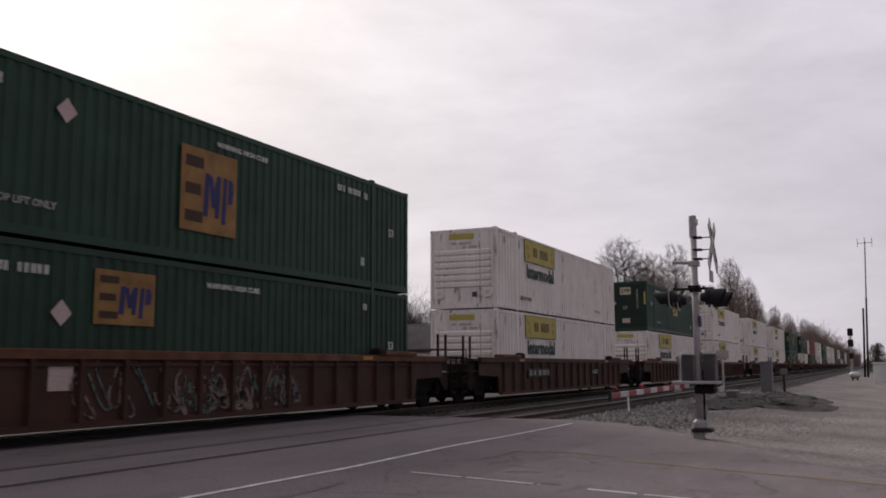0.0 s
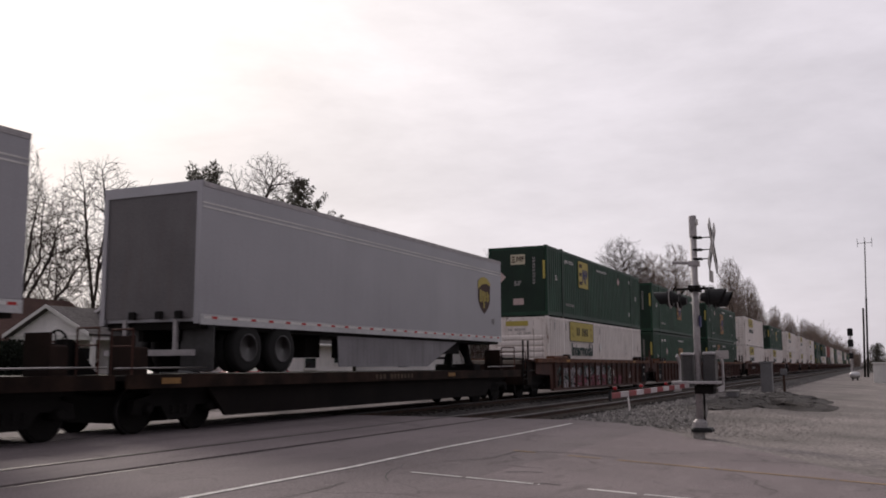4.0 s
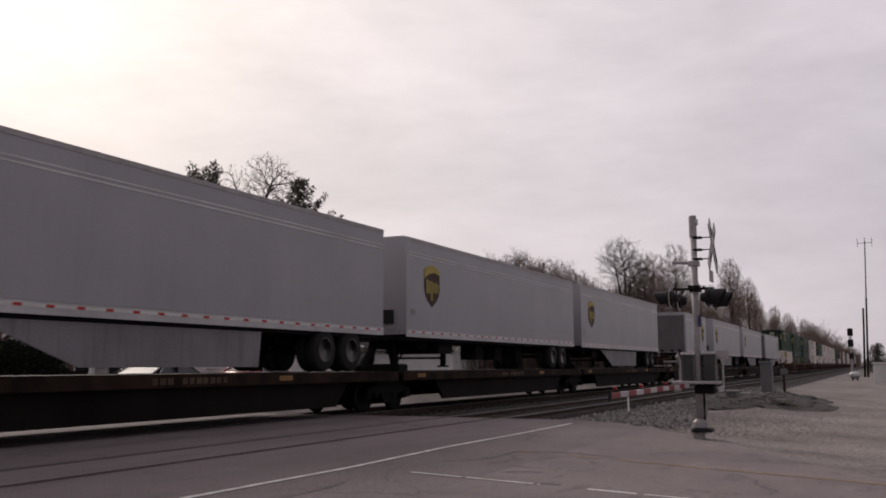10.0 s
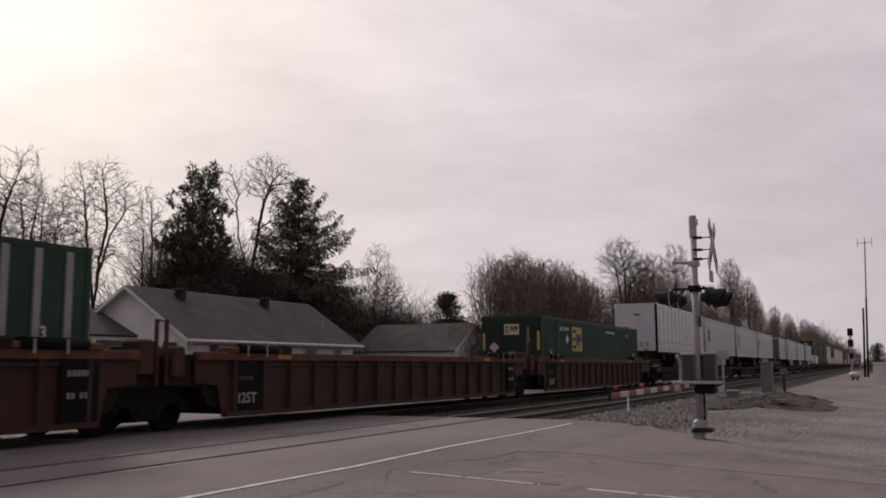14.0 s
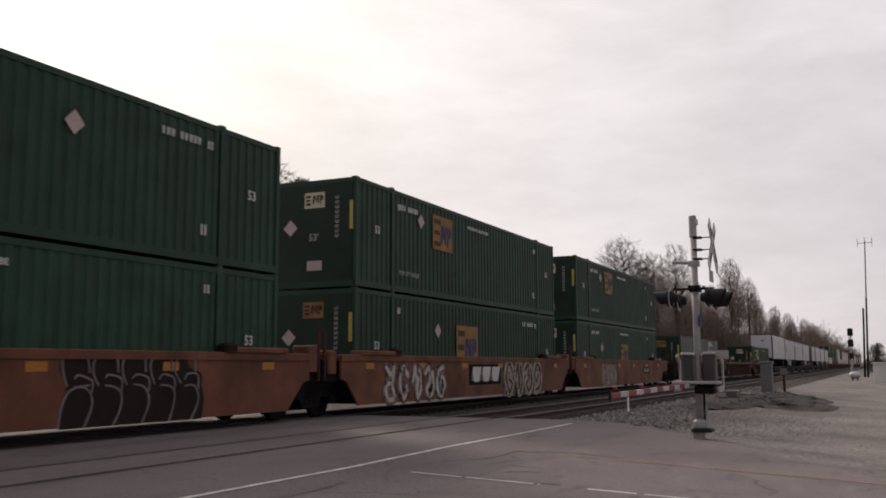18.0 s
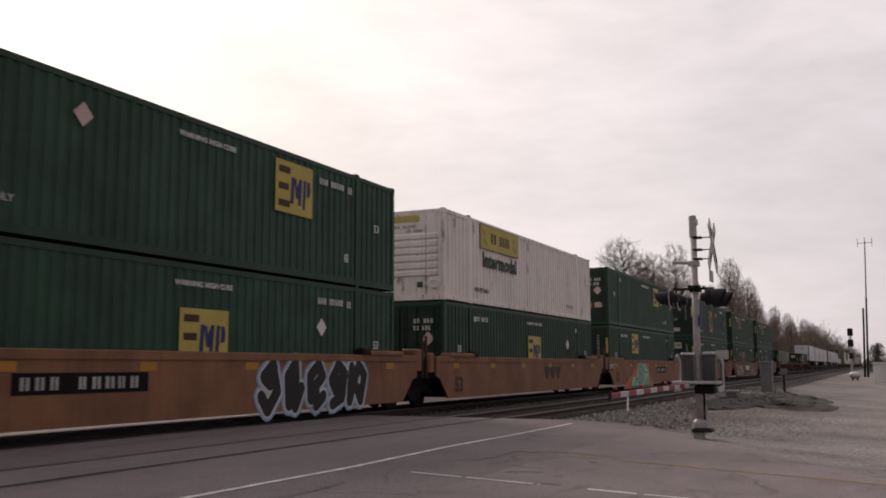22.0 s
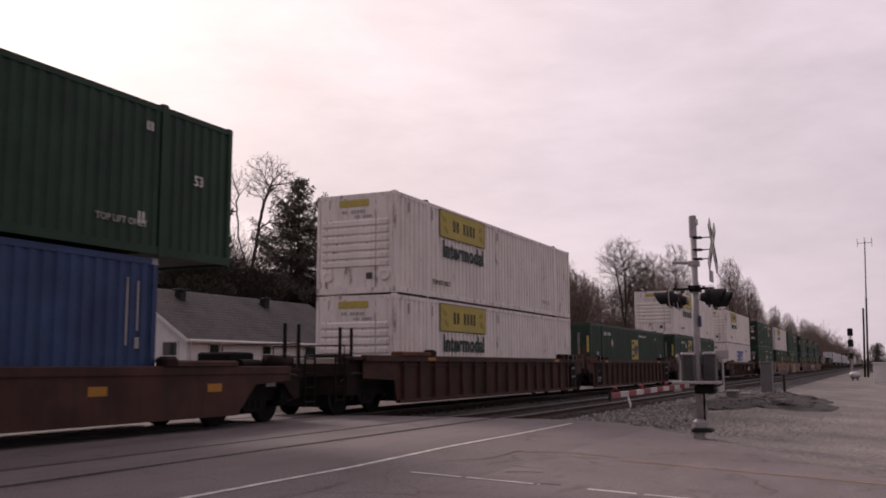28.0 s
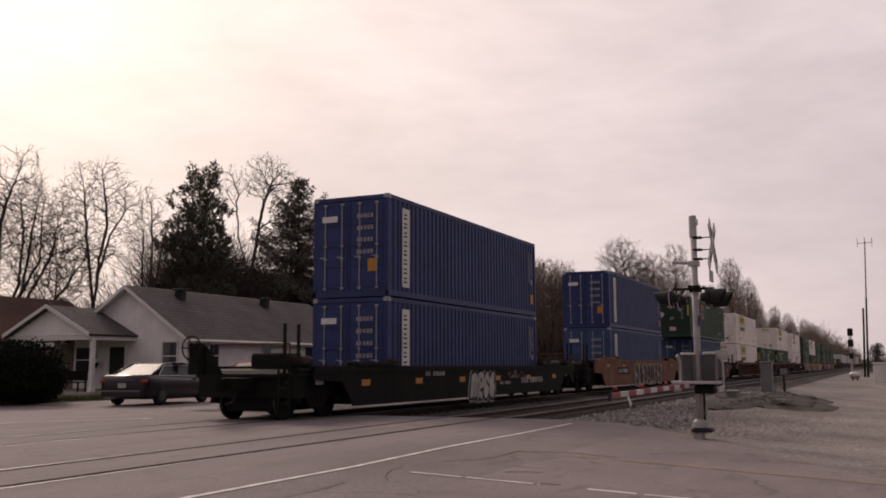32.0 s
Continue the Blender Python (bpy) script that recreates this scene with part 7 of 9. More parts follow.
def grown(seed, stems, lobes, n, step=0.42, kill=0.75, sight=3.2, rise=0.12, wild=0.1, tip=0.009, power=2.2, rounds=110):
    """Limbs that grow towards free room in the crown's lobes. stems: bent lines from the ground, each a list of points.
    Gives limbs as (from, to, radius, radius), and the tips with their directions."""
    rnd = np.random.RandomState(seed)
    free = inside(lobes, n, rnd)
    pos, up = [], []
    for line in stems:
        line = [np.array(p, float) for p in line]
        last = -1
        for p, q in zip(line, line[1:]):
            m = max(1, int(np.linalg.norm(q - p) / step))
            for i in range(m):
                pos.append(p + (q - p) * i / m + rnd.normal(0, 0.03, 3))
                up.append(last)
                last = len(pos) - 1
        pos.append(line[-1])
        up.append(last)
    P = np.array(pos)
    shoots = [0] * len(P)
    d = np.linalg.norm(free[:, None] - P[None], axis=2)
    best, dist = d.argmin(1), d.min(1)
    for _ in range(rounds):
        live = dist < sight
        if not live.any():
            break
        fresh = []
        idx = best[live]
        vec = unit(free[live] - P[idx])
        total = np.zeros((len(P), 3))
        np.add.at(total, idx, vec)
        for i in np.unique(idx):
            shoots[i] += 1
            if shoots[i] > 3:
                continue
            v = total[i] / (np.linalg.norm(total[i]) + 1e-9) + rnd.normal(0, wild, 3) + np.array([0, 0, rise])
            if up[i] >= 0:
                v = v + 0.7 * unit((P[i] - P[up[i]])[None])[0]
            fresh.append((P[i] + v / np.linalg.norm(v) * step, i))
        spent = np.array(shoots)[best] > 3
        free, best, dist = free[~spent], best[~spent], dist[~spent]
        if not fresh or not len(free):
            break
        shoots += [0] * len(fresh)
        k0 = len(P)
        P = np.vstack([P, [f[0] for f in fresh]])
        up += [f[1] for f in fresh]
        dn = np.linalg.norm(free[:, None] - P[None, k0:], axis=2)
        j = dn.argmin(1)
        m = dn[np.arange(len(free)), j]
        near = m < dist
        best[near], dist[near] = k0 + j[near], m[near]
        keep = dist > kill
        free, best, dist = free[keep], best[keep], dist[keep]
        if not len(free):
            break
    area = np.zeros(len(P))
    ends = np.ones(len(P), bool)
    for i in range(len(P) - 1, -1, -1):
        if area[i] == 0:
            area[i] = tip ** power
        if up[i] >= 0:
            area[up[i]] += area[i]
            ends[up[i]] = False
    r = area ** (1 / power)
    segs = [(P[up[i]], P[i], min(r[up[i]], r[i] * 1.5), r[i]) for i in range(len(P)) if up[i] >= 0]
    heads = [(P[i], unit((P[i] - P[up[i]])[None])[0]) for i in range(len(P)) if ends[i] and up[i] >= 0]
    return segs, heads, rnd


def twigged(segs, rnd, each=2, length=0.6, r=0.011, thin=0.03, rise=0.2):
    """Fine twigs along the thin limbs."""
    out = []
    for a, b, r0, r1 in segs:
        if r1 > thin:
            continue
        for _ in range(each):
            if rnd.rand() < 0.25:
                continue
            f = rnd.rand()
            d = (b - a) / (np.linalg.norm(b - a) + 1e-9) * 1.0 + rnd.normal(0, 0.5, 3) + np.array([0, 0, rise])
            d /= np.linalg.norm(d)
            p = a + (b - a) * f
            q = p + d * length * rnd.uniform(0.4, 1.2)
            out.append((p, q, r, r * 0.7))
            e = d + rnd.normal(0, 0.5, 3)
            out.append((p + (q - p) * 0.6, p + (q - p) * 0.6 + e / np.linalg.norm(e) * length * 0.5, r * 0.8, r * 0.6))
    return out


def array_mesh(name, mat, v, f):
    """A mesh from arrays of vertices and of faces with equally many corners."""
    me = bpy.data.meshes.new(name)
    n, k = f.shape
    me.vertices.add(len(v))
    me.vertices.foreach_set("co", v.astype(np.float32).ravel())
    me.loops.add(n * k)
    me.loops.foreach_set("vertex_index", f.astype(np.int32).ravel())
    me.polygons.add(n)
    me.polygons.foreach_set("loop_start", np.arange(0, n * k, k, dtype=np.int32))
    me.update(calc_edges=True)
    me.validate()
    me.materials.append(mat)
    return me


def unit(a):
    return a / (np.linalg.norm(a, axis=1, keepdims=True) + 1e-9)


def segments_mesh(segs, name, mat, sides):
    p, q = np.array([s[0] for s in segs]), np.array([s[1] for s in segs])
    r = np.array([(s[2], s[3]) for s in segs])
    d = unit(q - p)
    a = unit(np.cross(d, (0.3, 0.9, 0.1)))
    b = np.cross(d, a)
    t = 2 * np.pi * np.arange(sides) / sides
    ring = a[:, None, :] * np.cos(t)[None, :, None] + b[:, None, :] * np.sin(t)[None, :, None]
    v = np.stack([p[:, None, :] + ring * r[:, 0, None, None], q[:, None, :] + ring * r[:, 1, None, None]], axis=1).reshape(-1, 3)
    i = np.arange(sides)
    j = (i + 1) % sides
    one = np.stack([i, j, sides + j, sides + i], axis=1)
    f = (np.arange(len(segs))[:, None, None] * 2 * sides + one[None]).reshape(-1, 4)
    return array_mesh(name, mat, v, f)


def bare_tree(m, label, seed, stems, lobes, n, group="", twigs=None, each=2, length=0.6, fine=0.011, **kw):
    segs, heads, rnd = grown(seed, stems, lobes, n, **kw)
    ob = thing("bare_tree", label, "tree", m, group=group)
    part("trunk", segments_mesh([s for s in segs if s[2] > 0.05], "trunk", BARK, 7), ob)
    part("crown", segments_mesh([s for s in segs if s[2] <= 0.05] + twigged(segs, rnd, each, length, fine), "crown", twigs or TWIG, 3), ob)
    return ob


def blades(points, dirs, length, width, rnd, name, mat):
    """Narrow pointed leaves or needle tufts."""
    p, d = np.asarray(points), np.asarray(dirs)
    n = len(p)
    s = unit(np.cross(d, rnd.normal(0, 1, (n, 3))))
    l, w = length * rnd.uniform(0.6, 1.25, (n, 1)), width * rnd.uniform(0.7, 1.3, (n, 1))
    v = np.stack([p - s * w / 2, p + d * l * 0.55 + s * w * 0.6, p + d * l, p + d * l * 0.5 - s * w * 0.6], axis=1).reshape(-1, 3)
    return array_mesh(name, mat, v, np.arange(4 * n).reshape(n, 4))


def conifer(m, label, seed, height, radius, droop, clump=0.55, start=0.06, density=1.0, ragged=0.35, profile=0.9, group="", tall=0.5):
    rnd = np.random.RandomState(seed)
    ob = thing("conifer", label, "tree", m, group=group)
    segs, pts, dirs = [(np.array([0, 0, 0.0]), np.array([0, 0, height * 0.5]), 0.3, 0.18), (np.array([0, 0, height * 0.5]), np.array([0, 0, height * 0.99]), 0.18, 0.03)], [], []
    z = height * start
    while z < height * 0.985:
        f = z / height
        reach = radius * (1 - f) ** profile * (1 - ragged + ragged * 2 * rnd.rand()) + 0.3
        for k in range(rnd.randint(4, 7)):
            az = rnd.rand() * 2 * math.pi
            r = reach * rnd.uniform(0.6, 1.15)
            out = np.array([math.cos(az), math.sin(az), 0])
            p = np.array([0, 0, z])
            n = max(3, int(r / 0.45))
            for i in range(n):
                g = (i + 1) / n
                q = np.array([0, 0, z]) + out * r * g + np.array([0, 0, (0.25 * (1 - f) - droop * g + 0.35 * droop * g * g) * r]) + rnd.normal(0, 0.06, 3)
                segs.append((p, q, 0.05 * (1 - g) + 0.012, 0.05 * (1 - g) + 0.008))
                p = q
                k2 = int((7 + 7 * g) * density)
                pts.append(q + rnd.normal(0, 1, (k2, 3)) * np.array([clump, clump, clump * tall]) * 0.75 - np.array([0, 0, 0.12]))
                dirs.append(unit(out * 0.8 + rnd.normal(0, 0.7, (k2, 3)) - np.array([0, 0, 0.55 * droop])))
        z += height * 0.028 * rnd.uniform(0.7, 1.4)
    part("trunk", segments_mesh(segs, "trunk", BARK, 5), ob)
    part("crown", blades(np.concatenate(pts), np.concatenate(dirs), 0.38, 0.075, rnd, "crown", NEEDLE), ob)
    return ob


def pine(m, label, seed, height, lobes, n, tufts=26, group=""):
    """A ragged pine: upright tufts of needles at the ends of limbs that fill uneven lobes."""
    segs, heads, rnd = grown(seed, [[(0, 0, 0), (-0.4, 0, height * 0.5), (-0.5, 0.1, height * 0.93)]], lobes, n, kill=0.45, step=0.36, rise=0.18, wild=0.18, tip=0.009)
    ob = thing("conifer", label, "tree", m, group=group)
    part("trunk", segments_mesh(segs, "trunk", BARK, 5), ob)
    pts, dirs = [], []
    for p, d in heads + [(s[1], unit((s[1] - s[0])[None])[0]) for s in segs if s[3] < 0.03 and rnd.rand() < 0.55]:
        k = int(tufts * rnd.uniform(0.6, 1.3))
        aim = unit((d * 0.55 + np.array([0, 0, 0.55]) + rnd.normal(0, 0.3, 3))[None])
        along = rnd.uniform(-0.25, 0.5, (k, 1))
        pts.append(p + aim * along + rnd.normal(0, 0.07, (k, 3)))
        dirs.append(unit(aim * 0.9 + rnd.normal(0, 0.5, (k, 3))))
    part("crown", blades(np.concatenate(pts), np.concatenate(dirs), 0.3, 0.075, rnd, "crown", NEEDLE), ob)
    return ob


def spruce(m, label, seed, height, radius, group=""):
    """Whorls of long boughs, steep at the top and level lower down, with twigs hanging from them."""
    rnd = np.random.RandomState(seed)
    ob = thing("conifer", label, "tree", m, group=group)
    segs, pts, dirs = [(np.array([0, 0, 0.0]), np.array([0, 0, height * 0.5]), 0.34, 0.2), (np.array([0, 0, height * 0.5]), np.array([0.1, 0, height]), 0.2, 0.03)], [], []
    z = height * 0.12
    while z < height * 0.985:
        f = z / height
        az = rnd.rand() * 6.28
        for k in range(6 if f < 0.85 else 4):
            az += 1.05 + rnd.normal(0, 0.4)
            z_ = z + rnd.normal(0, 0.22)
            r = radius * min(1.0, 0.02 + 1.12 * (1 - f) ** 0.8) * rnd.choice((0.55, 0.8, 1.0, 1.12)) * rnd.uniform(0.8, 1.08)
            el = -0.12 + 1.0 * max(0, f - 0.45) / 0.55 + rnd.normal(0, 0.16)
            out = np.array([math.cos(az), math.sin(az), 0])
            side = np.array([-out[1], out[0], 0])
            n = max(3, int(r / 0.34))
            p = np.array([0, 0, z_])
            for i in range(n):
                g = (i + 1) / n
                e = el - 0.26 * math.sin(g * 2.6) + 0.42 * g * g
                q = p + (out * math.cos(e) + np.array([0, 0, math.sin(e)])) * r / n + rnd.normal(0, 0.025, 3)
                segs.append((p, q, 0.06 * (1 - g) + 0.014, 0.06 * (1 - g) + 0.011))
                wide = 0.55 * r * (1 - g) ** 0.7 * min(1, 2.2 * g) * 0.55 + 0.12
                for s_ in (-1, 1):
                    tip_ = q + side * s_ * wide * rnd.uniform(0.5, 1.1) + out * wide * 0.5 + np.array([0, 0, -0.45 * wide - 0.15])
                    segs.append((q, tip_, 0.012, 0.008))
                    k2 = 6 + int(wide * 9)
                    t = rnd.rand(k2, 1)
                    pts.append(q + (tip_ - q) * t + rnd.normal(0, 0.05, (k2, 3)))
                    dirs.append(unit(out * 0.5 + side * s_ * 0.4 + rnd.normal(0, 0.4, (k2, 3)) - np.array([0, 0, 0.75])))
                k3 = 6
                pts.append(p + (q - p) * rnd.rand(k3, 1) + rnd.normal(0, 0.05, (k3, 3)))
                dirs.append(unit(out * 0.8 + rnd.normal(0, 0.5, (k3, 3)) + np.array([0, 0, 0.1])))
                p = q
        z += height * 0.027 * rnd.uniform(0.75, 1.3)
    part("trunk", segments_mesh(segs, "trunk", BARK, 5), ob)
    part("crown", blades(np.concatenate(pts), np.concatenate(dirs), 0.34, 0.06, rnd, "crown", NEEDLE), ob)
    return ob


def bush(m, label, seed, rx, ry, h, n=5200):
    rnd = np.random.RandomState(seed)
    ob = thing("bush", label, "bush", m)
    pts, dirs = [], []
    lumps = [(rnd.normal(0, 0.45, 2), rnd.uniform(0.45, 0.75), rnd.uniform(0.35, 0.8)) for _ in range(9)]
    for _ in range(n):
        c, r, cz = lumps[rnd.randint(len(lumps))]
        d = rnd.normal(0, 1, 3)
        d /= np.linalg.norm(d)
        q = np.array([(c[0] + d[0] * r) * rx * 0.72, (c[1] + d[1] * r) * ry * 0.72, max(0.05, (cz + d[2] * r * 0.65) * h * 0.75)]) * rnd.uniform(0.8, 1.03)
        pts.append(q)
        o = d + rnd.normal(0, 0.6, 3)
        dirs.append(o / np.linalg.norm(o))
    stems = [(np.array([rnd.normal(0, .15), rnd.normal(0, .15), 0]), np.array([c[0] * rx * .7, c[1] * ry * .7, cz * h * .7]), .03, .01) for c, r, cz in lumps]
    part("stems", segments_mesh(stems, "stems", BARK, 5), ob)
    part("foliage", blades(pts, dirs, 0.13, 0.06, rnd, "foliage", LEAF), ob)
    return ob


def thicket(name, label, seed, x0, x1, y0, y1, h, n, mat, lean=0.25, w=0.05):
    """Dense bare undergrowth: stems and side twigs without number."""
    rnd = np.random.RandomState(seed)
    segs = []
    for _ in range(n):
        p = np.array([rnd.uniform(x0, x1), rnd.uniform(y0, y1), 0.0])
        hh = h * rnd.uniform(0.35, 1.0) * (0.7 + 0.3 * math.sin(p[0] * 0.11) * math.sin(p[0] * 0.037 + 1))
        q = p + np.array([rnd.normal(0, lean), rnd.normal(0, lean), 1]) * hh * 0.6
        segs.append((p, q, w, w * 0.6))
        for k in range(5):
            g = rnd.uniform(0.3, 1)
            b = p + (q - p) * g
            e = b + np.array([rnd.normal(0, 0.5), rnd.normal(0, 0.5), rnd.uniform(0.3, 1.0)]) * hh * 0.28
            segs.append((b, e, w * 0.5, w * 0.25))
            for _k in range(2):
                c = b + (e - b) * rnd.uniform(0.3, 1)
                segs.append((c, c + np.array([rnd.normal(0, 0.5), rnd.normal(0, 0.5), rnd.uniform(0.2, 0.9)]) * hh * 0.16, w * 0.3, w * 0.15))
    return thing(name, label, "undergrowth", mesh=segments_mesh(segs, name, mat, 3), kind="stuff")


def plant_all():
    G = "bare trees behind the houses"
    TURN = Matrix.Rotation(radians(-65), 4, "Z")
    bare_tree(at(38.6, 47, 0) @ TURN, "broad old leafless tree behind the brown-roofed house", 11, [[(0, 0, 0), (-0.1, 0, 3.6), (-0.6, 0.2, 7.4), (-0.4, 0, 10.4), (0.3, 0, 12.4)], [(-0.1, 0, 3.4), (1.0, 0.3, 6.0), (1.5, 0, 9.2), (1.7, 0, 11.0)], [(0, 0, 2.6), (-1.8, 0, 5.6), (-3.2, 0, 8.0)]],
              [(0.2, 0, 12.7, 2.0, 1.8, 1.9), (1.5, 0, 10.2, 2.0, 2.2, 2.4), (-3.0, 0, 10.4, 2.6, 2.6, 3.6), (-0.8, 0, 9.4, 2.4, 2.4, 2.0)], 3000, G, each=2, kill=0.46, wild=0.14, length=0.7, fine=0.0085, tip=0.0115)
    bare_tree(at(40.2, 49, 0) @ TURN, "dense twiggy leafless tree behind the porch roof", 17, [[(0, 0, 0), (0.1, 0, 3.4), (0.9, 0, 6.4), (1.0, 0.2, 9.4), (0.8, 0, 11.6)], [(0, 0, 2.6), (-0.8, 0.2, 6.0), (-0.6, 0, 9.6)], [(0.1, 0, 3.2), (1.6, -0.2, 5.4), (2.9, 0, 8.2), (3.2, 0, 10.4)], [(0.0, 0, 2.2), (1.9, 0.3, 4.0), (3.9, 0, 6.2), (4.6, 0, 7.4)], [(0.3, 0, 4.2), (2.0, 0.4, 8.0), (2.2, 0, 11.0)]],
              [(-1.0, 0, 9.6, 2.0, 2.0, 3.2), (1.0, 0, 10.0, 2.0, 2.0, 3.0), (3.2, 0, 9.2, 2.0, 2.0, 2.9), (4.6, 0, 7.2, 1.8, 1.8, 2.0), (2.0, 0, 6.4, 2.8, 2.2, 2.4)], 5200, G, each=3, kill=0.42, length=0.75, rise=0.2, fine=0.0085, tip=0.0115)
    bare_tree(at(46.4, 48, 0), "tall leafless tree with open forked crown behind the house", 13, [[(0, 0, 0), (0.1, 0, 5.5), (-0.6, 0, 9.5), (-0.8, 0.2, 12.6)], [(0.15, 0, 4.0), (0.5, 0, 8.6), (1.0, -0.1, 11.0), (0.7, 0, 13.6)], [(0.3, 0, 6.8), (1.6, 0.2, 10.4), (2.6, 0, 12.0)]],
              [(-1.0, 0, 12.6, 1.7, 1.7, 2.6), (0.7, 0, 13.2, 1.5, 1.6, 2.5), (2.5, 0, 12.4, 1.5, 1.6, 2.3), (0.2, 0, 9.4, 2.3, 1.8, 1.5)], 1700, G, each=2, kill=0.45, length=0.7, tip=0.0145, fine=0.0095)
    bare_tree(at(51.8, 48, 0), "narrow upright leafless tree beside a pine", 15, [[(0, 0, 0), (0.1, 0, 5.0), (0.2, 0, 9.5), (0, 0, 12.8)], [(0, 0, 4.0), (-0.8, 0, 8.0), (-0.7, 0, 11.4)], [(0, 0, 5.0), (0.9, 0, 8.4), (1.3, 0, 10.6)]],
              [(-0.2, 0, 11.6, 1.3, 1.2, 3.0), (0.9, 0, 10.4, 1.6, 1.4, 2.4), (-1.0, 0, 9.8, 1.2, 1.2, 2.2)], 1500, G, each=2, kill=0.42, rise=0.3, length=0.6, tip=0.013, fine=0.0095)
    bare_tree(at(49.5, 55, 0), "small leafless tree behind the house", 16, [[(0, 0, 0), (0.2, 0, 5.0)]], [(0, 0, 8.6, 3.4, 2.6, 3.0)], 2200, G, each=2, kill=0.45)
    bare_tree(at(64.2, 48, 0), "crooked leafless tree leaning between two conifers", 21, [[(0, 0, 0), (-0.6, 0, 8.0), (0.2, 0, 11.0), (0.9, 0, 14.0), (1.5, 0.1, 15.6), (2.3, 0, 17.2)], [(0.3, 0, 12.9), (2.4, 0.2, 13.9), (4.4, 0, 14.1)], [(-0.5, 0, 8.6), (-2.1, 0, 12.0), (-2.5, 0, 14.9), (-2.1, 0, 15.6), (-3.0, 0.1, 17.0)], [(-2.3, 0, 14.3), (-4.2, 0, 15.8)]],
              [(2.0, 0, 18.0, 2.6, 1.9, 1.9), (4.6, 0, 17.7, 1.7, 1.5, 1.2), (0.4, 0, 16.6, 1.5, 1.1, 1.2), (-3.0, 0, 16.4, 1.2, 0.8, 1.6), (4.6, 0, 14.4, 1.4, 1.2, 0.7)], 1150, G, each=2, kill=0.42, length=0.6, tip=0.0155, wild=0.14, fine=0.009)
    bare_tree(at(86.2, 48, 0), "leafless many-stemmed tree behind the garage", 18, [[(0, 0, 0), (-0.8, 0, 7.0)], [(0.3, 0, 0), (1.2, 0, 6.0)]], [(-0.3, 0, 11.0, 2.0, 1.8, 3.4), (2.2, 0, 9.6, 2.0, 1.8, 2.6)], 1800, G, each=2, kill=0.45, rise=0.3)
    bare_tree(at(91.5, 50, 0), "low leafless tree behind the garage", 19, [[(0, 0, 0), (0.3, 0, 4.5)]], [(0, 0, 8.6, 3.0, 2.2, 3.0)], 1800, G, each=2, kill=0.45, rise=0.3)
    pine(at(57.2, 47, 0) @ TURN, "tall dark pine with an uneven ragged crown", 37, 16.6, [(0.0, 0, 16.2, 0.62, 0.7, 0.85), (-1.25, 0, 15.9, 0.7, 0.8, 0.95), (-0.65, 0, 14.9, 1.35, 1.3, 1.1), (-2.7, 0, 14.0, 0.4, 0.5, 0.7), (-0.65, 0, 13.2, 1.8, 1.7, 1.2), (1.15, 0, 13.4, 0.45, 0.6, 0.6),
                           (-1.05, 0, 11.8, 2.2, 2.0, 1.2), (-1.2, 0, 10.6, 2.85, 2.4, 1.1), (-0.65, 0, 9.2, 2.3, 2.2, 1.4), (-3.0, 0, 8.1, 0.95, 1.0, 0.55), (-0.6, 0, 6.6, 2.4, 2.2, 2.0)], 6200, 30, "conifers")
    spruce(at(70.9, 48, 0), "dark spruce with long drooping boughs", 32, 18.7, 10.2, "conifers")
    conifer(at(103.5, 48, 0), "small dark evergreen beyond the garage", 33, 10.4, 3.0, 0.2, 0.5, 0.02, 2.4, 0.35, 0.7, "conifers")
    conifer(at(112.0, 50, 0), "small dark evergreen beyond the garage", 34, 7.6, 2.4, 0.2, 0.5, 0.02, 2.0, 0.35, 0.7, "conifers")
    # hedge of trees past the garage, and the woods along the line
    W = "bare trees along the railway"
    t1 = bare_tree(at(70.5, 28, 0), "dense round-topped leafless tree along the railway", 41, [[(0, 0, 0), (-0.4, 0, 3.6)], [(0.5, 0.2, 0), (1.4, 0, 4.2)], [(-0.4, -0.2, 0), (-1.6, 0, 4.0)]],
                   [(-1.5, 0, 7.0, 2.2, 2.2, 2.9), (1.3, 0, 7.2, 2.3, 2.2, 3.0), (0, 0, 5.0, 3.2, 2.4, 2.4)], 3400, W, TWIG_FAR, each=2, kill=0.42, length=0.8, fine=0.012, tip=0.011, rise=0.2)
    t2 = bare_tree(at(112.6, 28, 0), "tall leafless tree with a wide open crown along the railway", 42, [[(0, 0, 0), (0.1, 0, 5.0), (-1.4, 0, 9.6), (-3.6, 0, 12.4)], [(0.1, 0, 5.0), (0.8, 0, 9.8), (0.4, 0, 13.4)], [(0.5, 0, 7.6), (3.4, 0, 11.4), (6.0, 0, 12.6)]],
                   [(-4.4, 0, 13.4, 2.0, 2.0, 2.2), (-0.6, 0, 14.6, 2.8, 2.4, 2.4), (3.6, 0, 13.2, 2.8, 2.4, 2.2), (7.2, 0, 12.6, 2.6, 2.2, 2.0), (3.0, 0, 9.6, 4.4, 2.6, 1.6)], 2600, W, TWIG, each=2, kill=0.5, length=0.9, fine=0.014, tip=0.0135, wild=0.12)
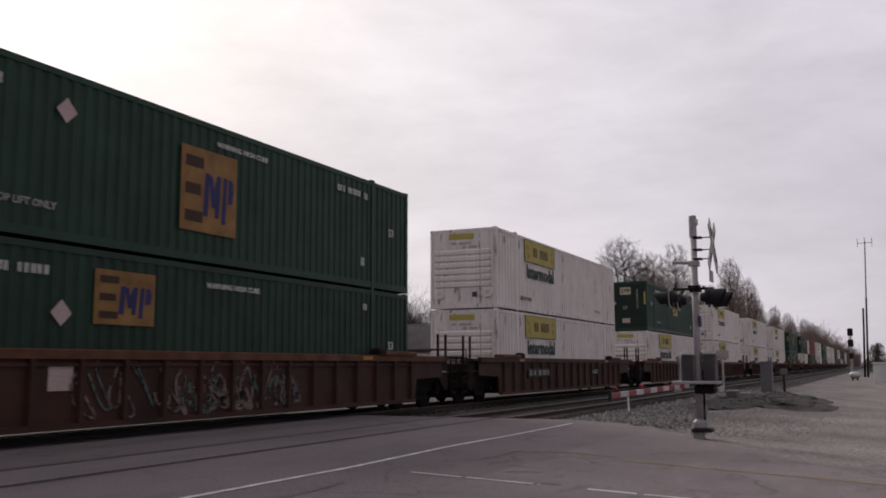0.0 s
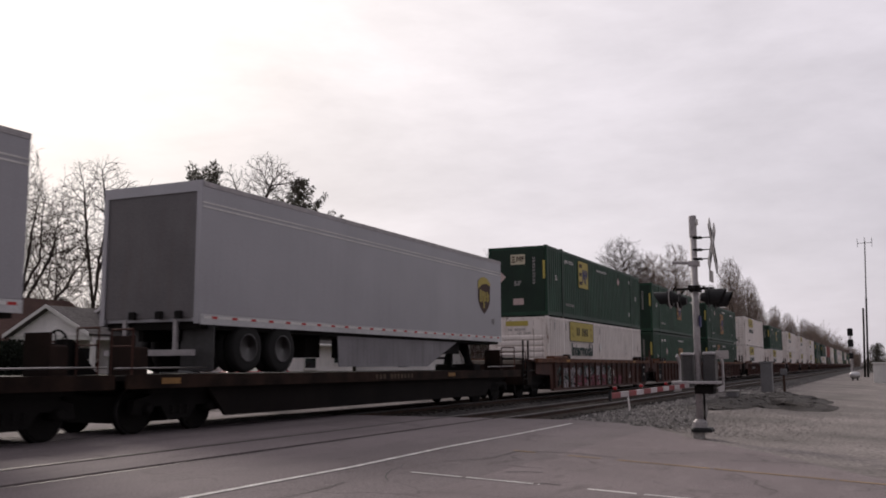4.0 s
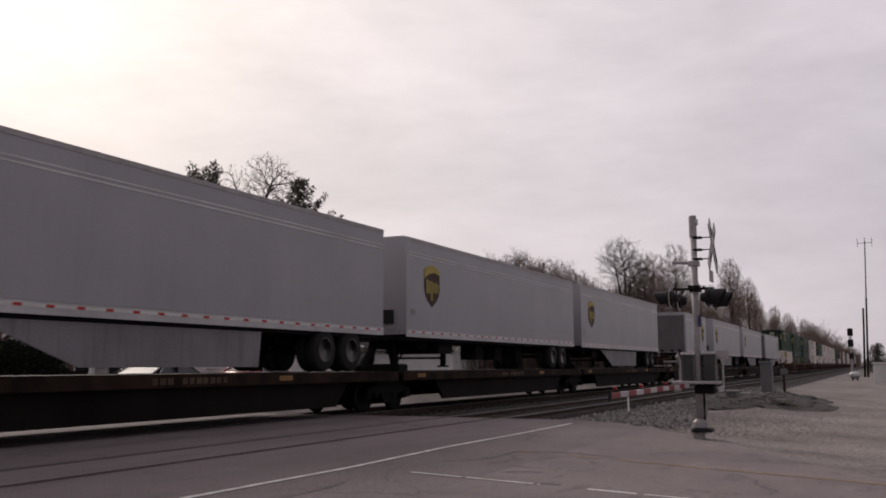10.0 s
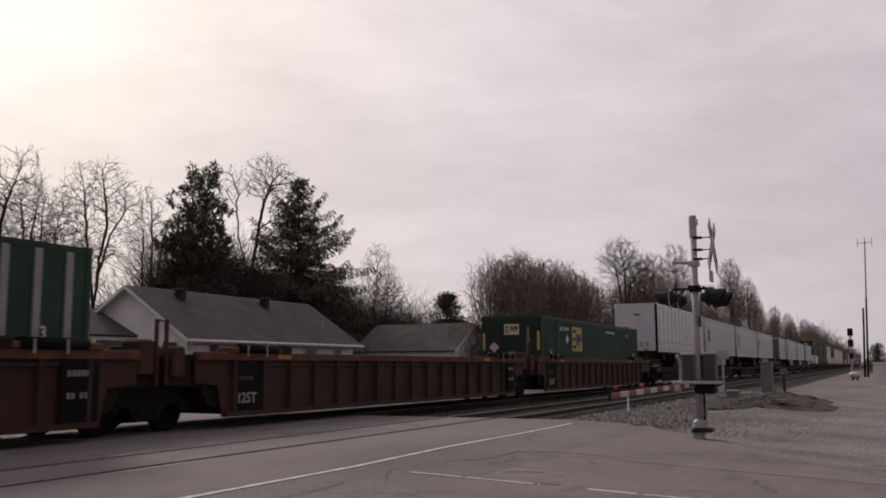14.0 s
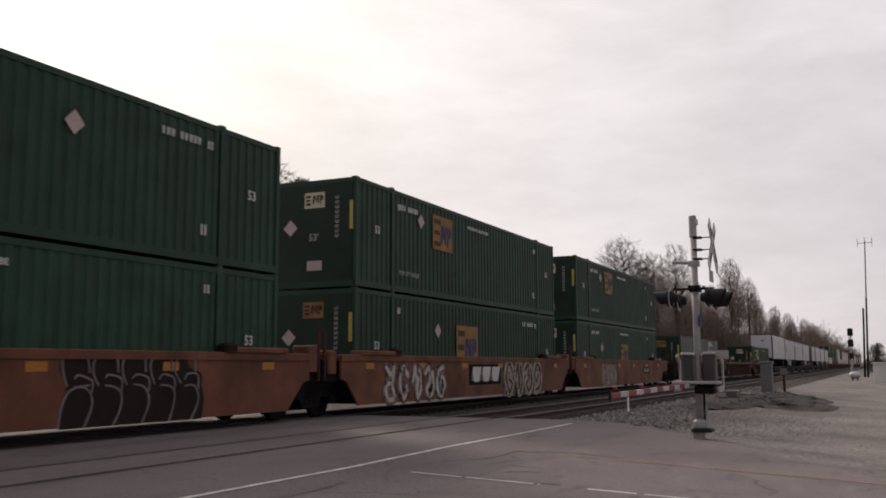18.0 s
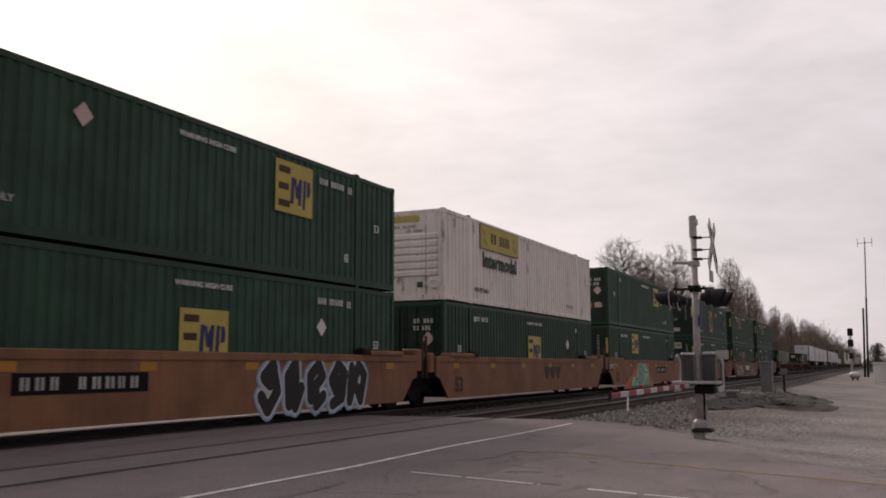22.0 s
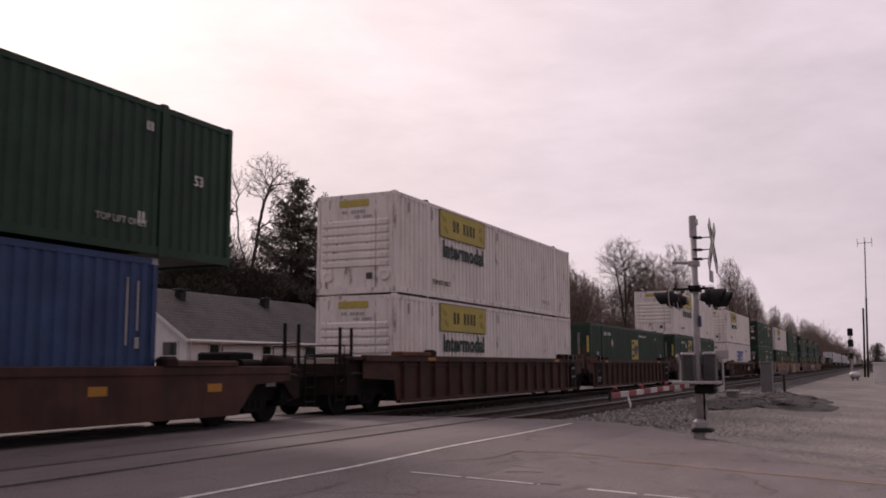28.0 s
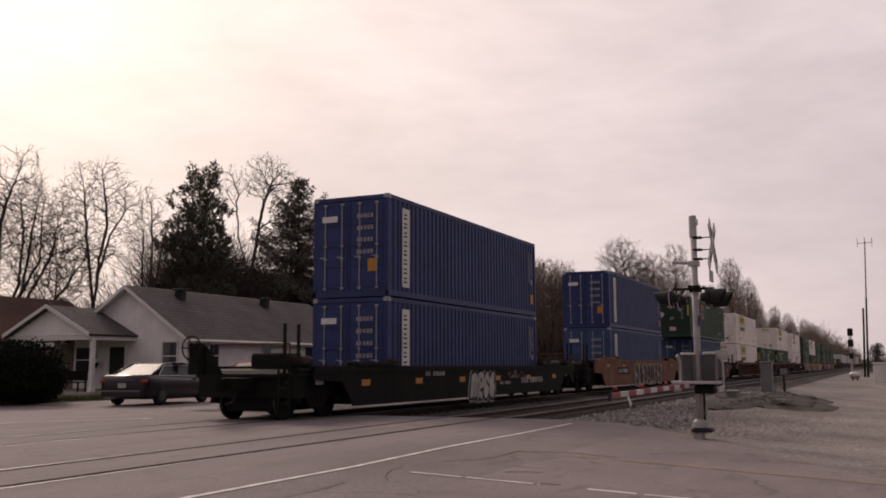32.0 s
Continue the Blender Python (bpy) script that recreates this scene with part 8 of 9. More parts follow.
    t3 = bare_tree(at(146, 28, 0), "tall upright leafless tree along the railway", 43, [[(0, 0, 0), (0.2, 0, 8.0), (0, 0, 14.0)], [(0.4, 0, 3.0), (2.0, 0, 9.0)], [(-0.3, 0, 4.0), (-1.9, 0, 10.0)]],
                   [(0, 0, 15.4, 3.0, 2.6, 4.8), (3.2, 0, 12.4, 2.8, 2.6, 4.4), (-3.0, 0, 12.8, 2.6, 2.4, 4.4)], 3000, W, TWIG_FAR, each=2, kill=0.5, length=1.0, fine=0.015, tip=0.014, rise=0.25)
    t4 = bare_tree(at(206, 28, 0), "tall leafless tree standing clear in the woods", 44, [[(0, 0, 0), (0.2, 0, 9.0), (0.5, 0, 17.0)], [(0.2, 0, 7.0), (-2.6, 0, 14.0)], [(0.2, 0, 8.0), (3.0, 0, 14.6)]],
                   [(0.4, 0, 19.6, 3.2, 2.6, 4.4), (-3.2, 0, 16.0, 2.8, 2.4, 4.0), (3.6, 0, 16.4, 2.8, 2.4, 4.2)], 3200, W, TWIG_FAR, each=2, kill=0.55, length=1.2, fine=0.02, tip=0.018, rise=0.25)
    rnd = random.Random(5)
    # x, y, scale: the round-topped ones first, then the taller ones with distance
    for x, y, s, src in ((72.8, 29, 0.98, t1), (75.6, 28, 1.07, t1), (78.6, 29, 1.12, t1), (81.5, 28, 1.07, t1), (84.6, 29, 1.1, t1), (88.0, 28, 1.12, t1), (92.0, 29, 1.05, t1), (96.2, 29, 1.1, t1), (100.5, 29, 1.0, t1), (105.0, 30, 1.1, t1), (119, 30, 1.2, t1), (126, 30, 1.35, t1),
                         (93.6, 30, 0.52, t3), (124, 28, 0.8, t3), (132, 28, 0.7, t3), (143.6, 31, 0.93, t3), (153, 28, 0.66, t3), (161, 31, 0.8, t3), (168, 28, 0.7, t3), (177, 31, 0.85, t3), (187, 28, 0.72, t3), (196, 31, 0.88, t3),
                         (216, 28, 0.69, t4), (226, 30, 0.79, t4), (236, 28, 0.93, t4), (252, 27, 0.67, t4), (266, 30, 0.84, t4), (286, 27, 0.65, t4), (310, 29, 0.82, t4), (340, 27, 0.69, t4), (372, 30, 0.86, t4), (410, 27, 0.84, t4), (460, 27, 0.86, t4), (520, 28, 0.90, t4), (600, 28, 0.90, t4)):
        c = copy_thing(src, at(x, y, 0) @ Matrix.Rotation(rnd.choice((0, math.pi)) + rnd.uniform(-0.5, 0.5), 4, "Z") @ Matrix.Scale(s, 4))
        c.scale = (s, s, s)
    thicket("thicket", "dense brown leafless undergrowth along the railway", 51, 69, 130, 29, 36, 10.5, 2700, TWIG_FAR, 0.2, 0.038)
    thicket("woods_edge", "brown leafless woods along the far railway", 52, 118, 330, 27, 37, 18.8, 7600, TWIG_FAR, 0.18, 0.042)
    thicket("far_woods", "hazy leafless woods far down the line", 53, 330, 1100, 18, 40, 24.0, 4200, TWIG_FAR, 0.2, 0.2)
    thicket("back_thicket", "leafless shrubs behind the houses", 54, 30, 112, 50, 62, 13.5, 7500, TWIG, 0.25, 0.03)
    thicket("understorey", "dark leafless undergrowth between the conifers", 56, 59.5, 82, 49.5, 55, 24.0, 6500, TWIG, 0.22, 0.042)
    thicket("horizon_woods", "low woods on the horizon", 55, 700, 900, -320, 60, 12.0, 1500, TWIG_FAR, 0.25, 0.3)
    conifer(at(190, 0.2, -0.35), "dark evergreen far down the line", 35, 5.6, 1.9, 0.2, 0.5, 0.02, 0.7, 0.35, 0.6, "conifers")
    conifer(at(186, -3.6, -0.4), "dark evergreen far down the line", 36, 4.8, 2.4, 0.2, 0.5, 0.02, 0.7, 0.35, 0.6, "conifers")
    bush(at(22.6, 27.2, -0.02), "dark rounded evergreen bush on the lawn", 61, 2.75, 2.5, 2.85, 26000)
    bush(at(32.9, 38.9, 0), "low evergreen shrub by the porch", 62, 1.2, 1.2, 1.3, 2500)


plant_all()


# ---- beside the crossing ----
MX, MY = 18.35, 3.16
MZ = slope(MY)


def crossing_signal():
    ob = thing("crossing_signal", "galvanised crossing signal mast with crossbuck and lowered gate", "signal", at(MX, MY, MZ))
    part("pole", Geo().tube((0, 0, 0.3), (0, 0, 3.95), 0.065, seg=14).mesh("pole", GALV, True), ob)
    top = part("bell_housing", Geo().lathe([(0.066, 3.86), (0.075, 3.9), (0.075, 4.27), (0.07, 4.3), (0.0, 4.31)], (0, 0, 0), "z", 16).mesh("bell_housing", GALV), ob)
    part("bell", Geo().lathe([(0.0, -0.1), (0.06, -0.1), (0.075, -0.07), (0.02, -0.05)], (0, 0, 4.17), "y", 14).mesh("bell", WHITEP), top)
    part("side_arm", Geo().tube((0, 0, 3.36), (0, 0.42, 3.4), 0.035, seg=8).box(-0.08, 0.08, -0.1, 0.1, 3.3, 3.4).mesh("side_arm", GALV), ob)
    for z in (3.86, 3.62, 3.44):
        part("bracket", Geo().box(-0.07, 0.07, -0.16, 0.0, z - 0.02, z + 0.02).tube((0, -0.16, z), (0, -0.34, z), 0.012, seg=6).mesh("bracket", DARKSTEEL), ob)
    # crossbuck, faces the road
    for a in (45, -45):
        b = part("crossbuck_board", Geo().slab(-0.62, 0.62, -0.012, 0.012, -0.11, 0.11, 0.01).mesh("crossbuck_board", WHITEP), ob, at(0, -0.35 - (0.026 if a > 0 else 0), 3.68) @ Matrix.Rotation(radians(a), 4, "Y"), "white crossbuck board")
        part("marking", bars(70 + a, 0.9, 0.12, BLACKP, 7), b, at(-0.45, -0.013, -0.06))
    part("track_sign", Geo().box(-0.2, 0.2, -0.33, -0.31, 2.98, 3.2).mesh("track_sign", GREYP), ob)
    # lamps in pairs on a cross arm
    arm = part("cross_arm", Geo().tube((-0.62, 0, 2.86), (0.62, 0, 2.86), 0.03, seg=8).box(-0.12, 0.12, -0.1, 0.1, 2.8, 2.92).tube((0, -0.36, 2.86), (0, 0.36, 2.86), 0.025, seg=8).mesh("cross_arm", DARKSTEEL), ob)
    for x in (-0.42, 0.42):
        for s, y0 in ((-1, -0.27), (1, 0.34)):
            lamp = part("lamp", Geo().lathe([(0.15, 0), (0.15, s * 0.12), (0.07, s * -0.1)][::1], (0, 0, 0), "y", 16).mesh("lamp", BLACKM), ob, at(x, y0, 2.66))
            part("backboard", Geo().lathe([(0.2, 0.0), (0.2, s * 0.012), (0.1, s * 0.02)], (0, s * 0.05, 0), "y", 24).mesh("backboard", BLACKM if s < 0 else GREYP), lamp)
            part("hood", half_hood(s), lamp)
            part("lens", Geo().lathe([(0.13, 0), (0.1, s * 0.02), (0.0, s * 0.03)], (0, s * 0.12, 0), "y", 16).mesh("lens", TAIL), lamp)
            part("hanger", Geo().tube((0, 0, 0.14), (0, -s * 0.05, 0.22), 0.02, seg=6).mesh("hanger", DARKSTEEL), lamp)
    part("marker_light", Geo().lathe([(0.02, 0), (0.02, -0.03), (0.0, -0.035)], (-0.3, 0.34, 2.66), "y", 10).mesh("marker_light", LED), ob)
    part("blue_sign", Geo().box(-0.1, 0.1, -0.085, -0.07, 2.12, 2.33).mesh("blue_sign", NAVYP), ob, None, "small blue notice plate")
    part("notice_plate", Geo().slab(-0.02, 0.02, -0.58, -0.34, 1.5, 1.66, 0.008).mesh("notice_plate", GREYP), ob)
    # gate machine
    part("gate_machine", Geo().slab(-0.1, 0.3, -0.33, -0.1, 1.0, 1.6, 0.04).mesh("gate_machine", BOXDARK), ob)
    part("machine_cover", Geo().slab(-0.11, 0.31, -0.34, -0.095, 1.585, 1.64, 0.03).mesh("machine_cover", GALV), ob)
    part("machine_cover", Geo().slab(-0.16, 0.23, 0.075, 0.31, 1.575, 1.625, 0.03).mesh("machine_cover", GALV), ob)
    part("gate_machine", Geo().slab(-0.15, 0.22, 0.08, 0.3, 1.08, 1.59, 0.04).mesh("gate_machine", BOXDARK), ob)
    for y in (-0.42, 0.4):
        part("counterweight_arm", Geo().prism([(-0.3, 0.88), (0.3, 0.88), (0.34, 1.0), (0.34, 1.45), (0.2, 1.56), (0.05, 1.6), (-0.05, 1.54), (0.1, 1.46), (0.24, 1.38), (0.24, 1.0), (-0.3, 0.97)], y - 0.015, y + 0.015).mesh("counterweight_arm", GALV), ob)
    part("step", Geo().slab(-0.3, 0.3, -0.4, 0.45, 1.0, 1.05, 0.01).mesh("step", GALV), ob, at(0, 0, 0.03))
    part("counterweight", Geo().slab(-0.2, 0.2, -0.3, 0.05, 0.84, 1.0, 0.02).mesh("counterweight", DARKSTEEL), ob)
    part("conduit", Geo().tube((0.0, -0.09, 0.3), (0.0, -0.1, 0.9), 0.02, seg=8).mesh("conduit", DARKSTEEL), ob)
    part("foot", Geo().lathe([(0.14, 0.1), (0.14, 0.3), (0.08, 0.36)], (0, 0, 0), "z", 12).mesh("foot", GALV), ob)
    part("junction_base", Geo().slab(-0.2, 0.2, -0.24, 0.14, 0.12, 0.2, 0.03).mesh("junction_base", BLACKM), ob)
    part("footing", Geo().slab(-0.16, 0.16, -0.06, 0.12, -0.1, 0.12, 0.02).mesh("footing", CONCRETE), ob)
    # arm with stripes, along the track
    g0, zz = -0.25, 1.0
    tip = 12.4 - MX
    n = 12
    w = (tip - g0) / n
    for i in range(n):
        xa, xb = sorted((g0 + i * w, g0 + (i + 1) * w))
        za = zz - 0.03 * i / n
        part("gate_stripe", Geo().box(xa, xb, 0.13, 0.16, za - 0.038, za + 0.038).mesh("gate_stripe", GATEWHITE if i % 2 == 0 else GATERED), ob)
    for i in (4.4, 8.2, 11.5):
        part("gate_lamp", Geo().lathe([(0.02, -0.025), (0.027, 0.0), (0.02, 0.025)], (g0 + i * w, 0.145, zz + 0.068), "y", 12).mesh("gate_lamp", TAIL), ob)
    part("tip_cap", Geo().box(tip - 0.05, tip, 0.128, 0.162, zz - 0.1, zz + 0.04).mesh("tip_cap", BLACKM), ob)
    flag = part("hanging_strip", Geo().slab(-0.035, 0.035, -0.006, 0.006, -0.2, 0.0, 0.005).mesh("hanging_strip", WHITEP), ob, at(tip + 0.85, 0.12, zz - 0.07), "white plastic strip swinging from the arm")
    return ob, flag, (tip + 0.85, 0.12, zz - 0.07)


def half_hood(s):
    g, k, n = Geo(), 0.155 if s < 0 else 0.125, 16
    a0, a1 = radians(-60), radians(240)
    for i in range(n):
        p, q = a0 + (a1 - a0) * i / n, a0 + (a1 - a0) * (i + 1) / n
        for r in (k, k - 0.008):
            g.quad((r * math.cos(p), s * 0.05, r * math.sin(p)), (r * math.cos(q), s * 0.05, r * math.sin(q)), (r * math.cos(q), s * (0.31 + 0.07 * math.sin(q)), r * math.sin(q)), (r * math.cos(p), s * (0.31 + 0.07 * math.sin(p)), r * math.sin(p)))
    return g.mesh("hood", BLACKM)


GATE, FLAG, FLAG_AT = crossing_signal()


def lineside():
    cab = thing("signal_cabinet", "grey steel signal cabinet on a gravel bank", "cabinet", at(41.0, 4.25, slope(4.25)))
    part("body", Geo().slab(-0.3, 0.3, -0.22, 0.22, 0.1, 1.42, 0.02).mesh("body", BOXPAINT), cab)
    part("lid", Geo().slab(-0.34, 0.34, -0.26, 0.26, 1.421, 1.48, 0.02).mesh("lid", BOXPAINT), cab)
    part("door", Geo().box(-0.315, -0.301, -0.19, 0.19, 0.18, 1.36).mesh("door", BOXPAINT), cab)
    part("leg", Geo().box(-0.26, -0.18, -0.18, 0.18, -0.1, 0.1).mesh("leg", DARKSTEEL), cab)
    part("leg", Geo().box(0.18, 0.26, -0.18, 0.18, -0.1, 0.1).mesh("leg", DARKSTEEL), cab)
    post = thing("junction_post", "rusty post with a small grey box", "post", at(42.1, 3.68, slope(3.68)))
    part("post", Geo().box(-0.05, 0.05, -0.05, 0.05, -0.1, 0.95).mesh("post", RAILWEB), post)
    part("box", Geo().slab(-0.12, 0.12, -0.13, 0.13, 0.951, 1.2, 0.02).mesh("box", BOXPAINT), post)
    for x, y, s in ((36.2, 5.0, 1.0), (37.4, 4.7, 0.7)):
        b = thing("cable_box", "low grey trackside cable box", "box", at(x, y, slope(y)))
        part("body", Geo().slab(-0.3 * s, 0.3 * s, -0.2 * s, 0.2 * s, -0.05, 0.32 * s, 0.03).mesh("body", BOXPAINT), b)
        part("lid", Geo().slab(-0.33 * s, 0.33 * s, -0.23 * s, 0.23 * s, 0.321 * s, 0.37 * s, 0.02).mesh("lid", CONCRETE), b)
    sig = thing("railway_signal", "railway signal mast with two black lamp heads", "signal", at(115.5, 2.75, slope(2.75)))
    part("mast", Geo().tube((0, 0, 0.2), (0, 0, 5.2), 0.09, seg=10).mesh("mast", GALV), sig)
    part("base", Geo().slab(-0.3, 0.3, -0.3, 0.3, -0.1, 0.25, 0.04).mesh("base", CONCRETE), sig)
    for z in (3.45, 4.7):
        hd = part("head", Geo().slab(-0.12, 0.1, -0.3, 0.3, z, z + 0.85, 0.1).mesh("head", BLACKM), sig)
        for k in (0.2, 0.62):
            part("hood", Geo().tube((-0.1, 0, z + k), (-0.42, 0, z + k), 0.13, seg=10).mesh("hood", BLACKM), hd)
    part("lower_head", Geo().slab(-0.1, 0.1, -0.22, 0.22, 2.1, 2.8, 0.08).mesh("lower_head", BLACKM), sig)
    part("ladder", Geo().tube((0.3, -0.18, 0), (0.12, -0.18, 5.0), 0.02, seg=5).tube((0.3, 0.18, 0), (0.12, 0.18, 5.0), 0.02, seg=5).mesh("ladder", GALV), sig)
    drum = thing("gas_tank", "small round silver tank on legs", "tank", at(93.0, 2.0, slope(2.0)))
    part("tank", Geo().lathe([(0.0, -0.46), (0.2, -0.42), (0.31, -0.3), (0.33, 0.0), (0.31, 0.3), (0.2, 0.42), (0.0, 0.46)], (0, 0, 0.5), "y", 18).mesh("tank", ALU, True), drum)
    for y in (-0.4, 0.4):
        part("leg", Geo().box(-0.25, 0.25, y * 0.5 - 0.05, y * 0.5 + 0.05, 0, 0.3).mesh("leg", DARKSTEEL), drum)
    ant = thing("antenna_mast", "thin tall antenna mast with a small aerial", "antenna", at(122.5, 1.2, slope(1.2)))
    part("pole", Geo().tube((0, 0, 0), (0, -0.3, 9.5), 0.13, 0.1, seg=8).tube((0, -0.3, 9.5), (0, -0.52, 16.4), 0.075, 0.06, seg=8).mesh("pole", DARKSTEEL), ant)
    part("stub_pole", Geo().tube((0.4, 0.35, 0), (0.4, 0.1, 8.3), 0.13, 0.11, seg=8).mesh("stub_pole", DARKSTEEL), ant)
    part("aerial", Geo().tube((0, -1.3, 16.2), (0, 0.3, 16.2), 0.03, seg=6).tube((0, -1.3, 15.7), (0, -1.3, 16.8), 0.03, seg=6).tube((0, 0.3, 15.7), (0, 0.3, 16.8), 0.03, seg=6).tube((0, -.5, 15.8), (0, -.5, 16.9), .03, seg=6).mesh("aerial", DARKSTEEL), ant)
    box = thing("equipment_hut", "white metal equipment hut beside the line", "hut", at(89.5, -0.75, slope(-0.75)))
    part("body", Geo().slab(-1.0, 1.0, -1.2, 1.2, -0.1, 1.68, 0.03).mesh("body", WHITEP), box)
    part("roof", Geo().slab(-1.1, 1.1, -1.3, 1.3, 1.681, 1.78, 0.03).mesh("roof", WHITEP), box)
    part("door", Geo().box(-1.015, -1.001, -0.4, 0.4, 0.05, 1.5).mesh("door", TRIM), box)


lineside()


# ---- parked cars ----
def sedan(name, label, m, paint):
    ob = thing(name, label, "car", m)

    def shell():
        # cross-sections from rear to front: x, half width, sill, waist height
        rows = [(-2.44, 0.70, 0.46, 0.86), (-2.38, 0.85, 0.32, 1.01), (-2.1, 0.91, 0.24, 1.06), (-1.3, 0.92, 0.2, 1.04), (0.0, 0.92, 0.2, 1.0), (1.2, 0.92, 0.2, 0.97), (1.9, 0.90, 0.24, 0.84), (2.3, 0.82, 0.28, 0.72), (2.42, 0.66, 0.36, 0.6)]
        g, k = Geo(), 8
        for x, w, s, t in rows:
            g.v += [(x, -w * 0.92, s), (x, -w, s + 0.15), (x, -w, t - 0.2), (x, -w * 0.93, t), (x, w * 0.93, t), (x, w, t - 0.2), (x, w, s + 0.15), (x, w * 0.92, s)]
        for i in range(len(rows) - 1):
            for j in range(k):
                a, b = i * k + j, i * k + (j + 1) % k
                g.f.append((a, b, b + k, a + k))
        g.f += [tuple(range(k)), tuple(range(len(rows) * k - 1, len(rows) * k - k - 1, -1))]
        return g.mesh("body", paint, True)
    part("body", shell(), ob)
    roof_pts = [(-1.05, 1.375), (-0.85, 1.42), (-0.4, 1.465), (0.25, 1.47), (0.6, 1.44), (0.8, 1.39)]
    part("roof", Geo().prism(roof_pts + [(0.75, 1.35), (-1.0, 1.34)], -0.63, 0.63).mesh("roof", paint), ob)
    part("rear_window", Geo().quad((-1.95, -0.74, 1.03), (-1.95, 0.74, 1.03), (-1.04, 0.6, 1.385), (-1.04, -0.6, 1.385)).mesh("rear_window", CARGLASS), ob)
    part("windscreen", Geo().quad((1.6, -0.74, 0.95), (1.6, 0.74, 0.95), (0.79, 0.6, 1.385), (0.79, -0.6, 1.385)).mesh("windscreen", CARGLASS), ob)
    for s in (-1, 1):
        part("side_window", Geo().quad((-1.6, s * 0.84, 1.03), (1.45, s * 0.85, 0.98), (0.74, s * 0.64, 1.39), (-0.95, s * 0.64, 1.39)).mesh("side_window", CARGLASS), ob)
        part("pillar", Geo().prism([(-0.35, 0.97), (-0.25, 0.97), (-0.2, 1.4), (-0.28, 1.4)], s * 0.7 - 0.06 + 0.05 * s, s * 0.7 + 0.06 + 0.05 * s).mesh("pillar", paint), ob)
        part("roof_rail", Geo().tube((-1.95, s * 0.82, 1.02), (-1.02, s * 0.63, 1.39), 0.05, seg=8).tube((-1.02, s * 0.63, 1.39), (-0.4, s * 0.63, 1.46), 0.04, seg=8).tube((-0.4, s * 0.63, 1.46), (0.3, s * 0.63, 1.465), 0.04, seg=8).tube((0.3, s * 0.63, 1.465), (0.78, s * 0.63, 1.39), 0.04, seg=8).tube((0.78, s * 0.63, 1.39), (1.58, s * 0.83, 0.97), 0.04, seg=8).mesh("roof_rail", paint, True), ob)
        part("window_trim", Geo().tube((-1.55, s * 0.855, 1.03), (-0.98, s * 0.675, 1.37), 0.014, seg=6).tube((-0.98, s * 0.675, 1.37), (0.7, s * 0.665, 1.385), 0.014, seg=6).tube((-1.55, s * 0.86, 1.03), (1.42, s * 0.87, 0.98), 0.012, seg=6).mesh("window_trim", ALU), ob)
        part("tail_light", Geo().slab(-2.43, -2.25, s * 0.70 - 0.2, s * 0.70 + 0.2, 0.80, 0.90, 0.03).mesh("tail_light", TAIL), ob)
        part("mirror", Geo().slab(0.95, 1.1, s * 0.98 - 0.09, s * 0.98 + 0.09, 0.93, 1.05, 0.03).mesh("mirror", paint), ob)
        for x in (-1.42, 1.42):
            w = part("wheel", Geo().lathe([(0.2, -0.1), (0.31, -0.1), (0.335, -0.06), (0.335, 0.06), (0.31, 0.1), (0.2, 0.1)], (0, 0, 0), "y", 20).mesh("wheel", TYRE, True), ob, at(x, s * 0.84, 0.335))
            part("rim", Geo().lathe([(0.21, 0.0), (0.2, s * 0.02), (0.06, s * 0.03)], (0, s * 0.08, 0), "y", 14).mesh("rim", DULLRIM), w)
    part("bumper", Geo().slab(-2.5, -2.3, -0.82, 0.82, 0.32, 0.55, 0.06).mesh("bumper", paint), ob)
    part("trim_strip", Geo().box(-2.435, -2.41, -0.45, 0.45, 0.84, 0.875).mesh("trim_strip", STEEL), ob)
    part("number_plate", plate(0.32, 0.16, GREYP), ob, at(-2.44, 0.16, 0.62) @ END)
    return ob


sedan("sedan", "dark plum sedan parked on the drive", pose(24.95, 22.4, -0.012, 0, 0, 10) @ Matrix.Scale(0.94, 4), CARPAINT)
sedan("red_car", "red car parked before the white house", pose(34.6, 25.4, -0.02, 0, 0, 12), CARRED)


# ---- road marks, seams and stones ----
for a, b in ((5.2, 4.55), (4.5, 3.68), (3.62, 3.6), (3.05, 2.5), (2.42, 1.9)):
    stripe("lane_dash", ROADWHITE, [(10.18 + (5.2 - a) * 0.07, a), (10.18 + (5.2 - b) * 0.07, b)], 0.07)
for a, b in ((5.1, 4.75), (4.25, 3.75), (3.5, 2.2), (2.15, 0.6), (0.55, -1.5), (-1.6, -6.0)):
    stripe("centre_line", ROADYELLOW, [(13.42, a), (13.42, b)], 0.1)
stripe("far_stop_line", ROADWHITE, [(2.0, 17.2), (15.2, 17.55), (17.4, 15.9)], 0.1)
rnd = random.Random(77)


def crack(x, y, dx, dy, n, w):
    pts = [(x, y)]
    for i in range(n):
        x, y = x + dx * rnd.uniform(0.6, 1.3), y + dy + rnd.uniform(-0.12, 0.12)
        pts.append((x, y))
    stripe("tar_seam", TAR, pts, w * 0.7)


crack(6.6, 5.35, 0.45, -0.02, 6, 0.022)
crack(9.4, 5.1, 0.35, 0.04, 5, 0.02)
crack(11.4, 5.35, 0.4, -0.06, 6, 0.03)
crack(13.5, 4.85, 0.1, -0.2, 4, 0.05)
crack(13.7, 4.1, 0.03, -0.12, 3, 0.06)
crack(10.35, 3.62, 0.02, -0.13, 3, 0.06)
crack(11.0, 4.3, 0.1, -0.1, 3, 0.05)
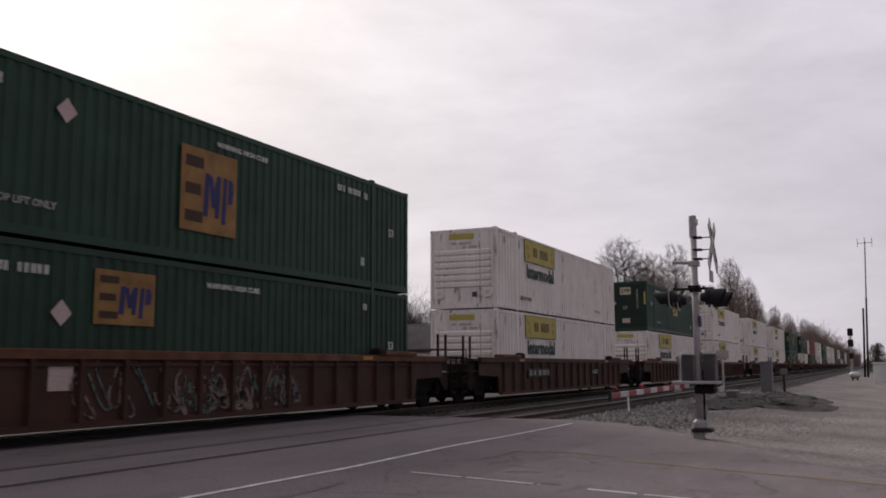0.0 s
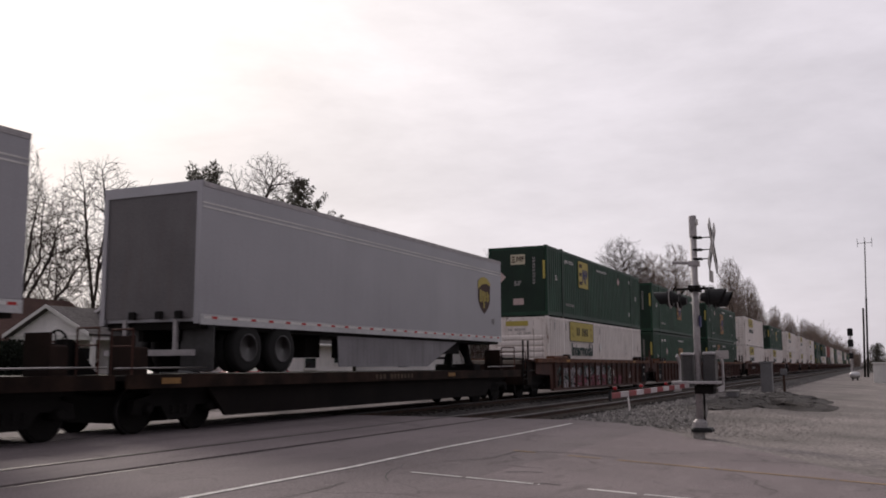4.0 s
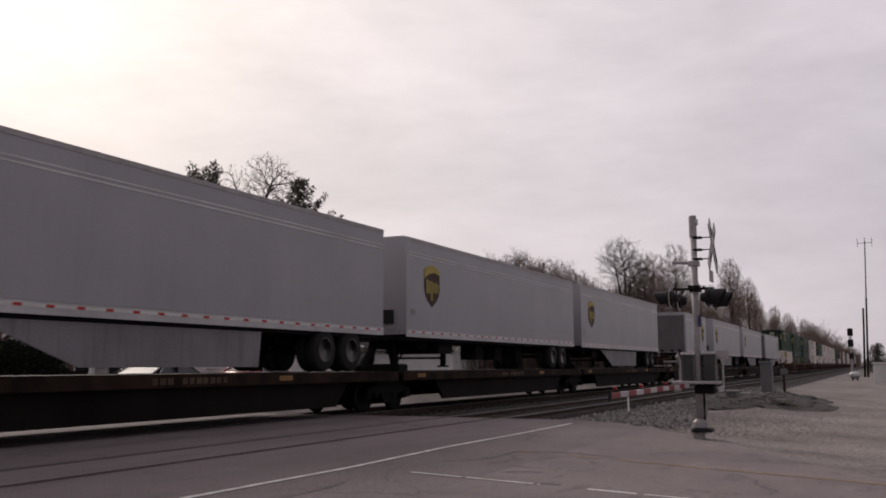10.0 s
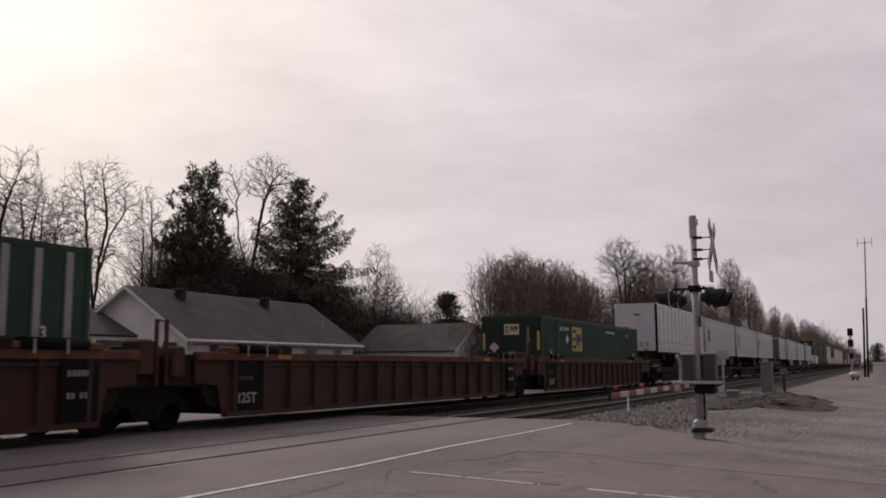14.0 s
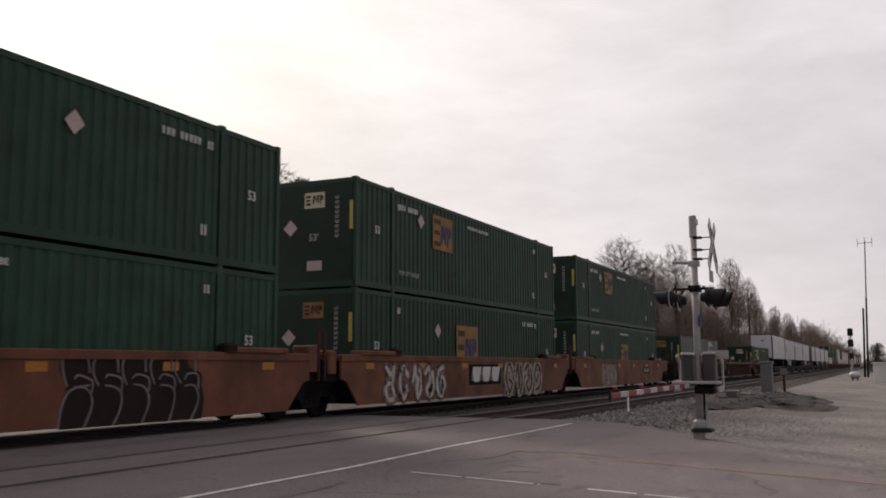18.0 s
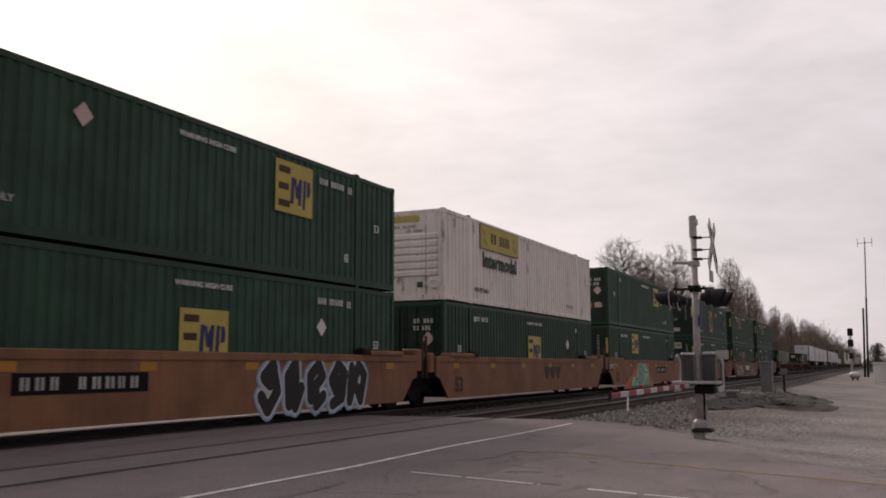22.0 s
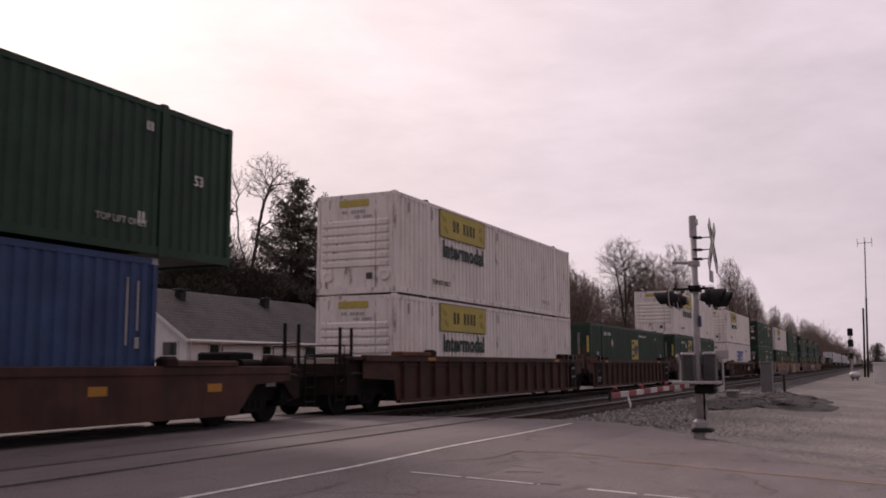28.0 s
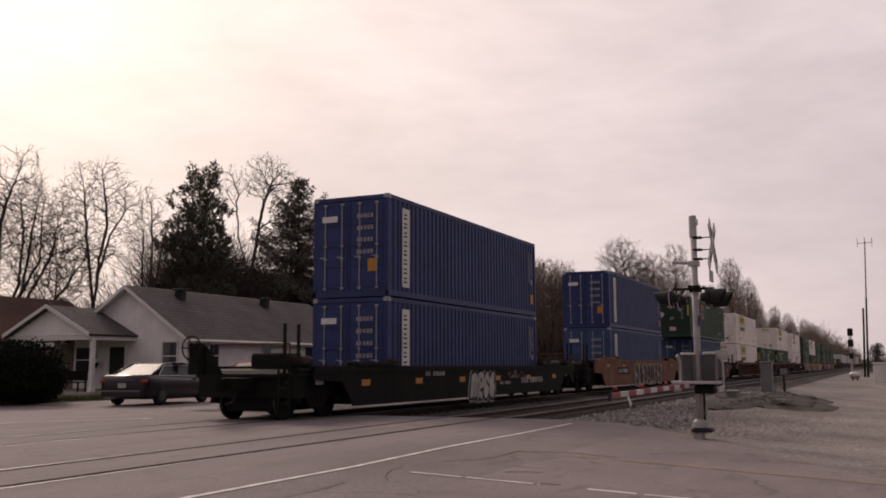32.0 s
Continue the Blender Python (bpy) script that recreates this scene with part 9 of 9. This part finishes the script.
# long seams beside the rails
for y in (11.0, 15.0):
    stripe("long_seam", TAR, [(-30, y), (EDGE_X - 0.2, y + 0.02)], 0.02)


def stones(name, label, seed, n, place, lo, hi, mat, flat=1.0):
    r = np.random.RandomState(seed)
    g = Geo()
    base = [(1, 0, 0), (-1, 0, 0), (0, 1, 0), (0, -1, 0), (0, 0, 1), (0, 0, -0.6)]
    faces = [(0, 2, 4), (2, 1, 4), (1, 3, 4), (3, 0, 4), (2, 0, 5), (1, 2, 5), (3, 1, 5), (0, 3, 5)]
    for _ in range(n):
        x, y, z = place(r)
        s = r.uniform(lo, hi)
        k, a = len(g.v), r.uniform(0, 6.28)
        ca, sa = math.cos(a), math.sin(a)
        for bx, by, bz in base:
            bx, by, bz = bx * r.uniform(0.7, 1.3) * s, by * r.uniform(0.6, 1.1) * s, bz * r.uniform(0.5, 1.0) * s * flat
            g.v.append((x + bx * ca - by * sa, y + bx * sa + by * ca, z + bz))
        g.f += [tuple(k + i for i in f) for f in faces]
    me = bpy.data.meshes.new(name)
    me.from_pydata(g.v, [], g.f)
    me.materials.append(mat)
    thing(name, label, "stones", mesh=me, kind="stuff")


def bank(r):
    """Coarse stone between the near track and the lot."""
    x = EDGE_X + abs(r.normal(0, 1)) * 16 - 0.4
    y = r.uniform(3.9, 6.9) - max(0, (x - 24)) * 0.0 + r.normal(0, 0.25)
    lim = 3.3 + 0.15 * (x - 19)
    y = max(y, min(lim, 5.0))
    z = slope(y) + 0.0 if y < 5.0 else -0.1 - 0.02 * abs(y - 6)
    return x, y, z


def lot(r):
    x = 17.5 + abs(r.normal(0, 1)) * 26
    y = r.uniform(-9, 5.0)
    if x < 19.5 + min(0.0, (y - 4.4)) * 1.05:
        x += 4.5
    return x, y, slope(y) - 0.004


def spill(r):
    """Stones that lie thinner the farther they are from the bank."""
    x = 19.0 + abs(r.normal(0, 1)) * 11
    y = 4.3 - abs(r.normal(0, 1)) * (0.5 + 0.05 * x)
    if x < 19.8 + min(0.0, (y - 4.4)) * 1.05:
        x += 3.0
    return x, y, slope(y) - 0.002


def bed(r):
    x = EDGE_X + abs(r.normal(0, 1)) * 30
    y = r.uniform(5.7, 16.4)
    c = min((NEAR_C, FAR_C), key=lambda q: abs(q - y))
    d = abs(y - c)
    return x, y, (-0.15 if d < 1.6 else -0.15 - (d - 1.6) * 0.19) + 0.004


stones("ballast_bank", "coarse grey stones banked beside the track", 81, 9000, bank, 0.025, 0.075, STONE)
stones("ballast_stones", "dark crushed stones between the rails", 82, 9000, bed, 0.025, 0.055, BALLAST)
stones("lot_gravel", "loose pale gravel on the lot", 83, 6000, lot, 0.006, 0.02, LOTSTONE, 0.45)
stones("scattered_stones", "coarse grey stones scattered from the bank over the lot", 85, 6000, spill, 0.008, 0.028, LOTSTONE, 0.5)
def heap():
    """A low dark mound behind the signal cabinet."""
    r, g, n, m = random.Random(3), Geo(), 36, 7
    for i in range(m):
        f = i / (m - 1)
        for j in range(n):
            a = 2 * math.pi * j / n
            k = (1 - f) * (0.75 + 0.5 * r.random())
            k *= 1 + 0.22 * math.sin(3 * a + 1) + 0.15 * math.sin(5 * a)
            x, y = 37.5 + 8.5 * k * math.cos(a), 3.7 + 1.9 * k * math.sin(a) - 0.12 * k * math.cos(a)
            g.v.append((x, y, slope(y) - 0.02 + 0.3 * math.sin(f * math.pi / 2) + r.uniform(-0.02, 0.02)))
    for i in range(m - 1):
        for j in range(n):
            g.f.append((i * n + j, i * n + (j + 1) % n, (i + 1) * n + (j + 1) % n, (i + 1) * n + j))
    g.f.append(tuple((m - 1) * n + j for j in range(n)))
    thing("soil_mound", "low mound of dark ground and stone on the lot", "mound", mesh=g.mesh("soil_mound", DARKPATCH, True), kind="structure")


heap()
stones("mound_stones", "loose stones lying on the dark mound", 84, 900, lambda r: (lambda a, k: (37.5 + 4.4 * k * math.cos(a), 3.95 + 1.3 * k * math.sin(a), slope(3.95 + 1.3 * k * math.sin(a)) + 0.27 * math.sin((1 - k) * math.pi / 2)))(r.uniform(0, 6.28), r.uniform(0, 1) ** 0.5), 0.02, 0.07, STONE)
thing("verge", "dull brown grass verge beyond the tracks", "grass", mesh=Geo().quad((31.5, 17.9, -0.012), (1600, 17.9, -0.012), (1600, 300, -0.012), (31.5, 300, -0.012)).mesh("verge", VERGE), kind="structure")
lawn = Geo()
lawn.quad((-60, 26.4, -0.006), (20.5, 26.4, -0.006), (30.8, 27.2, -0.006), (31.3, 31.6, -0.006), (31.3, 90, -0.006), (-60, 90, -0.006))
thing("lawn", "thin spring lawn before the porch", "grass", mesh=lawn.mesh("lawn", GRASS), kind="structure")


def tufts():
    r = np.random.RandomState(91)
    pts, dirs = [], []
    for _ in range(7000):
        pts.append(np.array([r.uniform(12, 31), 26.4 + abs(r.normal(0, 1.6)), -0.01]))
        d = np.array([r.normal(0, .3), r.normal(0, .3), 1])
        dirs.append(d / np.linalg.norm(d))
    thing("grass_tufts", "uneven grass along the lawn's edge", "grass", mesh=blades(pts, dirs, 0.13, 0.03, r, "grass_tufts", GRASS), kind="stuff")


tufts()


# ---- what moves ----
def motions():
    swing = [(0, 8), (1, 4), (2, 38), (3, 40), (4.5, 20), (6, 40), (7, 0), (8, 0), (9, -15), (10, 5), (11, -22), (12, -15), (13, 0), (14, 0), (15.5, 10), (17, 60), (18, 0), (19, 20), (20, 5), (21, 0), (22, -15), (23, -15), (24, 0), (25, -12), (26.5, 20), (28, 50), (29, 72), (30, 42), (31, 60), (32, 55)]
    walk(FLAG, [(t, pose(*FLAG_AT, 0, -a, 0)) for t, a in swing])
    for ob, u, z in TRAIN:
        walk(ob, [(t, pose(u + gone(t), YC, z)) for t in (0.0, 8.0, 16.0, 24.0, 32.0)])


motions()
